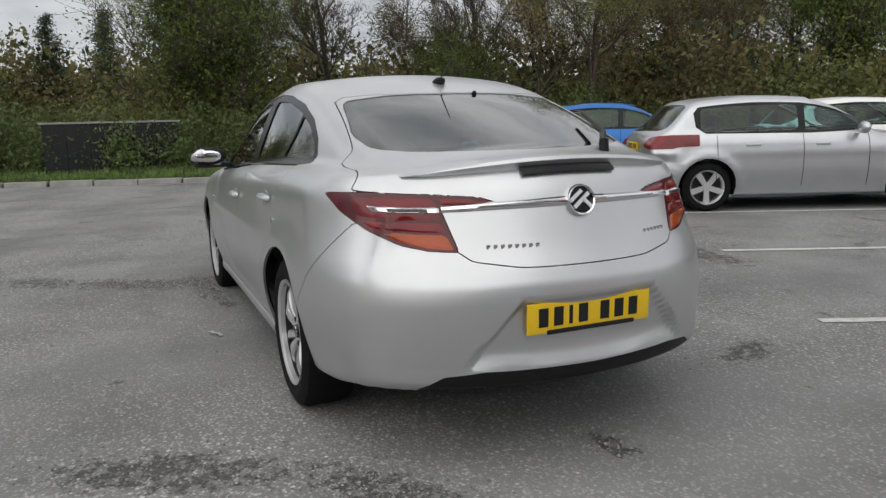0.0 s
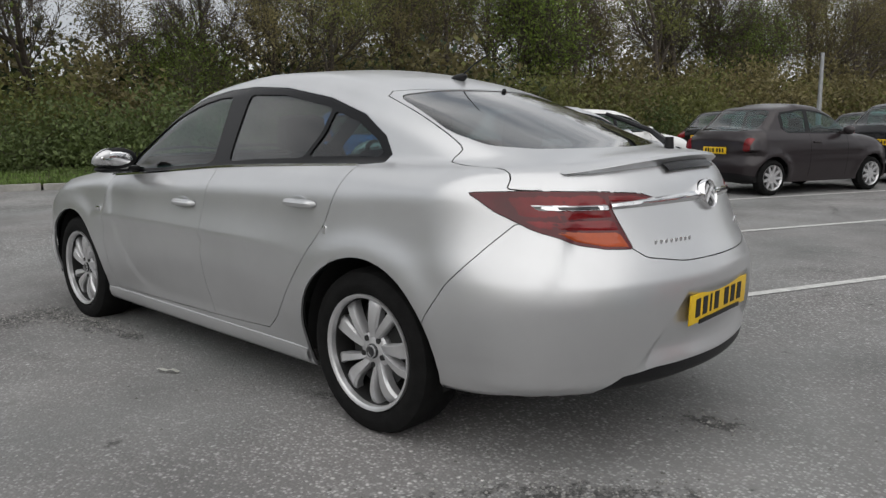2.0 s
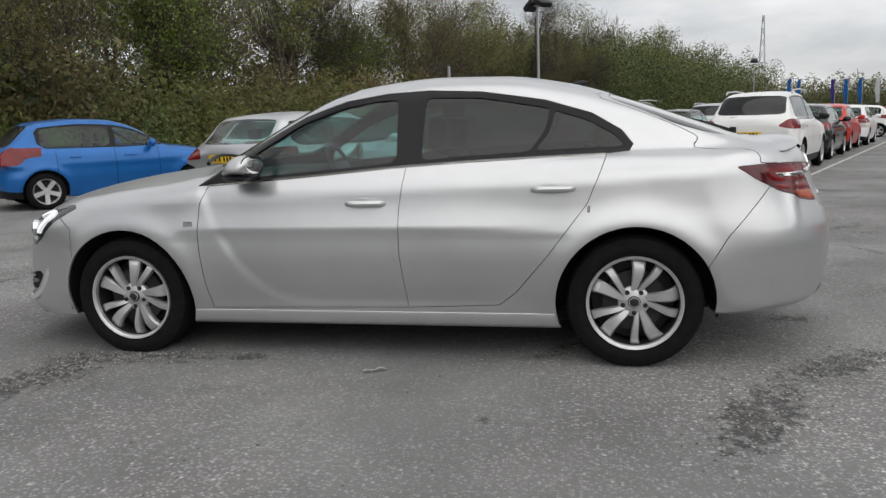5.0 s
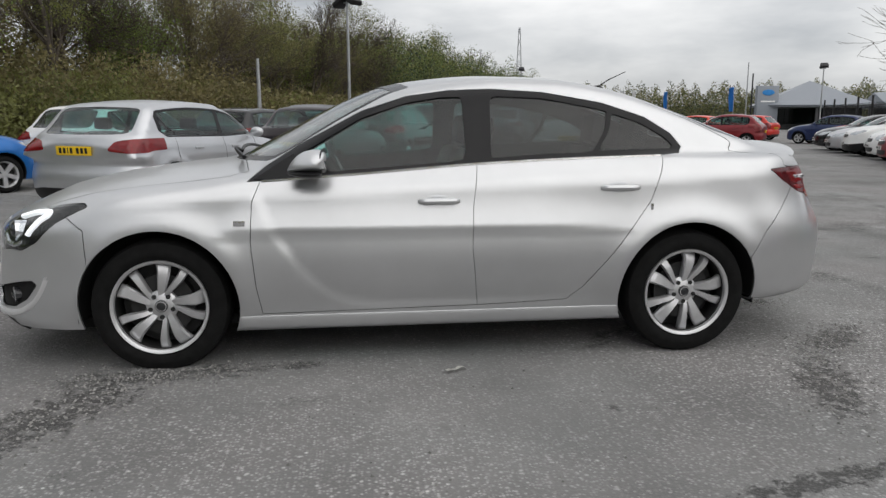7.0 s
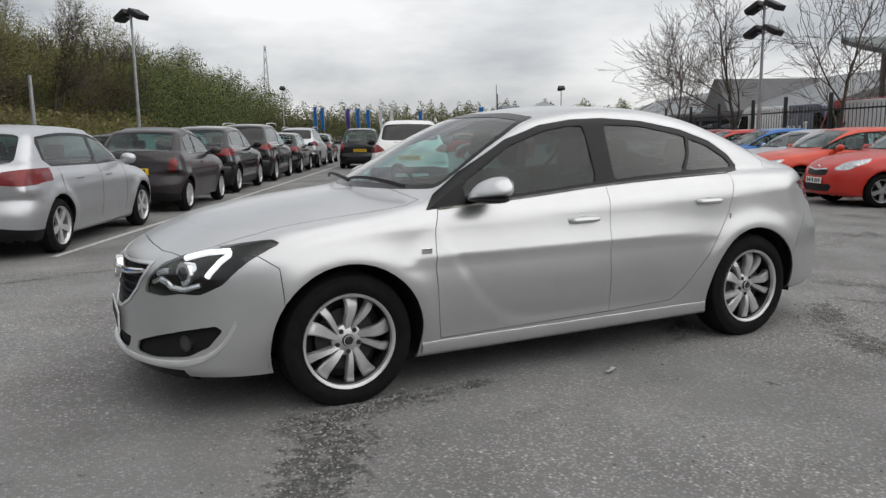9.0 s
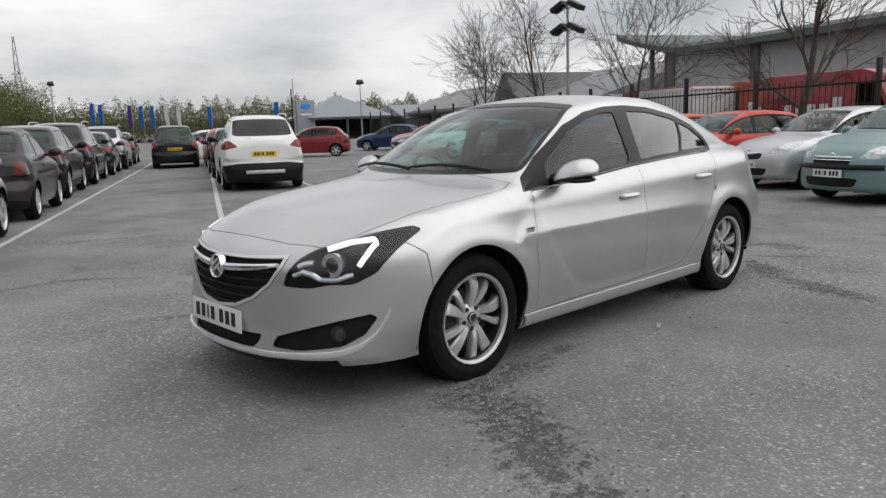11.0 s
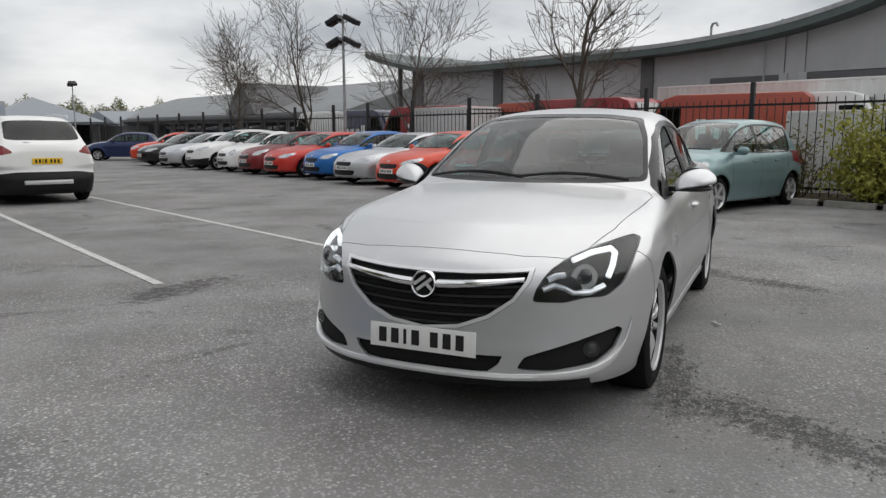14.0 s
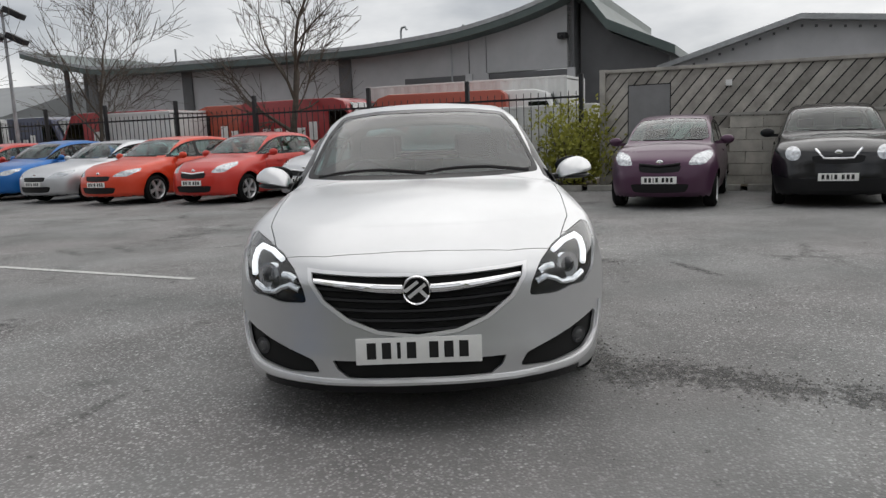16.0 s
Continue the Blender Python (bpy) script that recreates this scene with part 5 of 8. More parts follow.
floodlight(18.9, -10.8, 5.35, 4, "tall steel floodlight mast with dark lamp heads", 30)
floodlight(20.6, 9.5, 5.3, 2, "slim grey floodlight mast behind parked cars", 60)
floodlight(18.3, 11.8, 3.15, 0, "short grey steel post by the wood", 0, 0.09)
floodlight(72.0, 13.0, 6.2, 2, "distant floodlight mast at the wood's edge")
floodlight(58.0, -12.5, 5.2, 2, "distant floodlight mast by the low hall")
floodlight(66.0, -8.0, 6.0, 0, "distant slim pole across the car park")


def banner(s, c, mat, label, h=4.0):
    b = thing("banner_flag", label, "flag", "row of banners", place(s, c, 0, 35))
    bm = bmesh.new()
    cyl(bm, (0, 0, 0), (0, 0, h), 0.03, 0.02, 8)
    part("pole", bm, STEEL, b)
    bm = bmesh.new()
    rows = []
    for i in range(9):
        z = h - 0.1 - 2.3 * i / 8
        w = 0.75 * (1 - 0.15 * i / 8)
        rows.append([bm.verts.new((0.03 + w * j / 3, 0.05 * math.sin(j * 1.7 + i * 0.8), z)) for j in range(4)])
    for p, q in zip(rows, rows[1:]):
        for j in range(3):
            bm.faces.new((p[j], p[j + 1], q[j + 1], q[j]))
    bmesh.ops.solidify(bm, geom=bm.faces, thickness=0.01)
    part("cloth", bm, mat, b)


for k, (s, c, mat, lab) in enumerate(((70, 9.4, BLUE_FLAG, "blue banner"), (72, 8.9, BLUE_FLAG, "blue banner"), (76, 6.6, PURPLE_FLAG, "purple banner"), (77, 5.6, BLUE_FLAG, "blue banner"), (79, 4.6, BLUE_FLAG, "blue banner"),
                                     (80, 3.2, WHITE_FLAG, "white banner"), (82, 2.0, WHITE_FLAG, "white banner"), (86, -1.4, BLUE_FLAG, "blue banner"), (74, -7.6, BLUE_FLAG, "blue banner"))):
    banner(s, c, mat, lab + " on a slim pole across the car park", 4.3)


def showroom():
    """Glass pyramid entrance and long low roofs of the showroom in the distance."""
    b = thing("showroom", "distant grey showroom with a glazed pyramid roof", "building", m=place(88, -16.5))
    bm = bmesh.new()
    prism(bm, [(-6, -5.5, 2.4), (6, -5.5, 2.4), (6, 5.5, 2.4), (-6, 5.5, 2.4)], (0, 0, 0.2))
    top = bm.verts.new((0, 0, 5.3))
    ring = [bm.verts.new(p) for p in ((-6.2, -5.7, 2.6), (6.2, -5.7, 2.6), (6.2, 5.7, 2.6), (-6.2, 5.7, 2.6))]
    for i in range(4):
        bm.faces.new((ring[i], ring[(i + 1) % 4], top))
    bmesh.ops.recalc_face_normals(bm, faces=bm.faces)
    part("pyramid_roof", bm, SIGN_GREY, b, flat=True)
    for x, y in ((-5.6, -5), (5.6, -5), (5.6, 5), (-5.6, 5), (-5.6, 0), (0, 5)):
        bm = bmesh.new()
        cyl(bm, (x, y, -0.5), (x, y, 2.5), 0.14, n=8)
        part("column", bm, DARK_PANEL, b)
    bm = bmesh.new()
    box(bm, (-4.5, -4.5, -0.4), (4.5, 4.5, 2.3))
    part("glazed_lobby", bm, SHOP_GLASS, b)
    bm = bmesh.new()
    box(bm, (-8, -34, -0.4), (4, -7, 2.3))
    part("hall", bm, PANEL, b)
    bm = bmesh.new()
    prism(bm, [(-9, -35, 2.2), (-2, -35, 3.9), (5, -35, 2.2)], (0, 29, 0))
    bmesh.ops.recalc_face_normals(bm, faces=bm.faces)
    part("hall_roof", bm, SIGN_GREY, b, flat=True)
    t = thing("sign_tower", "grey upright sign board before a showroom", "sign", m=place(82, -11.5, 0, 30))
    bm = bmesh.new()
    box(bm, (-0.2, -1.3, -0.3), (0.2, 1.3, 4.6), 0.03)
    part("board", bm, SIGN_GREY, t)
    bm = bmesh.new()
    bmesh.ops.create_uvsphere(bm, u_segments=16, v_segments=8, radius=1, matrix=Matrix.LocRotScale((-0.22, 0, 3.9), None, (0.03, 0.75, 0.32)))
    part("oval_mark", bm, BLUE_FLAG, t)
    bm = bmesh.new()
    box(bm, (-0.24, -0.85, 2.9), (-0.2, 0.85, 3.05))
    part("text_bar", bm, WHITE_FLAG, t, flat=True)
    p = thing("flag_pole", "slim pole beside a sign board", "pole", m=place(80, -9.8))
    bm = bmesh.new()
    cyl(bm, (0, 0, -0.3), (0, 0, 5.8), 0.09, 0.07, 8)
    part("mast", bm, STEEL_DARK, p)


showroom()


def lattice(s, c, h, w, label, arms=False):
    """A far lattice mast or pylon."""
    t = thing("lattice_mast", label, "mast", m=place(s, c))
    bm = bmesh.new()
    n = 9
    for i in range(n):
        z0, z1 = h * i / n, h * (i + 1) / n
        w0, w1 = w * (1 - 0.85 * i / n), w * (1 - 0.85 * (i + 1) / n)
        for a, b in (((-1, -1), (1, -1)), ((1, -1), (1, 1)), ((1, 1), (-1, 1)), ((-1, 1), (-1, -1))):
            cyl(bm, (a[0] * w0, a[1] * w0, z0), (a[0] * w1, a[1] * w1, z1), w * 0.06, n=4)
            cyl(bm, (a[0] * w0, a[1] * w0, z0), (b[0] * w1, b[1] * w1, z1), w * 0.04, n=4)
    if arms:
        for z in (0.68, 0.82):
            cyl(bm, (0, -h * 0.2, h * z), (0, h * 0.2, h * z), w * 0.09, n=4)
    part("lattice", bm, STEEL, t, flat=True)


lattice(-4.0, -150.0, 17.5, 1.6, "distant electricity pylon on the skyline", True)
lattice(190.0, 36.0, 24.0, 1.1, "distant lattice mast beyond the wood")

# far hills closing the view
HILL = material("hazy_far_hills", (0.085, 0.10, 0.075), 0.95, spread=0.3, scale=0.01, detail=6)
bm = bmesh.new()
rng = random.Random(8)
n = 180
rows = []
for i in range(n):
    a = 2 * math.pi * i / n
    h = 9 + 5 * math.sin(a * 3 + 1) + 3 * math.sin(a * 7) + 1.6 * math.sin(a * 23) + rng.uniform(-0.6, 0.6)
    rows.append([bm.verts.new((520 * math.cos(a), 520 * math.sin(a), -12)), bm.verts.new((520 * math.cos(a), 520 * math.sin(a), h * 0.6)), bm.verts.new((640 * math.cos(a), 640 * math.sin(a), h))])
for i in range(n):
    p, q = rows[i], rows[(i + 1) % n]
    bm.faces.new((p[0], q[0], q[1], p[1]))
    bm.faces.new((p[1], q[1], q[2], p[2]))
bmesh.ops.recalc_face_normals(bm, faces=bm.faces)
tagged(part("backdrop_hills", bm, HILL, None), "low wooded hills on the horizon", "hills", kind="structure")

# bare planted trees along the steel fence, bush by the timber fence
for seed, s, c, h, r in ((31, 9.9, -12.3, 6.9, 0.12), (32, 17.25, -12.3, 7.0, 0.08), (33, 23.55, -12.3, 7.6, 0.085), (34, 30.7, -12.3, 7.2, 0.075)):
    t = make_tree(seed, h * 1.1, 4, 2, 42, r, 0, 0, None, clear=0.3, shrink=0.80, fine=0.007)
    t.matrix_basis = place(s, c, 0, seed * 40)
    tagged(t, "bare young tree in a row by the steel fence", "tree", "bare trees by the fence")
b = make_bush(51, 1.5, 2.5, 5200, 0.05, LEAF_YELLOW)
b.matrix_basis = place(1.75, -10.95, 0.1)
tagged(b, "upright yellow-green bush beside a timber fence", "bush")
b = make_bush(52, 2.4, 1.1, 2600, 0.045, BRAMBLE)
b.matrix_basis = place(9.0, -11.0, 0.1)
tagged(b, "low green shrub at the foot of the steel fence", "bush")
b = make_bush(53, 1.6, 1.9, 900, 0.04, LEAF_BRONZE)
b.matrix_basis = place(3.2, -11.2, 0.1)
tagged(b, "thin bare-stemmed shrub against white sheeting", "bush")
# far trees, and an unseen belt added only to darken side reflections
thicket("far_tree_line", 112, 124, -50, 34, 7.0, 120000, 0.12, [LEAF_OLIVE, LEAF_BRONZE, LEAF_DARK], "far trees behind the showroom", 3)
thicket("tree_line_behind", -42, -31, -60, 60, 10.5, 45000, 0.22, [LEAF_OLIVE, LEAF_BRONZE], "unseen trees added to darken reflections in paint and glass", 4)

# scrap of litter on the asphalt
LITTER = material("white_litter", (0.62, 0.62, 0.58), 0.6, spread=0.1)
lt = thing("litter_scrap", "scrap of white plastic lying on asphalt", "litter", m=Matrix.Translation((-0.089, 1.03, ground_z(-0.089, 1.03) + 0.004)) @ Matrix.Rotation(0.5, 4, "Z"))
bm = bmesh.new()
rows = [[bm.verts.new((-0.06 + 0.02 * i, y, 0.004 + 0.012 * abs(math.sin(i * 0.9)))) for y in (-0.012 + 0.004 * (i % 2), 0.014)] for i in range(7)]
for p, q in zip(rows, rows[1:]):
    bm.faces.new((p[0], q[0], q[1], p[1]))
bmesh.ops.solidify(bm, geom=bm.faces, thickness=0.004)
part("scrap", bm, LITTER, lt)

# low dark fence with a pale coping among the shrubs, at the car park's corner
lf = thing("low_fence", "low dark board fence with a pale coping among shrubs", "fence", m=Matrix.Translation((14.9, 1.63, 1.50)) @ Matrix.Rotation(math.pi / 2, 4, "Z"))
for k in range(6):
    bm = bmesh.new()
    box(bm, (-1.5 + 0.5 * k, -0.03, -1.2), (-1.01 + 0.5 * k, 0.03, 0.0), 0.006)
    part("board", bm, STEEL_DARK, lf, flat=True)
bm = bmesh.new()
box(bm, (-1.55, -0.05, 0.0), (1.55, 0.05, 0.045), 0.01)
part("coping", bm, CONCRETE, lf, "pale coping")

# stones loosened from the broken asphalt
STONE = material("loose_chippings", (0.22, 0.215, 0.205), 0.9, spread=0.3, scale=30, per_island=0.45)
rng = random.Random(77)
verts, faces = [], []
for ax, ay, al, aw, at, count in ((1.28, 0.93, 0.7, 0.22, 8, 650), (1.72, 1.45, 0.85, 0.34, 60, 800), (2.15, 2.15, 0.6, 0.3, 50, 300), (-2.35, 0.70, 0.6, 0.22, 39, 420), (-1.85, 1.40, 0.7, 0.28, 62, 420), (-2.37, -0.17, 0.25, 0.14, 10, 140), (-1.75, -1.49, 0.4, 0.2, -60, 160), (0, 2, 5, 3.5, 0, 900)):
    for _ in range(count):
        u, v = rng.gauss(0, 0.45) * al, rng.gauss(0, 0.45) * aw
        x, y = ax + u * math.cos(radians(at)) - v * math.sin(radians(at)), ay + u * math.sin(radians(at)) + v * math.cos(radians(at))
        r = rng.uniform(0.003, 0.009)
        z = ground_z(x, y) + r * 0.35
        k = len(verts)
        turn = rng.uniform(0, 6.3)
        for i in range(5):
            q = r * rng.uniform(0.7, 1.2)
            verts.append((x + q * math.cos(turn + i * 1.257), y + q * math.sin(turn + i * 1.257), z - r * 0.3))
        verts.append((x + rng.gauss(0, r * 0.2), y + rng.gauss(0, r * 0.2), z + r * rng.uniform(0.4, 0.8)))
        faces += [(k + i, k + (i + 1) % 5, k + 5) for i in range(5)]
me = bpy.data.meshes.new("loose_stones")
me.from_pydata(verts, [], faces)
me.materials.append(STONE)
tagged(new("loose_stones", me), "loose pale chippings scattered on broken asphalt", "gravel", kind="stuff")

# ---------- the silver hatchback ----------
HERO = dict(
    half=0.905, hubs=(1.3685, -1.3685), hubz=0.335, arch=0.385, flare=0.015, floor=0.19,
    top=[(2.45, 0.74), (2.30, 0.775), (2.18, 0.815), (2.06, 0.862), (1.75, 0.945), (1.2, 1.02), (0.9, 1.045), (0.2, 1.04), (-0.6, 1.075), (-1.3, 1.11), (-1.9, 1.125), (-2.10, 1.115), (-2.30, 1.085), (-2.5, 1.03)],
    crown=[(2.3, 0.13), (1.2, 0.12), (0.6, 0.07), (-1.0, 0.05), (-1.8, 0.11), (-2.3, 0.14)],
    roof=[(1.35, 0.76), (1.08, 1.015), (0.75, 1.205), (0.42, 1.372), (0.25, 1.437), (0.05, 1.474), (-0.33, 1.505), (-0.70, 1.497), (-1.05, 1.445), (-1.35, 1.358), (-1.70, 1.235), (-2.02, 1.115), (-2.3, 1.0)],
    nose=[(0.15, 2.24), (0.22, 2.325), (0.27, 2.362), (0.36, 2.362), (0.45, 2.348), (0.52, 2.338), (0.686, 2.312), (0.75, 2.275), (0.80, 2.20), (0.88, 2.05)],
    tail=[(0.15, -2.24), (0.25, -2.34), (0.33, -2.41), (0.45, -2.438), (0.60, -2.448), (0.67, -2.443), (0.725, -2.425), (0.80, -2.392), (0.955, -2.338), (1.03, -2.31), (1.10, -2.28), (1.2, -2.24)],
    side=[(0.15, 0.93), (0.22, 0.938), (0.32, 0.955), (0.45, 0.985), (0.58, 1.0), (0.70, 0.990), (0.82, 0.968), (1.0, 0.945)],
    crease=[(2.2, 0.80), (1.2, 0.885), (0.9, 0.885), (-0.2, 0.925), (-1.2, 0.955), (-1.9, 0.985), (-2.4, 0.98)],
    shoulder=0.52, waist=0.03, scoop=0.010, plate_recess=0.032, strake=0.009, rise=0.085, tuck=0.74, k_top=0.085, plan_f=(0.34, 0.60), plan_r=(0.50, 0.55), k_f=0.10, k_r=0.10,
    mid=-0.3, bow_f=0.24, bow_r=0.12, cab=0.805, lean=0.36, lean2=0.16, cab_r=0.055, cab_f=0.02, roof_crown=0.12, k_rail=0.10, k_join=0.03, cab_x=(-2.15, 1.45), spine=(-1.7, 1.62))


def hero_car():
    car = thing("hatchback_car", "clean silver five-door hatchback standing alone on the asphalt", "car")
    f = body_field(HERO)
    bm = body_mesh(f, HERO, 0.028)
    lay = bm.faces.layers.int.new("piece")
    R = 0.03

    def side(c, n): return c.y > 0.45 and n.y > 0.15
    def front(c, n): return c.x > 1.35 and n.x > 0.02
    def back(c, n): return c.x < -1.55 and n.x < 0.05
    def screen(c, n): return 0.0 < c.x < 1.4 and n.x > 0.1 and n.z > 0.2
    def hatch_glass(c, n): return c.x < -0.95 and n.x < -0.08 and n.z > 0.15
    # 1 bumper front, 2 bumper rear, 3 bonnet, 4 tailgate, 5 front door, 6 rear door, 0 shell
    for q in bm.faces:
        q[lay] = 0
    cut(bm, lay, [(1.665, 0.16), (2.6, 0.16), (2.6, 0.845), (2.14, 0.845), (1.95, 0.83), (1.78, 0.78), (1.70, 0.725), (1.69, 0.60)], "side", lambda c, n: c.x > 1.5, 1, R)
    cut(bm, lay, [(2.178, -0.05), (2.172, 0.2), (2.15, 0.4), (2.09, 0.58), (1.98, 0.645), (1.75, 0.715), (1.3, 0.755), (1.02, 0.765), (0.93, 0.72), (1.0, 0.3), (1.02, -0.05)], "plan", lambda c, n: n.z > 0.25 and 0.85 < c.x < 2.4 and c.z < 1.07, 3, R)
    cut(bm, lay, [(-1.705, 0.16), (-2.7, 0.16), (-2.7, 0.93), (-2.15, 0.93), (-2.0, 0.885), (-1.80, 0.67), (-1.71, 0.53)], "side", lambda c, n: c.x < -1.55, 2, R)
    cut(bm, lay, rounded([(-0.60, 0.735), (0.25, 0.738), (0.42, 0.765), (0.475, 0.81), (0.50, 0.985), (0.735, 1.002), (0.69, 1.07), (0.632, 1.14), (0.56, 1.37), (-0.60, 1.39)], 3, 0.12), "end", lambda c, n: c.x < -1.0 and n.x < -0.02, 4, R)
    door = [(0.865, 0.95), (0.904, 0.853), (0.915, 0.66), (0.897, 0.43), (0.873, 0.285)]
    b_line = [(-0.224, 0.30), (-0.191, 0.61), (-0.196, 0.814), (-0.227, 1.03)]
    r_line = [(-0.70, 0.318), (-0.786, 0.387), (-0.935, 0.567), (-1.14, 0.835), (-1.232, 1.06)]
    cut(bm, lay, door + b_line + [(-0.227, 1.045), (0.6, 0.995)], "side", side, 5, R)
    cut(bm, lay, list(reversed(b_line)) + [(-0.45, 0.307)] + r_line + [(-1.24, 1.082), (-0.7, 1.07), (-0.227, 1.045)], "side", side, 6, R)
    # side glass: black surround first, then the panes
    surround = [(0.93, 0.948), (0.845, 1.02), (0.68, 1.125), (0.36, 1.295), (0.125, 1.372), (-0.10, 1.404), (-0.326, 1.412), (-0.604, 1.396), (-0.93, 1.342), (-1.165, 1.268), (-1.31, 1.18), (-1.365, 1.11), (-1.345, 1.078), (-1.25, 1.07), (-0.7, 1.055), (-0.24, 1.034), (0.3, 0.992), (0.7, 0.962)]
    cut(bm, lay, surround, "side", side, 10, R)
    cut(bm, lay, rounded([(0.745, 0.982), (0.665, 1.085), (0.36, 1.262), (0.12, 1.340), (-0.055, 1.368), (-0.165, 1.370), (-0.172, 1.047), (0.3, 1.012)], 3, 0.12), "side", side, 11, R)
    cut(bm, lay, rounded([(-0.30, 1.056), (-0.315, 1.376), (-0.60, 1.366), (-0.90, 1.312), (-0.955, 1.298), (-0.935, 1.20), (-0.855, 1.086), (-0.5, 1.073)], 3, 0.12), "side", side, 12, R)
    cut(bm, lay, rounded([(-0.885, 1.092), (-0.955, 1.19), (-0.982, 1.288), (-1.14, 1.238), (-1.27, 1.165), (-1.318, 1.118), (-1.30, 1.10), (-1.1, 1.098)], 3, 0.15), "side", side, 13, R)
    # windscreen and rear window with their dark borders
    cut(bm, lay, rounded([(-0.6, 1.032), (0.45, 1.035), (0.705, 1.045), (0.62, 1.30), (0.545, 1.42), (0.3, 1.449), (-0.6, 1.456)], 4, 0.15), "end", screen, 14, R)
    cut(bm, lay, rounded([(-0.6, 1.058), (0.45, 1.060), (0.675, 1.068), (0.600, 1.29), (0.525, 1.402), (0.3, 1.426), (-0.6, 1.433)], 4, 0.15), "end", screen, 15, R)
    cut(bm, lay, rounded([(-0.6, 1.125), (0.45, 1.130), (0.585, 1.145), (0.605, 1.20), (0.545, 1.345), (0.3, 1.372), (-0.6, 1.378)], 4, 0.2), "end", hatch_glass, 16, R)
    # lamps
    cut(bm, lay, rounded([(0.474, 0.603), (0.487, 0.66), (0.53, 0.735), (0.60, 0.79), (0.70, 0.828), (0.79, 0.852), (0.825, 0.835), (0.822, 0.74), (0.80, 0.66), (0.745, 0.612), (0.67, 0.615), (0.60, 0.598)], 3, 0.2), "end", front, 20, R)
    cut(bm, lay, rounded([(0.800, 0.992), (0.70, 0.998), (0.5, 0.990), (0.36, 0.978), (0.300, 0.957), (0.49, 0.945), (0.455, 0.796), (0.55, 0.801), (0.63, 0.820), (0.71, 0.866), (0.772, 0.930)], 3, 0.12), "end", back, 21, R)
    # front openings
    grille = [(-0.05, 0.708), (0.2, 0.712), (0.40, 0.722), (0.448, 0.726), (0.442, 0.690), (0.39, 0.612), (0.29, 0.540), (0.165, 0.492), (0.0, 0.474), (-0.05, 0.474)]
    cut(bm, lay, [(-0.05, 0.720), (0.2, 0.724), (0.41, 0.736), (0.468, 0.742), (0.460, 0.687), (0.404, 0.604), (0.299, 0.526), (0.170, 0.477), (0.0, 0.458), (-0.05, 0.458)], "end", front, 22, R)
    cut(bm, lay, grille, "end", front, 23, R)
    cut(bm, lay, [(-0.05, 0.365), (0.362, 0.365), (0.345, 0.33), (0.30, 0.296), (0.15, 0.287), (-0.05, 0.284)], "end", front, 24, R)
    cut(bm, lay, rounded([(0.425, 0.312), (0.455, 0.365), (0.60, 0.412), (0.790, 0.470), (0.806, 0.45), (0.780, 0.375), (0.72, 0.326), (0.56, 0.305)], 3, 0.15), "end", front, 25, R)
    # rear lower black valance, plate recess
    cut(bm, lay, [(-0.05, 0.10), (0.62, 0.10), (0.60, 0.315), (0.53, 0.362), (0.4, 0.376), (-0.05, 0.372)], "end", lambda c, n: c.x < -2.0 and n.x < 0.3, 26, R)
    # underside of the nose, in black for the shadow below the lip
    cut(bm, lay, [(-0.05, 0.05), (0.70, 0.05), (0.70, 0.258), (0.40, 0.256), (-0.05, 0.260)], "end", lambda c, n: c.x > 1.72, 27, R)
    cut(bm, lay, [(0.70, 0.05), (0.98, 0.05), (0.98, 0.225), (0.70, 0.225)], "end", lambda c, n: c.x > 1.70, 99, R)
    # wheel openings
    for hx in HERO["hubs"]:
        cut(bm, lay, circle(hx, 0.335, 0.385), "side", lambda c, n: c.z < 0.80 and c.y > 0.3, 99, R)
    for q in bm.faces:
        c = q.calc_center_median()
        if c.z < 0.21 and q.normal.z < -0.8 or (q[lay] != 99 and abs(abs(c.x) - 1.3685) < 0.385 and c.z < 0.34 and math.hypot(abs(c.x) - 1.3685, c.z - 0.335) < 0.385):
            q[lay] = 99
    P = lambda nums, **k: piece(bm, lay, set(nums) if isinstance(nums, (list, tuple)) else {nums}, f, **k)
    skin("body_shell", P(0, gap=0.0022), SILVER, car)
    skin("bonnet", P(3, gap=0.002), SILVER, car)
    fb = skin("front_bumper", P(1, gap=0.0022), SILVER, car)
    rb = skin("rear_bumper", P(2), SILVER, car)
    tg = skin("tailgate", P(4, gap=0.003), SILVER, car)
    doors = {}
    for sd in ("left", "right"):
        doors[sd] = (skin("front_door", P(5, mirror=sd), SILVER, car), skin("rear_door", P(6, mirror=sd), SILVER, car))
        skin("window_surround", P(10, mirror=sd, gap=0, push=0.002), GLOSS_TRIM, car, "gloss black window surround and pillars")
        skin("front_side_window", P(11, mirror=sd, gap=0.0, push=0.008), GLASS, doors[sd][0])
        skin("rear_side_window", P(12, mirror=sd, gap=0.0, push=0.008), DARK_GLASS, doors[sd][1], "privacy-tinted window")
        skin("quarter_window", P(13, mirror=sd, gap=0.0, push=0.008), DARK_GLASS, doors[sd][1], "privacy-tinted quarter window")
    skin("windscreen_border", P(14, gap=0, push=0.001), GLOSS_TRIM, car)
    skin("windscreen", P(15, gap=0, push=0.003), GLASS, car, "clear green-tinted windscreen")
    skin("rear_window", P(16, gap=0, push=0.003), DARK_GLASS, tg, "dark-tinted rear window")
    # black liner behind the panels
    bm2 = bmesh.new()
    made = {}
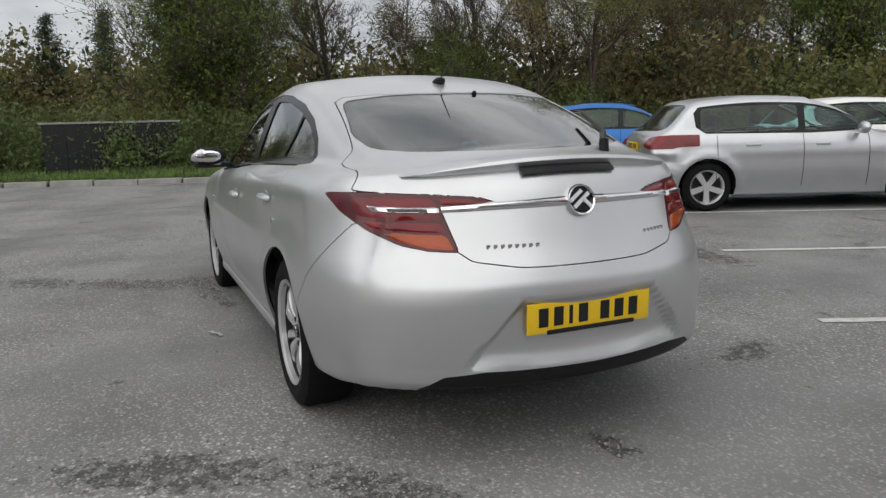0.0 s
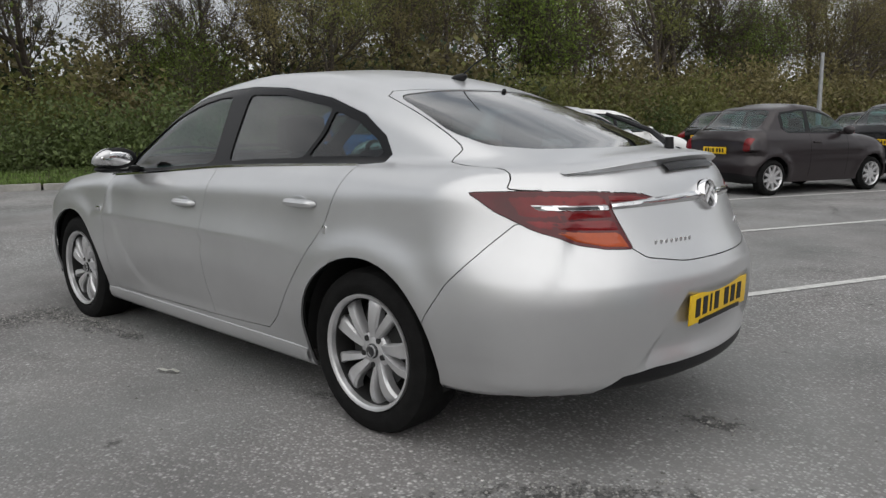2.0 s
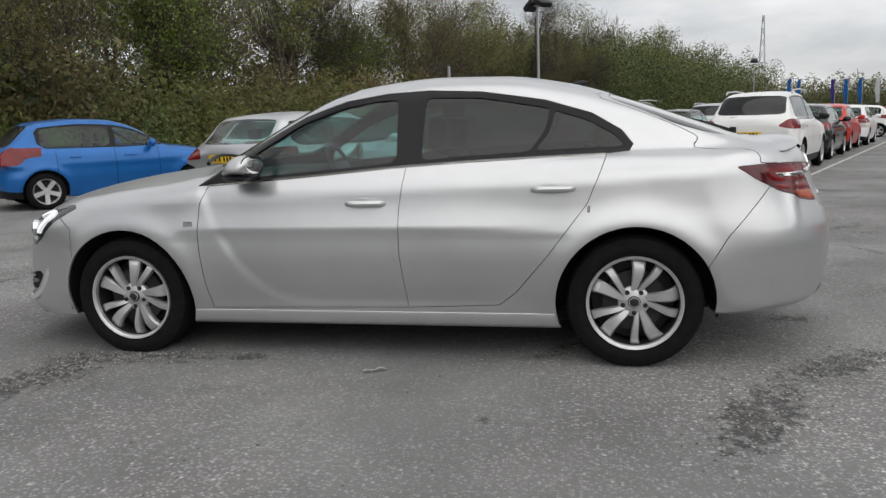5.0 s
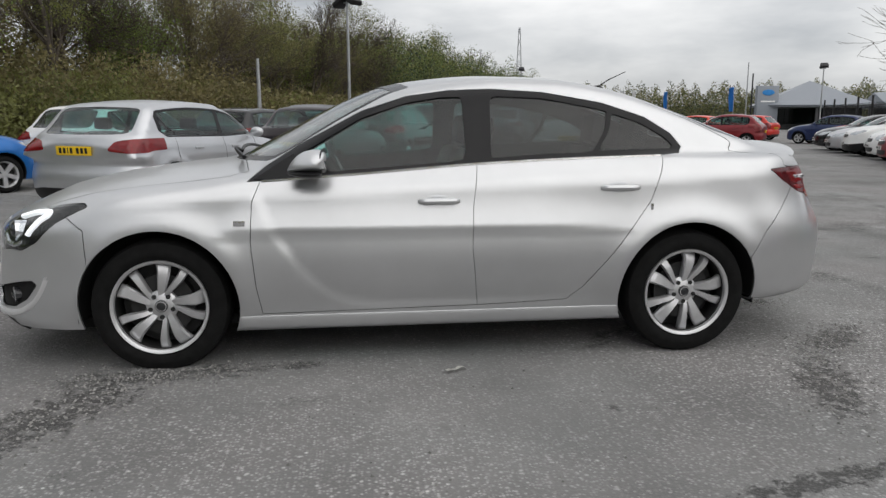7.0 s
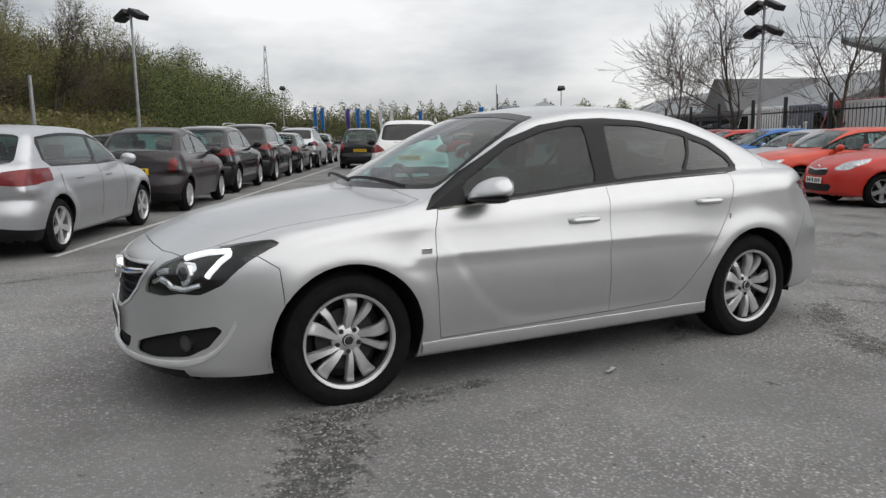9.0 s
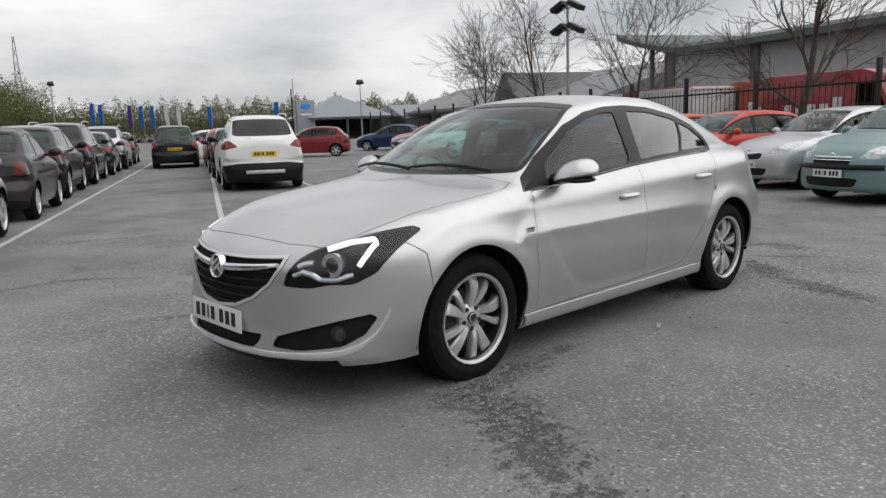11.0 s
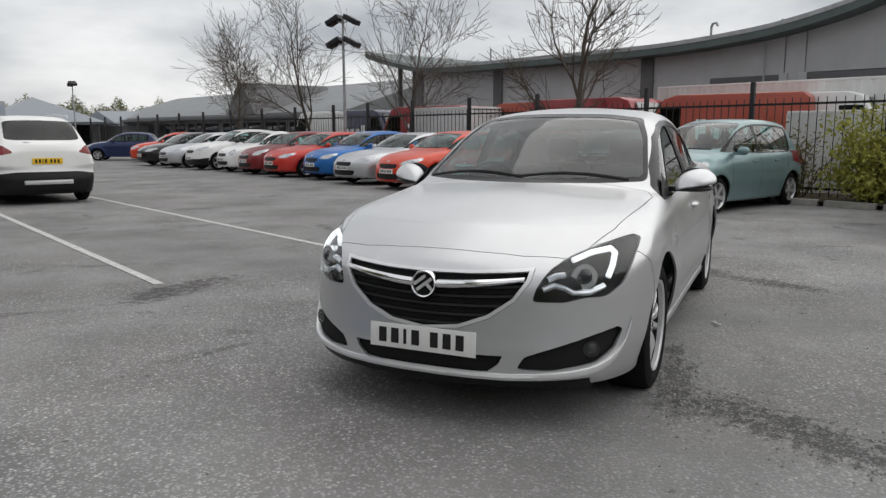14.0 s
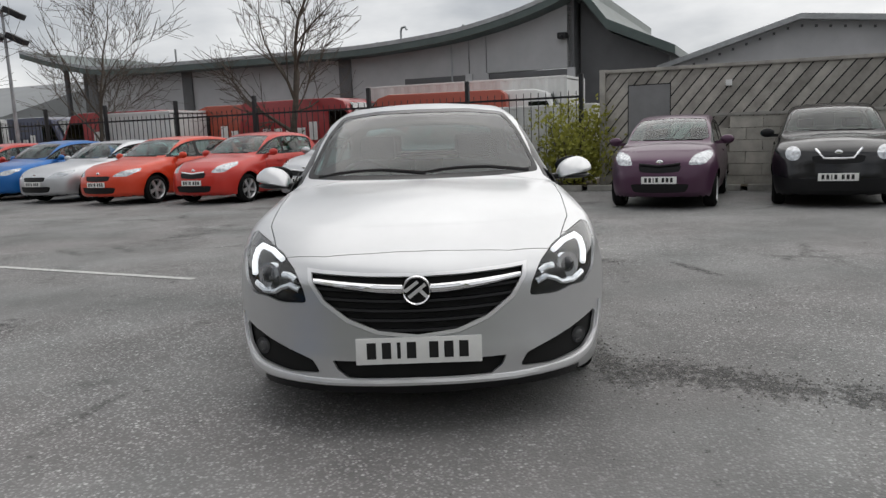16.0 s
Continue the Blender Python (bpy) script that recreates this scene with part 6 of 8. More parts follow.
    for q in bm.faces:
        if q[lay] in (0, 1, 2, 3, 4, 5, 6, 10, 14, 20, 21, 22, 23, 24, 25, 26):
            for v in q.verts:
                if v not in made:
                    made[v] = bm2.verts.new(v.co)
            bm2.faces.new([made[v] for v in q.verts])
    co = np.array([v.co for v in bm2.verts])
    h = 2e-3
    g = np.stack([f(*(co + h * e).T) - f(*(co - h * e).T) for e in np.eye(3)], 1)
    g /= np.linalg.norm(g, axis=1)[:, None] + 1e-9
    for v, n in zip(bm2.verts, g):
        v.co -= Vector(n) * 0.022
        v.co.y = max(v.co.y, 0)
    geo = bmesh.ops.duplicate(bm2, geom=list(bm2.verts) + list(bm2.faces))
    for v in [e for e in geo["geom"] if isinstance(e, bmesh.types.BMVert)]:
        v.co.y *= -1
    part("inner_shell", bm2, LINER, car)
    bm2 = bmesh.new()
    box(bm2, (-1.72, -0.70, 0.19), (1.9, 0.66, 0.24))
    part("floor_pan", bm2, LINER, car)
    for hx in HERO["hubs"]:
        for sy in (-1, 1):
            n = 24
            bm2 = bmesh.new()
            ring = [[bm2.verts.new((hx + 0.40 * math.cos(a), sy * y, 0.335 + 0.40 * math.sin(a))) for a in [math.pi * 1.12 * i / n - 0.19 for i in range(n + 1)]] for y in (0.62, 0.85)]
            for i in range(n):
                bm2.faces.new((ring[0][i], ring[0][i + 1], ring[1][i + 1], ring[1][i]))
            bm2.faces.new(ring[0])
            part("arch_liner", bm2, LINER, car)
    # ---- front end ----
    skin("grille_surround", P(22, gap=0, push=-0.004), SATIN, fb, "bright chrome grille frame")
    gr = skin("grille", P(23, gap=0, lip=0.03, push=0.03), BLACK_TRIM, car, "black grille with horizontal slats")
    for k in range(5):
        bm3 = bmesh.new()
        z0 = 0.668 - 0.040 * k
        rows = []
        lim = [0.43, 0.405, 0.365, 0.305, 0.21][k]
        for i in range(25):
            y = lim * (i / 12 - 1)
            x = on_skin(f, abs(y), z0) - 0.012
            z = z0 - 0.016 * (1 - (y / 0.45) ** 2)
            rows.append([bm3.verts.new((x + dx, y, z + dz)) for dx, dz in ((0.006, 0.004), (0.010, -0.006), (-0.012, -0.014), (-0.02, 0.008))])
        for p, q in zip(rows, rows[1:]):
            for i in range(4):
                bm3.faces.new((p[i], p[(i + 1) % 4], q[(i + 1) % 4], q[i]))
        bmesh.ops.recalc_face_normals(bm3, faces=bm3.faces)
        part("slat", bm3, BLACK_TRIM, gr)
    bm3 = bmesh.new()
    for sy in (-1, 1):
        rows = []
        for i in range(17):
            t = i / 16
            y = 0.06 + 0.377 * t
            z = 0.660 + 0.034 * t ** 1.5
            hh = 0.021 - 0.009 * t ** 2
            x = on_skin(f, y, z) + 0.004
            rows.append([bm3.verts.new((x + dx, sy * y, z + dz * hh)) for dx, dz in ((0.0, 1), (0.012, 0.55), (0.015, 0.0), (0.010, -0.6), (-0.004, -1), (-0.02, 0))])
        for p, q in zip(rows, rows[1:]):
            for i in range(6):
                bm3.faces.new((p[i], p[(i + 1) % 6], q[(i + 1) % 6], q[i]))
        bm3.faces.new(rows[-1])
    bmesh.ops.recalc_face_normals(bm3, faces=bm3.faces)
    part("grille_bar", bm3, CHROME, fb, "chrome bar across the grille")
    badge(car, pose(on_skin(f, 0, 0.658) + 0.012, 0, 0.658, 84, 0, 90), 0.062)
    skin("lower_intake", P(24, gap=0, lip=0.03, push=0.04), BLACK_TRIM, fb)
    for sd in ("left", "right"):
        fi = skin("fog_lamp_recess", P(25, mirror=sd, gap=0, lip=0.04, push=0.028), BLACK_TRIM, car, "black recess with a fog lamp")
        sy = 1 if sd == "left" else -1
        y = 0.70
        x = on_skin(f, y, 0.385) - 0.02
        bm3 = bmesh.new()
        d = Vector((0.86, 0.5 * sy, 0))
        cyl(bm3, Vector((x, sy * y, 0.385)) - d * 0.03, Vector((x, sy * y, 0.385)) + d * 0.006, 0.036, 0.038, 20)
        part("fog_lamp", bm3, LAMP_BLACK, fi, "round clear fog lamp")
        bm3 = bmesh.new()
        bmesh.ops.create_uvsphere(bm3, u_segments=16, v_segments=8, radius=0.03, matrix=Matrix.Translation(Vector((x, sy * y, 0.385)) - d * 0.012))
        part("fog_lens", bm3, LENS_GLASS, fi)
    # bright lower lip, sweeping up beside the fog lamps
    bm3 = bmesh.new()
    rows = []
    path = [(t * 0.40, 0.278 - 0.004 * t) for t in [i / 10 for i in range(11)]]
    bend = curve([(0.0, 0.274), (0.35, 0.280), (0.62, 0.292), (0.74, 0.318), (0.84, 0.372), (0.93, 0.440), (1.0, 0.488)])
    out = curve([(0.0, 0.40), (0.35, 0.56), (0.62, 0.70), (0.74, 0.765), (0.84, 0.805), (0.93, 0.824), (1.0, 0.832)])
    path += [(float(out(t)), float(bend(t))) for t in [i / 24 for i in range(1, 25)]]
    for y, z in path:
        x = on_skin(f, min(y, 0.86), z, 3.0, 1.2)
        th = 0.013 if y < 0.8 else 0.008
        rows.append((x, y, z, th))
    for sy in (-1, 1):
        rr = []
        for x, y, z, th in rows:
            rr.append([bm3.verts.new((x + dx, sy * (y + (0.006 if dx > 0 and y > 0.6 else 0)), z + dz)) for dx, dz in ((-0.006, th * 1.3), (0.010, th), (0.014, 0.0), (0.008, -th), (-0.01, -th * 1.3))])
        for p, q in zip(rr, rr[1:]):
            for i in range(4):
                bm3.faces.new((p[i], p[i + 1], q[i + 1], q[i]))
    bmesh.ops.recalc_face_normals(bm3, faces=bm3.faces)
    part("lower_lip", bm3, SATIN, fb, "bright lower lip trim")
    number_plate(car, pose(on_skin(f, 0.2, 0.413) + 0.016, 0, 0.413, 88, 0, 90), False)
    # headlights: dark housing, projector, light guide and clear cover
    for sd in ("left", "right"):
        sy = 1 if sd == "left" else -1
        hl = skin("headlight", P(20, mirror=sd, gap=0, lip=0.05, push=0.045), LAMP_BLACK, car, "dark projector headlight with white light guide")
        skin("headlight_cover", P(20, mirror=sd, gap=0.001, lip=0.0, push=0.001), LENS_GLASS, hl)

        def at(y, z, depth=0.03):
            return Vector((on_skin(f, y, z, 3.0, 1.0) - depth, sy * y, z))
        bm3 = bmesh.new()
        c = at(0.655, 0.70, 0.030)
        d = Vector((0.9, 0.42 * sy, 0.05)).normalized()
        cyl(bm3, c - d * 0.05, c + d * 0.012, 0.052, 0.056, 24)
        part("projector_ring", bm3, REFLECTOR, hl, "chrome projector ring")
        bm3 = bmesh.new()
        bmesh.ops.create_uvsphere(bm3, u_segments=20, v_segments=12, radius=0.040, matrix=Matrix.Translation(c - d * 0.008))
        part("projector_lens", bm3, LAMP_BLACK, hl)
        for name, mat, line, w in (("light_guide", DAYLAMP, [(0.600, 0.765), (0.66, 0.792), (0.725, 0.803), (0.748, 0.785), (0.752, 0.74), (0.742, 0.69)], 0.0135),
                                   ("lower_reflector", REFLECTOR, [(0.505, 0.650), (0.55, 0.668), (0.59, 0.655), (0.62, 0.635), (0.68, 0.632), (0.73, 0.655)], 0.014),
                                   ("side_reflector", REFLECTOR, [(0.52, 0.69), (0.55, 0.705), (0.585, 0.708)], 0.015)):
            bm3 = bmesh.new()
            pts = []
            for i in range(len(line) * 5 - 4):
                k, t = divmod(i, 5)
                p, q = line[k], line[min(k + 1, len(line) - 1)]
                pts.append(at(p[0] + (q[0] - p[0]) * t / 5, p[1] + (q[1] - p[1]) * t / 5, 0.022))
            tube(bm3, pts, [w] * len(pts), 8)
            part(name, bm3, mat, hl)
    # ---- rear end ----
    for sd in ("left", "right"):
        sy = 1 if sd == "left" else -1
        tl = skin("tail_light", P(21, mirror=sd, gap=0.001, lip=0.03, push=-0.002), DARK_LENS, car, "dark red wraparound tail light")

        def lens(name, pts, mat, out=0.003, par=tl, lab=""):
            """A lens facet laid along the lamp, from a small grid between two edges."""
            b3 = bmesh.new()
            n, m = 14, 5
            up, dn = pts
            vs = []
            for i in range(n + 1):
                t = i / n
                k = min(int(t * (len(up) - 1)), len(up) - 2)
                w = t * (len(up) - 1) - k
                a = [up[k][j] + (up[k + 1][j] - up[k][j]) * w for j in (0, 1)]
                k = min(int(t * (len(dn) - 1)), len(dn) - 2)
                w = t * (len(dn) - 1) - k
                b = [dn[k][j] + (dn[k + 1][j] - dn[k][j]) * w for j in (0, 1)]
                row = []
                for q in range(m + 1):
                    y, z = a[0] + (b[0] - a[0]) * q / m, a[1] + (b[1] - a[1]) * q / m
                    edge = 0.0 if q in (0, m) or i in (0, n) else out
                    row.append(b3.verts.new((on_skin(f, y, z, -3.0, -1.0) - 0.002 - edge, sy * y, z)))
                vs.append(row)
            for i in range(n):
                for q in range(m):
                    b3.faces.new((vs[i][q], vs[i + 1][q], vs[i + 1][q + 1], vs[i][q + 1]))
            bmesh.ops.recalc_face_normals(b3, faces=b3.faces)
            if sum(q.normal.x for q in b3.faces) > 0:
                bmesh.ops.reverse_faces(b3, faces=b3.faces)
            return part(name, b3, mat, par, lab)
        lens("red_lens", ([(0.755, 0.986), (0.62, 0.986), (0.50, 0.979)], [(0.735, 0.906), (0.62, 0.902), (0.492, 0.902)]), RED_LENS)
        lens("upper_lens", ([(0.488, 0.978), (0.40, 0.974), (0.335, 0.962)], [(0.488, 0.955), (0.40, 0.958), (0.335, 0.957)]), RED_LENS, par=tg)
        lens("brake_lens", ([(0.732, 0.901), (0.62, 0.897), (0.491, 0.897)], [(0.700, 0.872), (0.59, 0.864), (0.482, 0.860)]), RED_LENS)
        lens("indicator_lens", ([(0.690, 0.866), (0.59, 0.860), (0.485, 0.856)], [(0.62, 0.828), (0.55, 0.809), (0.468, 0.803)]), AMBER_LENS)
        lens("reversing_lamp_frame", ([(0.705, 0.952), (0.6, 0.951), (0.492, 0.949)], [(0.690, 0.931), (0.6, 0.928), (0.495, 0.926)]), CHROME, 0.010)
        lens("reversing_lamp", ([(0.655, 0.946), (0.6, 0.946), (0.53, 0.945)], [(0.650, 0.934), (0.6, 0.933), (0.53, 0.931)]), LAMP_BLACK, 0.004).location.x = -0.009
    bm3 = bmesh.new()
    rows = []
    for i in range(41):
        y = 0.49 * (i / 20 - 1)
        z = 0.940 + 0.012 * (1 - (y / 0.49) ** 2)
        hh = 0.014 + 0.006 * (1 - abs(y) / 0.49)
        x = on_skin(f, abs(y), z, -3.0, -1.0)
        rows.append([bm3.verts.new((x + dx, y, z + dz * hh)) for dx, dz in ((0.004, 1), (-0.007, 0.7), (-0.011, 0), (-0.007, -0.7), (0.004, -1))])
    for p, q in zip(rows, rows[1:]):
        for i in range(4):
            bm3.faces.new((p[i], p[i + 1], q[i + 1], q[i]))
    bmesh.ops.recalc_face_normals(bm3, faces=bm3.faces)
    if sum(q.normal.x for q in bm3.faces) > 0:
        bmesh.ops.reverse_faces(bm3, faces=bm3.faces)
    part("tailgate_bar", bm3, CHROME, tg, "chrome bar across the tailgate")
    badge(car, pose(on_skin(f, 0, 0.95, -3.0, -1.0) - 0.010, 0, 0.955, 78, 0, -90), 0.058)
    # spoiler lip
    bm3 = bmesh.new()
    rows = []
    for i in range(41):
        t = i / 20 - 1
        y = 0.585 * t
        e = 1 - abs(t) ** 3
        xe = -2.275 + 0.40 * y * y + 0.05 * abs(t) ** 6
        zt = 1.105 - 0.14 * y * y
        rows.append([bm3.verts.new(v) for v in ((xe + 0.22, y, zt + 0.008 - 0.012 * (1 - e)), (xe + 0.08, y, zt + 0.016), (xe + 0.005, y, zt + 0.010 * e - 0.004), (xe - 0.004, y, zt - 0.006), (xe + 0.012, y, zt - 0.024 * e - 0.008), (xe + 0.10, y, zt - 0.07))])
    for p, q in zip(rows, rows[1:]):
        for i in range(5):
            bm3.faces.new((p[i], p[i + 1], q[i + 1], q[i]))
    bmesh.ops.recalc_face_normals(bm3, faces=bm3.faces)
    part("spoiler", bm3, SILVER, tg, "body-coloured boot spoiler")
    bm3 = bmesh.new()
    rows = []
    for i in range(13):
        y = 0.195 * (i / 6 - 1)
        x = -2.263 + 0.40 * y * y
        rows.append([bm3.verts.new((x + dx, y, 1.072 - 0.14 * y * y + dz)) for dx, dz in ((-0.004, 0.013), (-0.034, 0.002 - 0.012), (-0.036, -0.016), (-0.02, -0.022))])
    for p, q in zip(rows, rows[1:]):
        for i in range(3):
            bm3.faces.new((p[i], p[i + 1], q[i + 1], q[i]))
    bmesh.ops.recalc_face_normals(bm3, faces=bm3.faces)
    part("high_brake_light", bm3, GLOSS_TRIM, tg, "smoked high brake light")
    skin("front_valance", P(27, gap=0, push=0.004), BLACK_TRIM, fb, "underside of the bumper, black for the shadow below the lip")
    skin("rear_valance", P(26, gap=0, push=0.004), BLACK_TRIM, rb, "black lower valance")
    number_plate(car, pose(on_skin(f, 0.2, 0.56, -3.0, -1.0) - 0.012, 0, 0.558, 92, 0, -90), True, strip=True)
    for y0, y1, z in ((0.36, 0.19, 0.812), (-0.29, -0.40, 0.822)):
        letters = 8 if y0 > 0 else 6
        for k in range(letters):
            y = y0 + (y1 - y0) * k / (letters - 1)
            bm3 = bmesh.new()
            x = on_skin(f, abs(y), z, -3.0, -1.0)
            box(bm3, (x - 0.003, y - 0.008, z - 0.008), (x + 0.003, y + 0.008, z + 0.008), 0.002)
            part("badge_bar", bm3, CHROME, tg)
    # ---- sides ----
    for sd in ("left", "right"):
        sy = 1 if sd == "left" else -1
        for dr, hx, hz in ((doors[sd][0], -0.02, 0.847), (doors[sd][1], -0.974, 0.905)):
            y = out_skin(f, hx, hz)
            bm3 = bmesh.new()
            rows = []
            for i in range(15):
                t = i / 7 - 1
                e = max(0.0, 1 - t ** 6)
                rows.append([bm3.verts.new((hx + 0.108 * t, sy * (y + 0.004 + o * e), hz + dz * (0.5 + 0.5 * e))) for o, dz in ((0.0, 0.017), (0.026, 0.015), (0.034, 0.003), (0.030, -0.010), (0.008, -0.016))])
            for p, q in zip(rows, rows[1:]):
                for i in range(4):
                    bm3.faces.new((p[i], p[i + 1], q[i + 1], q[i]))
            bmesh.ops.recalc_face_normals(bm3, faces=bm3.faces)
            part("handle_grip", bm3, SILVER, dr)
            bm3 = bmesh.new()
            bmesh.ops.create_uvsphere(bm3, u_segments=20, v_segments=10, radius=1, matrix=Matrix.LocRotScale((hx + 0.01, sy * (y - 0.0005), hz - 0.003), None, (0.062, 0.004, 0.036)))
            part("handle_cup", bm3, PALE_SILVER, dr)
        # bright strip under the glass
        bm3 = bmesh.new()
        rows = []
        for i in range(40):
            x = 0.86 - 2.09 * i / 39
            z = float(curve([(0.93, 0.945), (0.3, 0.988), (-0.24, 1.029), (-0.7, 1.05), (-1.25, 1.066)])(x))
            y = out_skin(f, x, z)
            rows.append([bm3.verts.new((x, sy * (y + o), z + dz)) for o, dz in ((-0.004, 0.008), (0.004, 0.006), (0.005, -0.004), (-0.003, -0.007))])
        for p, q in zip(rows, rows[1:]):
            for i in range(3):
                bm3.faces.new((p[i], p[i + 1], q[i + 1], q[i]))
        bmesh.ops.recalc_face_normals(bm3, faces=bm3.faces)
        part("waist_strip", bm3, CHROME, car, "chrome waistline strip")
        # sill
        bm3 = bmesh.new()
        rows = []
        for i in range(30):
            x = 0.98 - 1.96 * i / 29
            y = out_skin(f, x, 0.27)
            rows.append([bm3.verts.new((x, sy * (y + o), z)) for o, z in ((-0.01, 0.283), (0.004, 0.272), (0.007, 0.25), (-0.004, 0.215), (-0.05, 0.20))])
        for p, q in zip(rows, rows[1:]):
            for i in range(4):
                bm3.faces.new((p[i], p[i + 1], q[i + 1], q[i]))
        bmesh.ops.recalc_face_normals(bm3, faces=bm3.faces)
        part("sill", bm3, SILVER, car)
        # wing badge
        y = out_skin(f, 0.965, 0.74)
        bm3 = bmesh.new()
        for z0, hh, ll in ((0.752, 0.014, 0.028), (0.716, 0.005, 0.022)):
            box(bm3, (0.965 - ll, sy * y - 0.004, z0 - hh), (0.965 + ll, sy * y + 0.004, z0 + hh), 0.002)
        part("wing_badge", bm3, CHROME, car)
        door_mirror(car, f, sy)
        for hx in HERO["hubs"]:
            wheel(car, (hx, sy * 0.762, 0.335), 0.335, 0.235, 0.236, 5, sy < 0)
    # fuel flap mark, antenna, washer jet, wipers
    bm3 = bmesh.new()
    y = out_skin(f, -1.146, 0.805)
    box(bm3, (-1.153, y - 0.004, 0.785), (-1.139, y + 0.004, 0.825), 0.002)
    part("reflective_mark", bm3, CHROME, car)
    bm3 = bmesh.new()
    bmesh.ops.create_uvsphere(bm3, u_segments=14, v_segments=8, radius=1, matrix=Matrix.LocRotScale((-1.10, 0.0, 1.437), Euler((0, radians(14), 0)), (0.055, 0.03, 0.022)))
    tube(bm3, [(-1.12, 0, 1.45), (-1.20, 0, 1.50), (-1.30, 0, 1.545)], [0.004, 0.0035, 0.0025], 6)
    part("aerial", bm3, BLACK_TRIM, car)
    bm3 = bmesh.new()
    bmesh.ops.create_uvsphere(bm3, u_segments=10, v_segments=6, radius=0.012, matrix=Matrix.Translation((-1.30, -0.10, 1.375)))
    part("washer_jet", bm3, BLACK_TRIM, tg)
    for y0, y1 in ((0.62, -0.02), (0.02, -0.60)):
        bm3 = bmesh.new()
        pts = [(1.055 - 0.24 * (y0 + (y1 - y0) * t) ** 2 + 0.015 * math.sin(3 * t), y0 + (y1 - y0) * t, 1.066 + 0.028 * math.sin(math.pi * t)) for t in [i / 10 for i in range(11)]]
        pts = [(x, y, max(z, 1.05) - 0.02 * y * y) for x, y, z in pts]
        tube(bm3, pts, [0.012 - 0.004 * i / 10 for i in range(11)], 6)
        part("wiper", bm3, BLACK_TRIM, car)
    bm3 = bmesh.new()
    tube(bm3, [(-2.02, -0.33, 1.135), (-1.9, -0.42, 1.185), (-1.62, -0.50, 1.265)], [0.016, 0.012, 0.009], 6)
    cyl(bm3, (-2.03, -0.33, 1.105), (-2.03, -0.33, 1.16), 0.022, 0.018, 10)
    part("rear_wiper", bm3, BLACK_TRIM, tg, "black rear wiper")
    cabin(car)
    return car


def badge(parent, m, r):
    """A round chrome roundel with a plain raised shape in it."""
    b = new("badge")
    b.parent = parent
    b.matrix_basis = m
    bm = bmesh.new()
    rows = [(r * 0.80, 0.0), (r * 0.84, 0.010), (r * 0.93, 0.014), (r, 0.006), (r, -0.02)]
    rings = [[bm.verts.new((q * math.cos(2 * math.pi * i / 32), q * math.sin(2 * math.pi * i / 32), z)) for i in range(32)] for q, z in rows]
    for p, q in zip(rings, rings[1:]):
        for i in range(32):
            bm.faces.new((p[i], q[i], q[(i + 1) % 32], p[(i + 1) % 32]))
    bmesh.ops.recalc_face_normals(bm, faces=bm.faces)
    part("ring", bm, CHROME, b)
    bm = bmesh.new()
    bmesh.ops.create_cone(bm, cap_ends=True, segments=32, radius1=r * 0.82, radius2=r * 0.82, depth=0.01, matrix=Matrix.Translation((0, 0, -0.004)))
    part("disc", bm, GLOSS_TRIM, b)
    bm = bmesh.new()
    for k, (a, c) in enumerate((((-0.75, -0.1), (0.05, 0.62)), ((-0.5, -0.5), (0.55, 0.45)), ((0.15, 0.0), (0.72, -0.4)))):
        d = Vector((c[0] - a[0], c[1] - a[1], 0)).normalized()
        n = Vector((-d.y, d.x, 0)) * 0.17
        A, C = Vector((*a, 0)), Vector((*c, 0))
        prism(bm, [(v * r) for v in (A - n * 0.4, C - n, C + n * 0.3, A + n)], (0, 0, 0.008))
    bmesh.ops.recalc_face_normals(bm, faces=bm.faces)
    part("emblem", bm, SATIN, b)
    return b


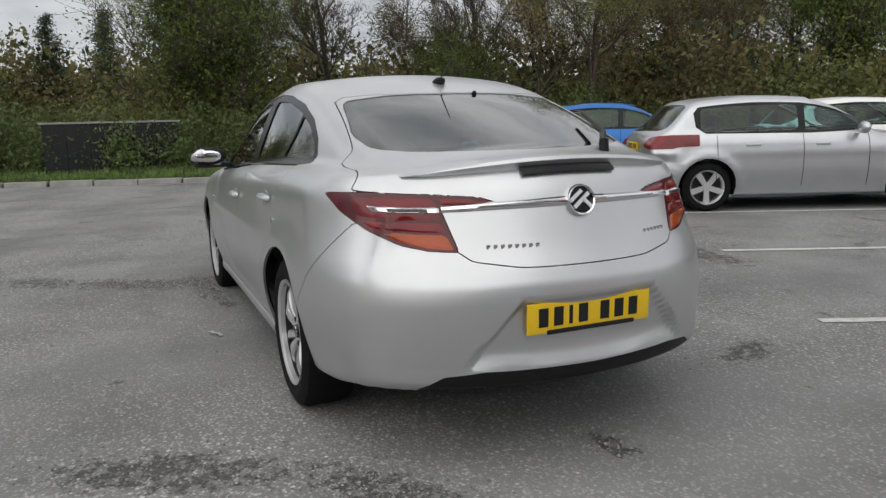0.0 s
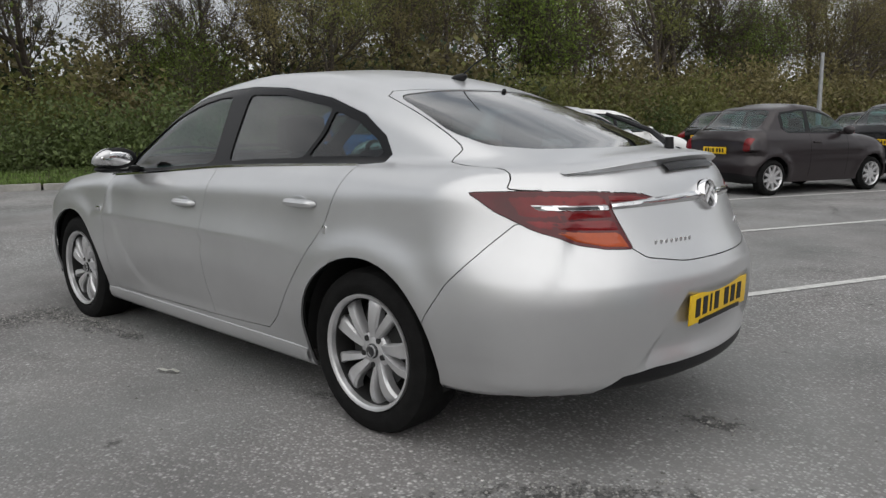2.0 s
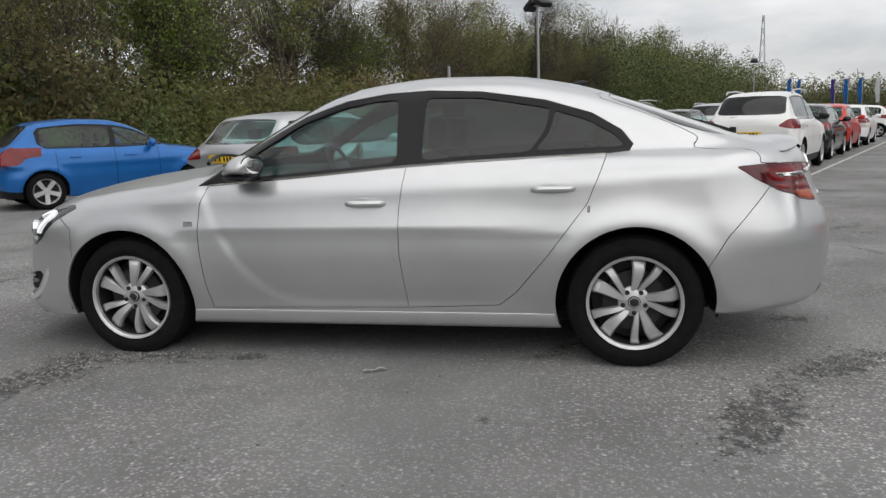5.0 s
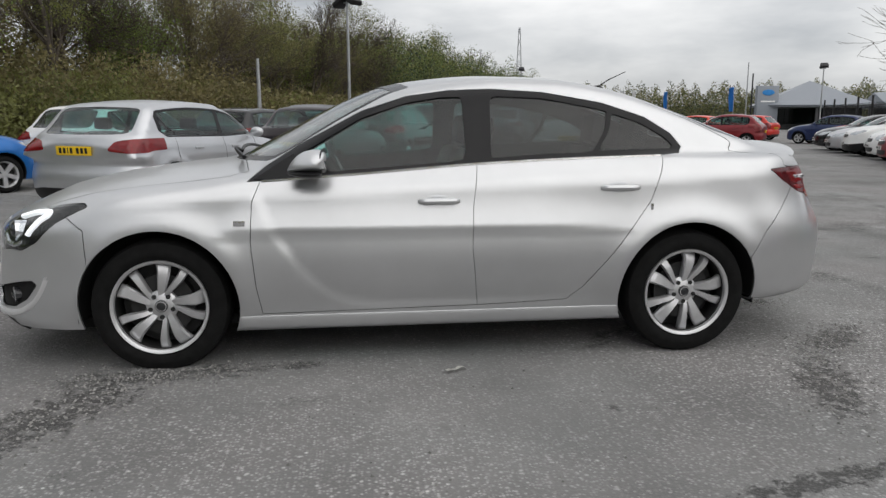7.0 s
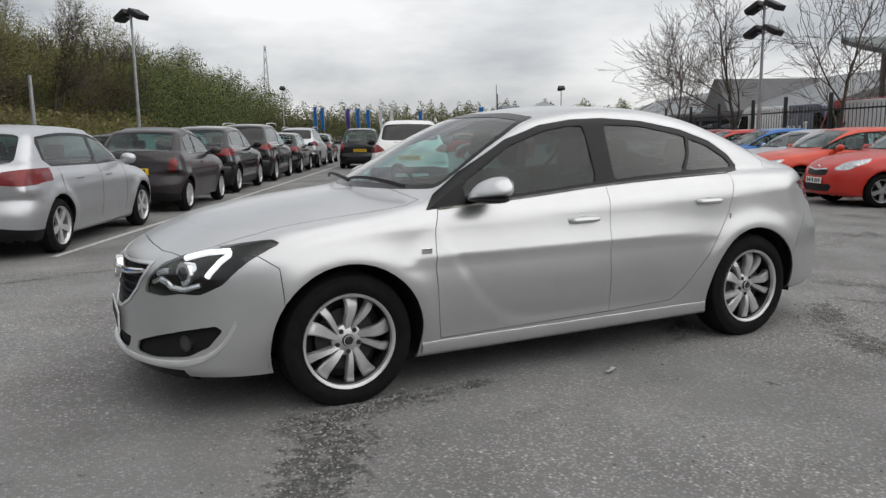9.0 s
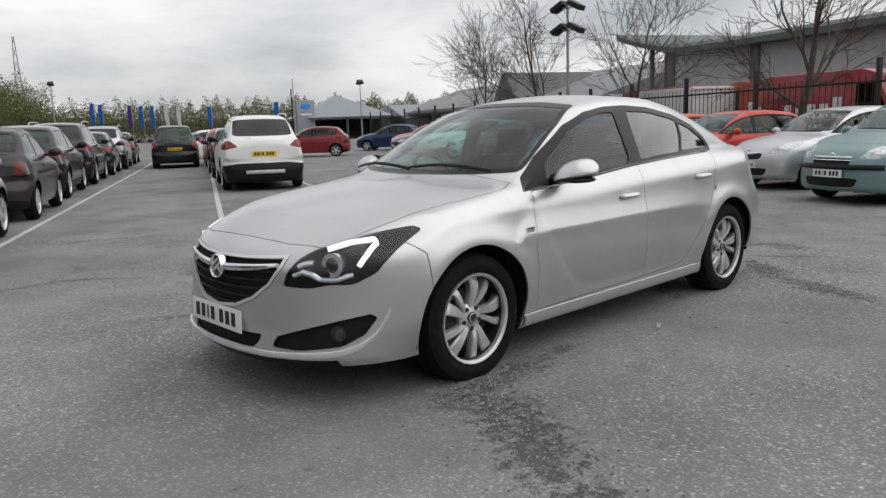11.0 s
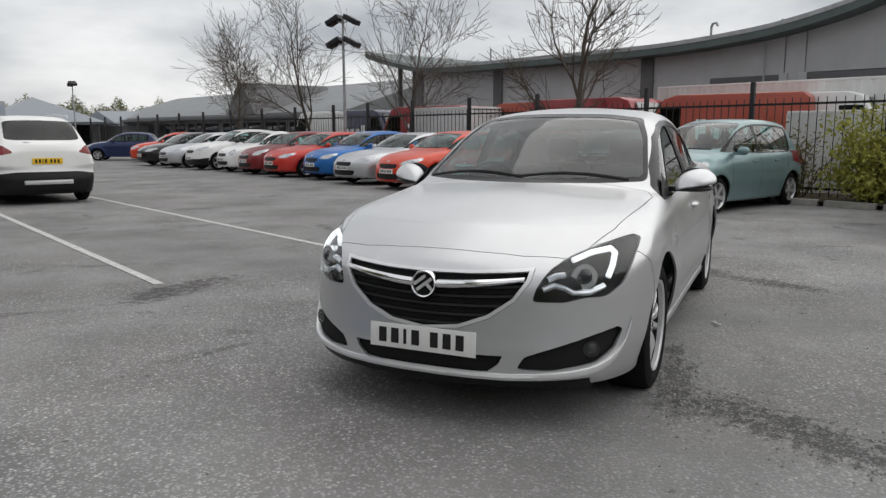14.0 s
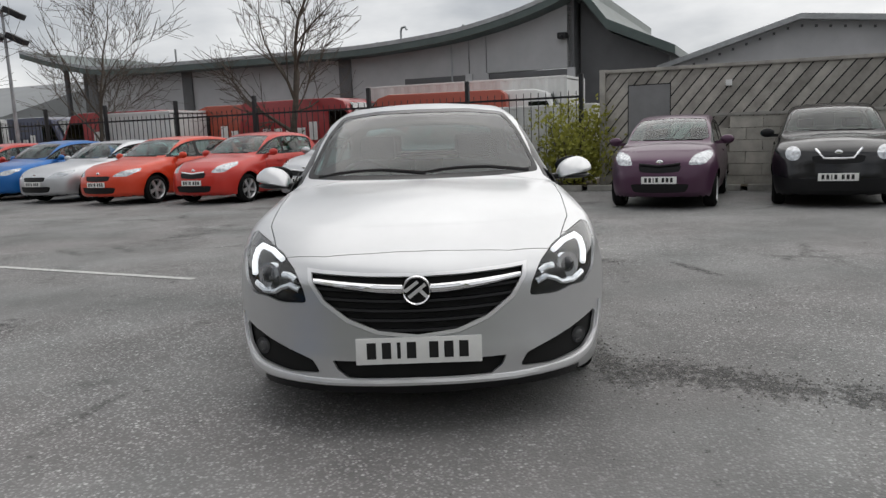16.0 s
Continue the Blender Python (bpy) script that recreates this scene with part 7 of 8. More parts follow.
def door_mirror(car, f, sy):
    m = new("door_mirror")
    m.parent = car
    bm = bmesh.new()
    bmesh.ops.create_uvsphere(bm, u_segments=28, v_segments=18, radius=1)
    for v in bm.verts:
        x, y, z = v.co
        x, y, z = (math.copysign(abs(c) ** 0.85, c) for c in (x, y, z))
        k = 0.85 if x > 0 else 0.62
        taper = 1 - 0.30 * max(0.0, y) ** 2
        v.co = Vector((0.62 + x * 0.115 * k * taper - 0.03 * y - 0.035 * max(0.0, z), sy * (0.948 + y * 0.116), 1.016 + (z * 0.094 * taper if z > 0 else z * 0.018) + 0.022 * y))
    bmesh.ops.recalc_face_normals(bm, faces=bm.faces)
    part("mirror_cap", bm, SILVER, m)
    bm = bmesh.new()
    bmesh.ops.create_uvsphere(bm, u_segments=24, v_segments=12, radius=1)
    for v in bm.verts:
        x, y, z = v.co
        v.co = Vector((0.622 + x * 0.098 * (1 if x > 0 else 0.6) - 0.03 * y, sy * (0.945 + y * 0.106), 0.998 + z * 0.022))
    part("mirror_base", bm, BLACK_TRIM, m)
    bm = bmesh.new()
    box(bm, (0.58, min(sy * 0.80, sy * 0.93), 0.980), (0.69, max(sy * 0.80, sy * 0.93), 1.012), 0.012)
    part("mirror_arm", bm, BLACK_TRIM, m)
    bm = bmesh.new()
    bmesh.ops.create_uvsphere(bm, u_segments=24, v_segments=10, radius=1, matrix=Matrix.LocRotScale((0.533, sy * 0.955, 1.056), Euler((0, 0, radians(-8 * sy))), (0.006, 0.082, 0.038)))
    part("mirror_glass", bm, CHROME, m)
    bm = bmesh.new()
    bmesh.ops.create_uvsphere(bm, u_segments=24, v_segments=10, radius=1, matrix=Matrix.LocRotScale((0.549, sy * 0.948, 1.058), Euler((0, 0, radians(-8 * sy))), (0.018, 0.108, 0.058)))
    part("mirror_bezel", bm, BLACK_TRIM, m)
    bm = bmesh.new()
    # sail plate in the window's front corner
    y0, y1 = out_skin(f, 0.84, 0.985), out_skin(f, 0.70, 1.06)
    prism(bm, [(0.90, sy * (out_skin(f, 0.9, 0.965) + 0.002), 0.958), (0.70, sy * (out_skin(f, 0.70, 0.985) + 0.002), 0.972), (0.70, sy * (y1 + 0.002), 1.085)], (0, sy * 0.006, 0))
    bmesh.ops.recalc_face_normals(bm, faces=bm.faces)
    part("sail_plate", bm, BLACK_TRIM, m)


def cabin(car, x_front=0.15, x_rear=-0.75, s=1.0):
    """Seats, dashboard and wheel, as far as the glass shows them."""
    for x, ys in ((x_front, (-0.36, 0.36)), (x_rear, (-0.36, 0.36))):
        for y in ys:
            seat = new("seat")
            seat.parent = car
            bm = bmesh.new()
            box(bm, (x - 0.28, y - 0.25, 0.36), (x + 0.28, y + 0.25, 0.55), 0.06)
            part("cushion", bm, CABIN, seat)
            bm = bmesh.new()
            box(bm, (-0.07, -0.25, 0), (0.07, 0.25, 0.60), 0.06, Matrix.Translation((x - 0.27, y, 0.5)) @ Matrix.Rotation(radians(-16), 4, "Y"))
            part("backrest", bm, CABIN, seat)
            bm = bmesh.new()
            box(bm, (-0.05, -0.13, 0), (0.05, 0.13, 0.19), 0.045, Matrix.Translation((x - 0.46, y, 1.09 * s)) @ Matrix.Rotation(radians(-8), 4, "Y"))
            part("headrest", bm, CABIN, seat)
            bm = bmesh.new()
            for dy in (-0.05, 0.05):
                cyl(bm, (x - 0.44, y + dy, 1.02 * s), (x - 0.455, y + dy, 1.12 * s), 0.006, n=6)
            part("headrest_post", bm, CHROME, seat)
    bm = bmesh.new()
    box(bm, (0.62, -0.70, 0.70), (1.05, 0.70, 0.985 * s), 0.06)
    part("dashboard", bm, CABIN, car)
    sw = new("steering_wheel")
    sw.parent = car
    sw.matrix_basis = pose(0.50, -0.36, 0.96 * s, 0, -65, 0)
    bm = bmesh.new()
    n = 28
    rings = [[bm.verts.new(((0.185 + 0.014 * math.cos(b)) * math.cos(a), (0.185 + 0.014 * math.cos(b)) * math.sin(a), 0.014 * math.sin(b))) for b in [2 * math.pi * j / 8 for j in range(8)]] for a in [2 * math.pi * i / n for i in range(n)]]
    for i in range(n):
        for j in range(8):
            bm.faces.new((rings[i][j], rings[(i + 1) % n][j], rings[(i + 1) % n][(j + 1) % 8], rings[i][(j + 1) % 8]))
    part("wheel_rim", bm, BLACK_TRIM, sw)
    bm = bmesh.new()
    box(bm, (-0.06, -0.17, -0.015), (0.05, 0.17, 0.01), 0.01)
    part("wheel_boss", bm, BLACK_TRIM, sw)


silver_car = hero_car()
silver_car.matrix_basis = TILT

# ---------- the other parked vehicles ----------


def car_spec(L, W, H, wb, fo, belt, bonnet, nose_h, ws_base, ws_top, roof_end, slope, wheel_r=0.31, box_like=0.0):
    """Proportions of a parked car, in metres; x from the middle of the wheelbase, forwards."""
    xf = wb / 2 + fo
    xr = xf - L
    half = W / 2 * 0.985
    return dict(
        L=L, W=W, H=H, wb=wb, xf=xf, xr=xr, belt=belt, wheel_r=wheel_r, ws_base=ws_base, ws_top=ws_top, roof_end=roof_end, nose_h=nose_h, bonnet=bonnet,
        half=half, hubs=(wb / 2, -wb / 2), hubz=wheel_r, arch=wheel_r + 0.055, flare=0.02, floor=0.18,
        top=[(xf + 0.1, nose_h - 0.07), (xf, nose_h - 0.02), (xf - 0.16, nose_h + 0.05), (ws_base, bonnet), (ws_base - 0.35, belt + 0.05), (0, belt + 0.05), (xr + 0.3, belt + 0.09), (xr, belt + 0.09)],
        crown=[(xf, 0.14), (ws_base, 0.10), (0, 0.04), (xr, 0.06)],
        roof=[(ws_base + 0.35, bonnet - 0.25), (ws_base, bonnet), (ws_top, H - 0.075), (ws_top - 0.3, H - 0.02), ((ws_top + roof_end) / 2 - 0.1, H), (roof_end + 0.35, H - 0.02), (roof_end, H - 0.06), (xr + slope, belt + 0.16), (xr + 0.02, belt - 0.08), (xr - 0.15, belt - 0.3)],
        nose=[(0.15, xf - 0.12), (0.27, xf - 0.01), (0.42, xf), (0.58, xf - 0.02), (nose_h - 0.02, xf - 0.09), (nose_h + 0.1, xf - 0.26)],
        tail=[(0.15, xr + 0.14), (0.3, xr + 0.02), (0.48, xr), (0.62, xr + 0.03), (belt, xr + 0.07), (belt + 0.15, xr + 0.11), (H, xr + 0.24)],
        side=[(0.15, 0.93), (0.3, 0.955), (0.55, 1.0), (0.72, 0.995), (0.95, 0.965)],
        crease=[(xf, nose_h - 0.05), (0, belt - 0.10), (xr, belt - 0.05)],
        shoulder=0.45, waist=0.02, k_top=0.08, plan_f=(0.26, 0.75 * (0.85 / (W / 2)) ** 6), plan_r=(0.20, 0.5 * (0.85 / (W / 2)) ** 6), k_f=0.12, k_r=0.10,
        mid=0.0, bow_f=0.22, bow_r=0.06, cab=half - 0.085, lean=0.26 - box_like, lean2=0.15, cab_r=0.01, cab_f=0.015, roof_crown=0.08, k_rail=0.10, k_join=0.04, cab_x=(xr + 0.06, ws_base + 0.4), spine=(xr + 0.75, xf - 0.72))


SPECS = {
    "family": car_spec(4.25, 1.80, 1.46, 2.62, 0.86, 0.96, 0.99, 0.74, 0.98, 0.22, -1.45, 0.32),
    "supermini": car_spec(3.97, 1.72, 1.48, 2.49, 0.80, 0.97, 1.00, 0.76, 0.90, 0.15, -1.30, 0.26, 0.30),
    "bubble": car_spec(3.55, 1.63, 1.49, 2.30, 0.72, 0.98, 1.02, 0.78, 0.80, 0.10, -0.95, 0.38, 0.29),
    "crossover": car_spec(4.50, 1.84, 1.69, 2.69, 0.88, 1.08, 1.13, 0.90, 1.00, 0.25, -1.60, 0.24, 0.35),
    "small_crossover": car_spec(4.12, 1.77, 1.57, 2.56, 0.84, 1.04, 1.08, 0.86, 0.95, 0.22, -1.35, 0.26, 0.33),
    "people_carrier": car_spec(4.28, 1.75, 1.64, 2.76, 0.80, 1.00, 1.06, 0.78, 1.22, 0.30, -1.45, 0.30, 0.31),
    "city": car_spec(3.43, 1.63, 1.47, 2.34, 0.68, 0.97, 1.01, 0.78, 0.98, 0.18, -1.15, 0.20, 0.28),
    "saloon": car_spec(4.55, 1.82, 1.43, 2.75, 0.88, 0.94, 0.97, 0.72, 0.85, 0.12, -1.25, 0.75),
}
WHEELS = {}


def plain_wheel(parent, at, radius, flip, style):
    """A wheel of a parked car: tyre and ten-spoke or five-spoke alloy, shared between cars of one kind."""
    key = (radius, style)
    if key not in WHEELS:
        bm = bmesh.new()
        h, r = 0.10, radius * 0.70
        lathe(bm, [(r, -h * 0.8), (radius - 0.04, -h), (radius, -h * 0.6), (radius, h * 0.6), (radius - 0.04, h), (r + 0.02, h), (r, h * 0.8)], 28)
        t = bpy.data.meshes.new("tyre")
        bm.to_mesh(t)
        bm.free()
        t.materials.append(RUBBER)
        bm = bmesh.new()
        lathe(bm, [(r - 0.02, -h * 0.8), (r - 0.02, h * 0.7), (r, h * 0.98), (r + 0.003, h * 0.8), (r, -h * 0.8)], 28)
        rim = bpy.data.meshes.new("rim")
        bm.to_mesh(rim)
        bm.free()
        rim.materials.append(ALLOY)
        n = 5 if style == "five" else 9
        bm = bmesh.new()
        c, d = Vector((1, 0, 0)), Vector((0, 0, 1))
        wide = 0.055 if n == 5 else 0.028
        prism(bm, [c * 0.03 + d * 0.03 + Vector((0, h * 0.72, 0)), c * (r - 0.01) + d * wide * 0.7 + Vector((0, h * 0.86, 0)), c * (r - 0.01) - d * wide * 0.7 + Vector((0, h * 0.86, 0)), c * 0.03 - d * 0.03 + Vector((0, h * 0.72, 0))], (0, -0.03, 0))
        bmesh.ops.recalc_face_normals(bm, faces=bm.faces)
        spoke = bpy.data.meshes.new("spoke")
        bm.to_mesh(spoke)
        bm.free()
        spoke.materials.append(ALLOY)
        bm = bmesh.new()
        lathe(bm, [(0.001, h * 0.8), (0.05, h * 0.78), (0.055, h * 0.5), (0.001, h * 0.5)], 16)
        cap = bpy.data.meshes.new("wheel_centre")
        bm.to_mesh(cap)
        bm.free()
        cap.materials.append(ALLOY)
        bm = bmesh.new()
        lathe(bm, [(0.001, -0.01), (r - 0.025, -0.01), (r - 0.025, -0.03), (0.001, -0.03)], 20)
        dk = bpy.data.meshes.new("brake_disc")
        bm.to_mesh(dk)
        bm.free()
        dk.materials.append(DARK_ALLOY)
        WHEELS[key] = [(t, 0.0), (rim, 0.0), (cap, 0.0), (dk, 0.0)] + [(spoke, 360 * k / n + 17) for k in range(n)]
    w = new("wheel")
    w.parent = parent
    w.matrix_basis = pose(*at, 0, 0, 180 if flip else 0)
    for me, turn in WHEELS[key]:
        o = new(me.name.split(".")[0], me)
        o.parent = w
        o.matrix_basis = pose(0, 0, 0, 0, turn, 0)


def build_car(kind, paint, lamp="swept", style="five", trim=None, roof_rails=False, dark_rear=False):
    s = SPECS[kind]
    car = new("parked_car")
    f = body_field(s)
    bm = body_mesh(f, s, 0.065)
    lay = bm.faces.layers.int.new("piece")
    R, Hh, hw, belt, xr, xf = 0.07, s["H"], s["half"], s["belt"], s["xr"], s["xf"]
    roof = curve(s["roof"])

    def side(c, n): return c.y > 0.35 and n.y > 0.2
    # side glass
    xs = np.linspace(s["ws_base"] + 0.1, xr + 0.1, 60)
    gap = 0.10
    topline = [(float(x), float(roof(x)) - gap) for x in xs if roof(x) - gap > belt + 0.012 and x > s["roof_end"] + 0.02]
    end = s["roof_end"]
    outline = topline + [(end - 0.10, belt + 0.16), (end - 0.02, belt + 0.03)]
    outline = [topline[0]] + topline[2::4] + [topline[-1], (end - 0.02, topline[-1][1] - 0.07), (end + 0.0, belt + 0.10), (end + 0.12, belt + 0.02), (0, belt + 0.005)]
    cut(bm, lay, outline, "side", side, 10, R)
    bp = -0.12 if s["L"] > 3.6 else -0.35

    def pane(x0, x1):
        up = [(x, float(roof(x)) - gap - 0.03) for x in np.linspace(x0, x1, 7)]
        up = [p for p in up if p[1] > belt + 0.05]
        return up + [(x1, belt + 0.035)] + ([(x0, belt + 0.035)] if roof(x0) - gap - 0.03 > belt + 0.05 else [(min(x0, s["ws_base"]), belt + 0.030)])
    first = next(x for x, z in topline if z - 0.03 > belt + 0.05)
    cut(bm, lay, pane(first + 0.0, bp + 0.04), "side", side, 11, R)
    cut(bm, lay, rounded(pane(bp - 0.05, end + 0.06), 3, 0.15), "side", side, 12, R)
    wb, wt = s["bonnet"], float(roof(s["ws_top"]))
    cut(bm, lay, rounded([(-0.05, wb + 0.03), (hw * 0.80, wb + 0.035), (hw * 0.66, wt - 0.02), (-0.05, wt + 0.005)], 4, 0.15), "end", lambda c, n: c.x > 0 and n.x > 0.15 and n.z > 0.2 and c.z > wb, 13, R)
    rt = float(roof(end))
    cut(bm, lay, rounded([(-0.6, belt + (0.12 if dark_rear else 0.05)), (hw * 0.72, belt + (0.13 if dark_rear else 0.06)), (hw * 0.66, rt - 0.06), (-0.6, rt - 0.03)], 4, 0.14), "end", lambda c, n: c.x < end + 0.25 and n.x < -0.12, 14, R)
    nh = s["nose_h"]
    front = lambda c, n: c.x > xf - 1.0 and n.x > 0.0
    back = lambda c, n: c.x < xr + 0.7 and n.x < 0.1
    if lamp == "round":
        cut(bm, lay, circle(hw * 0.68, nh - 0.06, 0.105, 16), "end", front, 20, R)
    elif lamp == "tall":
        cut(bm, lay, rounded([(hw * 0.50, nh - 0.10), (hw * 0.60, nh + 0.05), (hw * 0.86, nh + 0.12), (hw * 0.93, nh + 0.04), (hw * 0.80, nh - 0.10)], 3, 0.25), "end", front, 20, R)
    else:
        cut(bm, lay, rounded([(hw * 0.44, nh - 0.11), (hw * 0.60, nh - 0.005), (hw * 0.90, nh + 0.055), (hw * 0.93, nh - 0.01), (hw * 0.78, nh - 0.12)], 3, 0.2), "end", front, 20, R)
    if dark_rear:
        cut(bm, lay, rounded([(hw * 0.60, belt - 0.10), (hw * 0.98, belt - 0.17), (hw * 0.98, belt + 0.03), (hw * 0.80, belt + 0.04)], 3, 0.2), "end", back, 21, R)
    elif lamp in ("tall", "upright"):
        cut(bm, lay, rounded([(hw * 0.74, belt - 0.22), (hw * 0.98, belt - 0.24), (hw * 0.97, belt + 0.02), (hw * 0.84, belt + 0.06), (hw * 0.76, belt - 0.02)], 3, 0.2), "end", back, 21, R)
    elif lamp == "round":
        cut(bm, lay, rounded([(hw * 0.72, belt - 0.26), (hw * 0.90, belt - 0.26), (hw * 0.90, belt - 0.06), (hw * 0.76, belt - 0.04)], 3, 0.25), "end", back, 21, R)
    else:
        cut(bm, lay, rounded([(hw * 0.52, belt - 0.14), (hw * 0.98, belt - 0.17), (hw * 0.98, belt + 0.02), (hw * 0.62, belt - 0.02)], 3, 0.2), "end", back, 21, R)
    cut(bm, lay, rounded([(-0.05, nh - 0.10), (hw * 0.40, nh - 0.10), (hw * 0.36, nh - 0.20), (-0.05, nh - 0.22)], 3, 0.2), "end", front, 22, R)
    cut(bm, lay, rounded([(-0.05, 0.40), (hw * 0.55, 0.40), (hw * 0.48, 0.27), (-0.05, 0.26)], 3, 0.2), "end", front, 23, R)
    low = 0.36 if trim is None else 0.62
    cut(bm, lay, [(-0.05, 0.1), (hw * 1.1, 0.1), (hw * 1.1, low - 0.06), (hw * 0.6, low), (-0.05, low)], "end", lambda c, n: c.x < xr + 0.5 and n.x < 0.3, 24, R)
    if trim:
        cut(bm, lay, [(-0.05, 0.1), (hw * 1.1, 0.1), (hw * 1.1, 0.50), (hw * 0.7, 0.43), (-0.05, 0.43)], "end", lambda c, n: c.x > xf - 0.45 and n.x > -0.3 and c.z < 0.5, 25, R)
        for q in bm.faces:
            if q[lay] == 0 and q.calc_center_median().z < 0.36 and abs(q.calc_center_median().x) < s["wb"] / 2:
                q[lay] = 25
    for hx in s["hubs"]:
        cut(bm, lay, circle(hx, s["hubz"], s["arch"], 22), "side", lambda c, n: c.z < 0.85 and c.y > 0.25, 99, R)
    for q in bm.faces:
        if q.calc_center_median().z < 0.2 and q.normal.z < -0.8:
            q[lay] = 99
    P = lambda n, **k: piece(bm, lay, {n}, f, **{"gap": 0, "lip": 0.0, **k})
    skin("body", P(0), paint, car)
    skin("cabin_lining", P(0, push=0.035), CABIN, car)
    for sd in ("left", "right"):
        skin("window_trim", P(10, mirror=sd, push=0.002), GLOSS_TRIM, car)
        skin("front_side_window", P(11, mirror=sd, push=0.006), GLASS, car)
        skin("rear_side_window", P(12, mirror=sd, push=0.006), BLACK_GLASS if dark_rear else GLASS, car)
        hl = skin("headlight", P(20, mirror=sd, push=0.0), CLEAR_LENS, car)
        tl = skin("tail_light", P(21, mirror=sd, push=-0.004), RED_LENS, car)
    skin("windscreen", P(13, push=0.004), GLASS, car)
    skin("rear_window", P(14, push=0.004), BLACK_GLASS if dark_rear else GLASS, car)
    skin("grille", P(22, push=0.012), BLACK_TRIM, car)
    skin("lower_grille", P(23, push=0.012), BLACK_TRIM, car)
    skin("rear_valance", P(24, push=0.0), BLACK_TRIM, car)
    if trim:
        skin("lower_cladding", P(25, push=-0.003), BLACK_TRIM, car)
        b2 = bmesh.new()
        x = on_skin(f, 0.2, 0.43, -3.5, -0.5)
        box(b2, (x - 0.02, -0.42, 0.385), (x + 0.03, 0.42, 0.465), 0.018)
        part("skid_plate", b2, ALLOY, car, "silver skid plate")
    # dark floor pan and wheel wells, seats, so that the car is not hollow
    bm.free()
    b2 = bmesh.new()
    box(b2, (xr + 0.2, -hw * 0.74, 0.19), (xf - 0.25, hw * 0.74, 0.62))
    box(b2, (xr + 0.25, -hw * 0.90, 0.22), (-s["wb"] / 2 - s["arch"], hw * 0.90, 0.75))
    box(b2, (-s["wb"] / 2 + s["arch"], -hw * 0.90, 0.22), (s["wb"] / 2 - s["arch"], hw * 0.90, 0.62))
    part("floor_pan", b2, LINER, car, flat=True)
    for x in (0.0, -0.85):
        for y in (-0.36, 0.36):
            b2 = bmesh.new()
            k = (Hh - 1.46) * 0.8
            box(b2, (x - 0.30, y - 0.22, 0.5), (x - 0.16, y + 0.22, 1.04 + k), 0.05)
            box(b2, (x - 0.30, y - 0.12, 1.06 + k), (x - 0.20, y + 0.12, 1.22 + k), 0.04)
            part("seat", b2, CABIN, car)
    b2 = bmesh.new()
    box(b2, (s["ws_base"] - 0.5, -hw * 0.80, 0.6), (s["ws_base"] - 0.1, hw * 0.80, belt - 0.02), 0.04)
    part("dashboard", b2, CABIN, car)
    for sy in (-1, 1):
        for hx in s["hubs"]:
            plain_wheel(car, (hx, sy * (hw - 0.105), s["wheel_r"]), s["wheel_r"], sy < 0, style)
        mx = s["ws_base"] - 0.42
        b2 = bmesh.new()
        bmesh.ops.create_uvsphere(b2, u_segments=14, v_segments=8, radius=1, matrix=Matrix.LocRotScale((mx, sy * (hw + 0.09), belt + 0.06), None, (0.06, 0.11, 0.075)))
        box(b2, (mx - 0.03, min(sy * (hw - 0.08), sy * (hw + 0.05)), belt - 0.01), (mx + 0.03, max(sy * (hw - 0.08), sy * (hw + 0.05)), belt + 0.04))
        part("door_mirror", b2, paint if not trim else BLACK_TRIM, car)
        for hx in ((0.12, -0.75) if s["L"] > 3.6 else (-0.2,)):
            y = out_skin(f, hx, belt - 0.13)
            b2 = bmesh.new()
            box(b2, (hx - 0.09, sy * y - 0.018, belt - 0.145), (hx + 0.09, sy * y + 0.018, belt - 0.115), 0.01)
            part("door_handle", b2, paint, car)
        b2 = bmesh.new()
        y = out_skin(f, 0, belt)
        if roof_rails:
            tube(b2, [(0.3, sy * (hw - 0.27), Hh - 0.05), (0.22, sy * (hw - 0.265), Hh + 0.015), (-0.5, sy * (hw - 0.265), Hh + 0.03), (-1.25, sy * (hw - 0.27), Hh + 0.0), (-1.35, sy * (hw - 0.27), Hh - 0.06)], [0.018] * 5, 6)
            part("roof_rail", b2, ALLOY, car)
        else:
            b2.free()
        # door shut lines as narrow dark grooves
        for hx in ((s["ws_base"] - 0.28, bp, end + 0.25) if s["L"] > 3.6 else (s["ws_base"] - 0.28, bp)):
            b2 = bmesh.new()
            rows = []
            for i in range(9):
                z = 0.30 + (belt - 0.30) * i / 8
                yy = out_skin(f, hx, z)
                rows.append([b2.verts.new((hx + d, sy * (yy + 0.0025), z)) for d in (-0.004, 0.004)])
            for p, q in zip(rows, rows[1:]):
                b2.faces.new((p[0], p[1], q[1], q[0]))
            part("shut_line", b2, LINER, car)
    number_plate(car, pose(on_skin(f, 0.1, 0.46) + 0.012, 0, 0.46, 88, 0, 90), False)
    pz = {"saloon": 0.62, "family": belt - 0.14}.get(kind, belt - 0.26)
    number_plate(car, pose(on_skin(f, 0.1, pz, -3.5, -0.5) - 0.012, 0, pz, 94, 0, -90), True)
    b2 = bmesh.new()
    x = on_skin(f, 0, nh - 0.05)
    bmesh.ops.create_uvsphere(b2, u_segments=14, v_segments=8, radius=1, matrix=Matrix.LocRotScale((x, 0, nh - 0.06), None, (0.012, 0.055, 0.045)))
    part("badge", b2, CHROME, car)
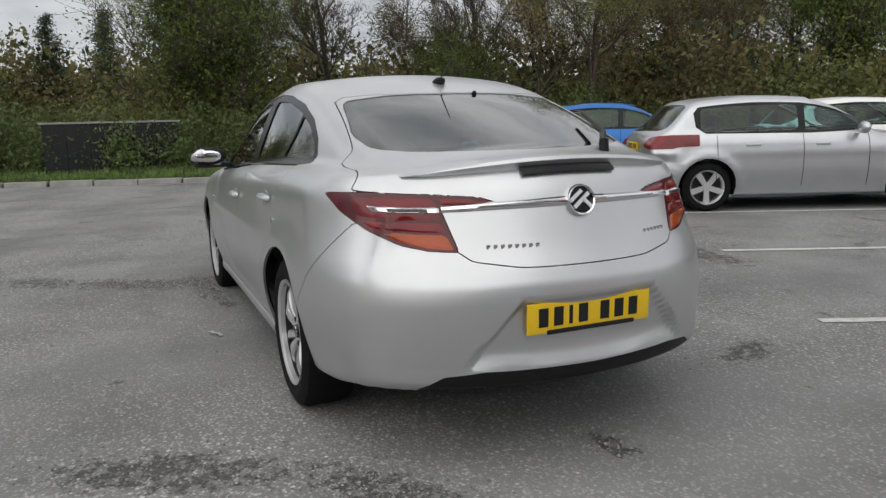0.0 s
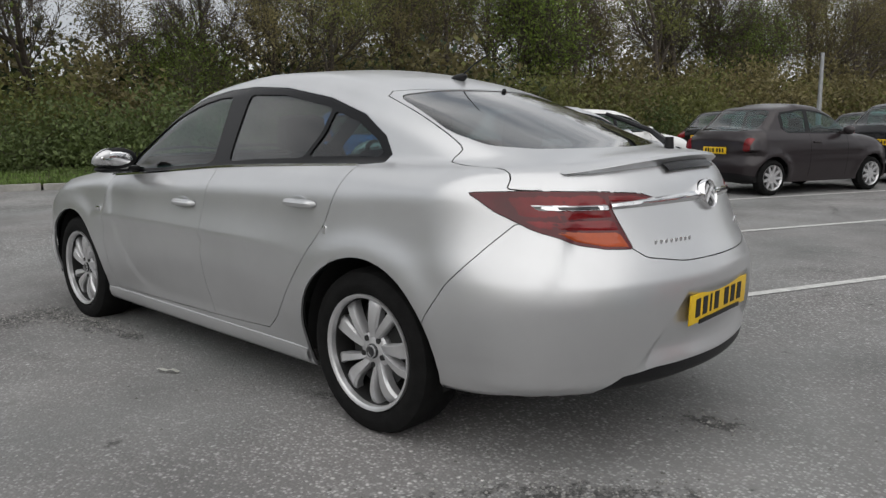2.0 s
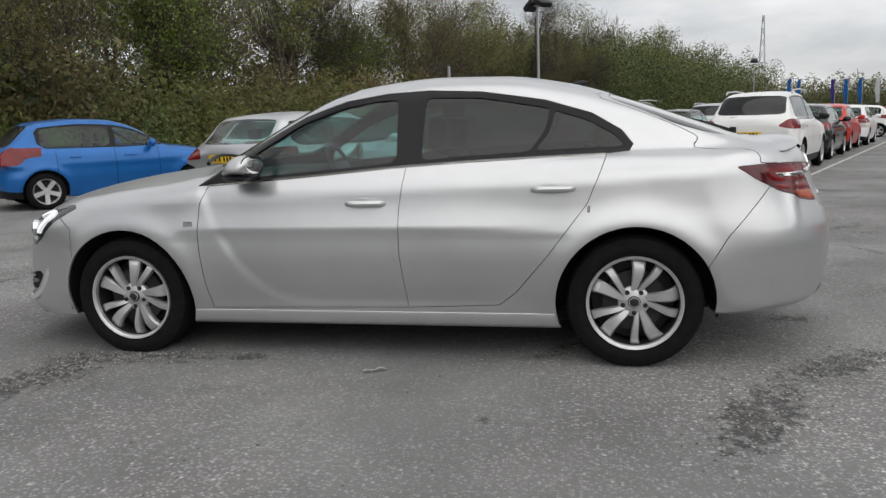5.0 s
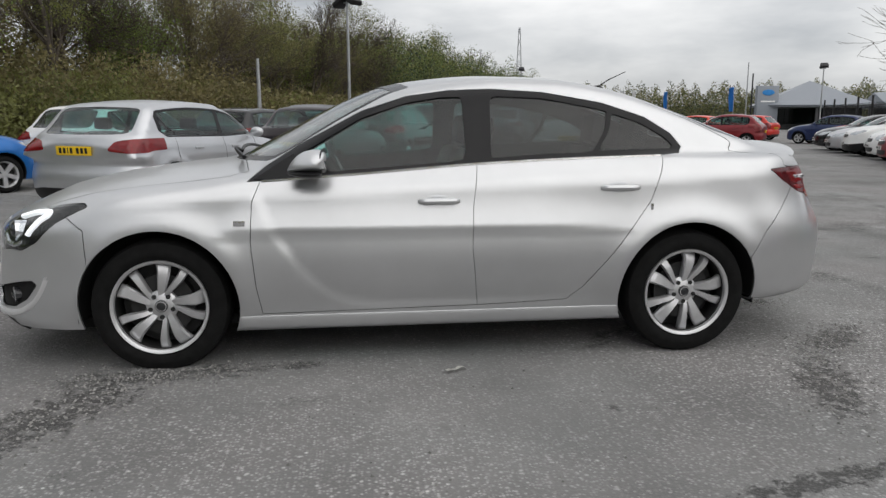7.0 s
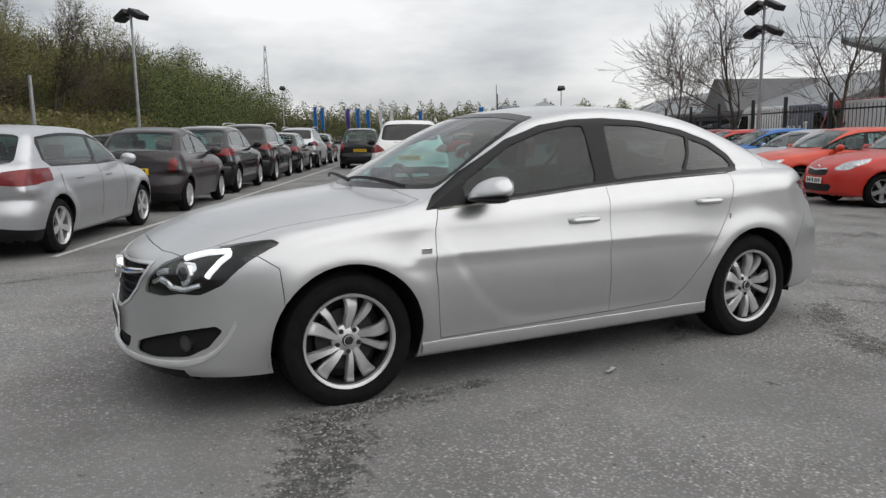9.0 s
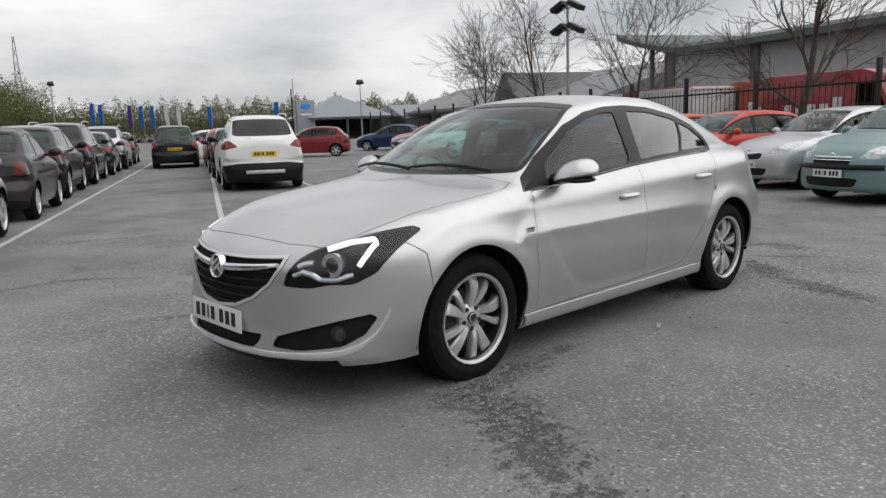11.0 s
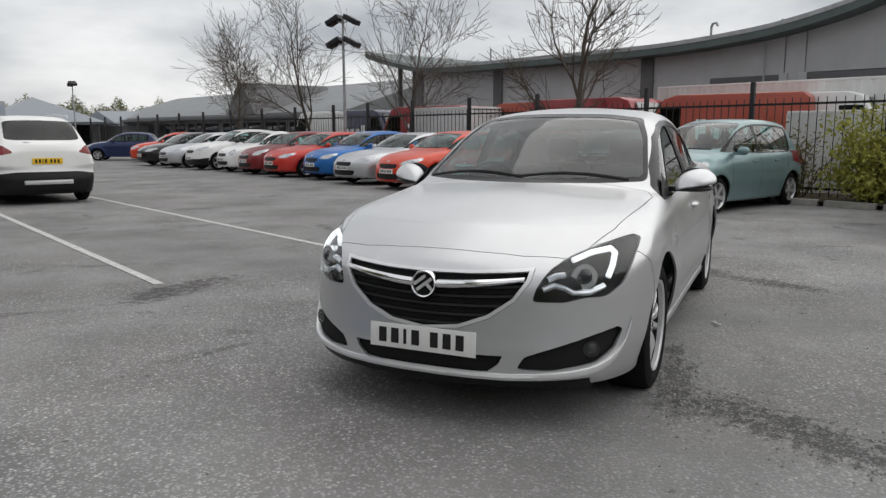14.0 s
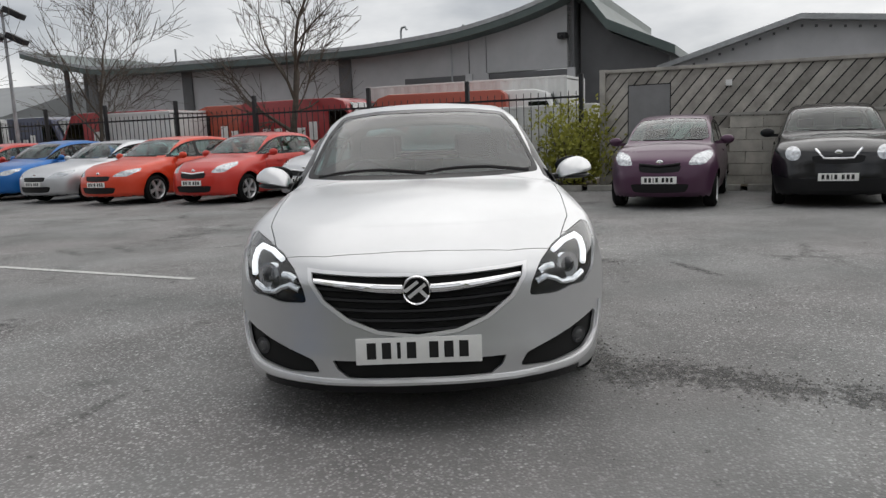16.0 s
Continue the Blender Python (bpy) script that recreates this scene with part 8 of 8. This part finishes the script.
    def nose_bar(name, line, r, mat, lab):
        """A bar laid along the nose through (y, z) points."""
        b3 = bmesh.new()
        tube(b3, [(on_skin(f, abs(y), z) + r * 0.3, y, z) for y, z in line], [r] * len(line), 6)
        part(name, b3, mat, car, lab)
    if kind == "people_carrier":
        nose_bar("bumper_strip", [(hw * 0.86 * (i / 8 - 1), 0.56) for i in range(17)], 0.042, BLACK_TRIM, "dark plastic bumper strip")
        for z in (nh - 0.075, nh - 0.125):
            nose_bar("grille_bar", [(0.34 * (i / 4 - 1), z) for i in range(9)], 0.012, CHROME, "slim chrome grille bar")
    elif lamp == "round" and trim:
        nose_bar("grille_frame", [(-0.30, nh + 0.0), (-0.25, nh - 0.06), (-0.19, nh - 0.13), (-0.09, nh - 0.135), (0.09, nh - 0.135), (0.19, nh - 0.13), (0.25, nh - 0.06), (0.30, nh + 0.0)], 0.018, CHROME, "chrome grille frame")
    elif lamp == "tall":
        nose_bar("grille_bar", [(0.30 * (i / 4 - 1), nh - 0.11 + 0.03 * abs(i / 4 - 1)) for i in range(9)], 0.020, CHROME if kind == "supermini" else BLACK_TRIM, "bar across the grille")
    b2 = bmesh.new()
    tube(b2, [(s["ws_base"] - 0.05, 0.55, wb + 0.03), (s["ws_base"] + 0.05, 0.1, wb + 0.035), (s["ws_base"] + 0.02, -0.35, wb + 0.04)], [0.012, 0.01, 0.008], 5)
    part("wiper", b2, BLACK_TRIM, car)
    b2 = bmesh.new()
    xb = on_skin(f, 0, belt + 0.10, -3.5, -0.5)
    tube(b2, [(xb - 0.02, 0.0, belt + 0.06), (xb - 0.01, 0.2, belt + 0.075), (xb + 0.0, 0.36, belt + 0.085)], [0.02, 0.012, 0.008], 5)
    part("rear_wiper", b2, BLACK_TRIM, car)
    return car


BUILT = {}


def park(kind, paint, s, c, turn, label, category="car", group="parked cars", **more):
    """Parks a car with the middle of its wheelbase at (s, c), facing turn degrees from the lanes' direction."""
    p = site(s, c)
    a = LANE + radians(turn)
    d = 1.2
    hx = (ground_z(p.x + d * math.cos(a), p.y + d * math.sin(a)) - ground_z(p.x - d * math.cos(a), p.y - d * math.sin(a))) / (2 * d)
    hy = (ground_z(p.x - d * math.sin(a), p.y + d * math.cos(a)) - ground_z(p.x + d * math.sin(a), p.y - d * math.cos(a))) / (2 * d)
    m = Matrix.Translation(p) @ Matrix.Rotation(a, 4, "Z") @ Matrix.Rotation(-math.atan(hx), 4, "Y") @ Matrix.Rotation(math.atan(hy), 4, "X")
    key = (kind, tuple(sorted(more.items())))
    if key not in BUILT:
        BUILT[key] = (build_car(kind, paint, **more), paint)
        car = BUILT[key][0]
        car.matrix_basis = m
    else:
        first, old = BUILT[key]
        car = copy_thing(first, m)
        if old is not paint:
            for o in car.children:
                if o.type == "MESH" and o.data.materials[0] is old:
                    o.data = o.data.copy()
                    o.data.materials[0] = paint
    return tagged(car, label, category, group)


# lane beside the first painted line, nose to tail
park("family", PALE_SILVER, 5.1, 5.45, 0, "silver five-door hatchback parked behind a white line", style="five")
park("bubble", BROWN_BLACK, 9.75, 5.3, 0, "small rounded black three-door car", lamp="round", style="nine")
park("small_crossover", BLACK_PAINT, 14.2, 5.45, 0, "black compact crossover parked nose to tail", trim=True, style="five")
park("crossover", BLACK_PAINT, 18.9, 5.4, 0, "black sports utility car with roof rails", roof_rails=True, trim=True, lamp="upright", dark_rear=True)
park("family", BLACK_PAINT, 23.6, 5.3, 0, "black hatchback in the nose-to-tail row", style="five")
park("crossover", PALE_SILVER, 28.3, 5.2, 0, "silver utility car further along the row", roof_rails=True, trim=True, lamp="upright", dark_rear=True)
park("family", BLACK_PAINT, 33.0, 5.1, 0, "black hatchback at the far end of the row", style="five")
# lane behind it
park("supermini", BLUE_PAINT, 4.05, 9.8, -15, "bright blue supermini near the grass verge", lamp="upright", style="five")
park("family", WHITE_PAINT, 8.3, 8.9, 0, "white family car beside a silver hatchback", style="five")
park("family", BLACK_PAINT, 13.0, 8.8, 0, "black hatchback in the second row", style="five")
park("saloon", BLACK_PAINT, 17.4, 8.7, 0, "black saloon in the second row")
park("family", BROWN_BLACK, 22.2, 8.6, 0, "dark brown hatchback in the second row", style="five")
park("crossover", BLACK_PAINT, 27.2, 8.5, 0, "black utility car in the second row", roof_rails=True, trim=True, lamp="upright", dark_rear=True)
# lane of the white utility car
park("crossover", WHITE_PAINT, 14.25, 0.55, 0, "white sports utility car between painted lines", roof_rails=True, trim=True, lamp="upright", dark_rear=True)
park("family", BLACK_PAINT, 19.3, 0.6, 0, "black hatchback ahead of a white utility car", style="five")
park("supermini", RED_PAINT, 23.8, 0.6, 0, "red supermini in the white car's lane", lamp="upright", style="five")
park("family", WHITE_PAINT, 28.2, 0.5, 0, "white hatchback in the middle lane", style="five")
park("people_carrier", BLACK_PAINT, 27.5, 2.5, 0, "black people carrier standing in the aisle", lamp="tall")
park("supermini", WHITE_PAINT, 36.4, 1.3, 95, "white supermini standing crosswise", lamp="upright", style="five")
park("supermini", DARK_RED, 32.6, -3.9, 75, "dark red supermini standing crosswise", lamp="upright", style="five")
# facing row
for kind, paint, s, c, turn, label, more in (
        ("supermini", RED_PAINT, 8.7, -9.05, 90, "red three-door hatchback with a chrome grille bar", dict(lamp="tall", style="five")),
        ("family", ORANGE_RED, 11.05, -8.85, 90, "orange-red hatchback in the facing row", dict(style="five")),
        ("saloon", PALE_SILVER, 13.45, -9.25, 90, "silver saloon with a large dark grille", dict()),
        ("supermini", BLUE_PAINT, 15.85, -9.5, 90, "blue supermini in the facing row", dict(lamp="upright", style="five")),
        ("family", RED_PAINT, 17.95, -9.4, 90, "red hatchback in the facing row", dict(style="five")),
        ("supermini", DARK_RED, 20.1, -9.45, 90, "dark red small car in the facing row", dict(lamp="tall", style="five")),
        ("bubble", WHITE_PAINT, 22.2, -9.45, 90, "small white hatchback with round lamps", dict(lamp="round", style="nine")),
        ("small_crossover", WHITE_PAINT, 24.6, -9.5, 90, "white compact crossover with black cladding", dict(trim=True, style="five")),
        ("family", PALE_SILVER, 27.2, -9.5, 90, "silver hatchback in the facing row", dict(style="five")),
        ("family", BLACK_PAINT, 29.8, -9.5, 90, "black hatchback in the facing row", dict(style="five")),
        ("supermini", ORANGE_RED, 34.0, -10.5, 70, "orange-red supermini at the row's end", dict(lamp="upright", style="five")),
        ("supermini", DARK_BLUE, 38.0, -9.5, 60, "dark blue supermini at the row's end", dict(lamp="upright", style="five")),
        ("supermini", RED_PAINT, 44.5, -6.0, 60, "red supermini far across the car park", dict(lamp="upright", style="five")),
        ("family", ORANGE_RED, 48.0, -3.0, 60, "orange-red hatchback far across the car park", dict(style="five")),
        ("family", RED_PAINT, 51.0, 0.5, 60, "red hatchback far across the car park", dict(style="five")),
        ("supermini", PALE_SILVER, 6.35, -9.6, 90, "pale silver small hatchback beside a teal people carrier", dict(lamp="tall", style="five")),
        ("people_carrier", TEAL_PAINT, 3.75, -8.95, 90, "pale teal people carrier with dark bumper strips", dict(lamp="tall")),
        ("city", PURPLE_PAINT, -0.66, -8.65, 90, "small purple city car before a wooden fence", dict(lamp="tall", style="five")),
        ("small_crossover", BLACK_PAINT, -3.1, -9.3, 90, "black crossover with round lamps and chrome grille", dict(trim=True, lamp="round", style="five"))):
    park(kind, paint, s, c, turn, label, group="cars facing the lanes", **more)
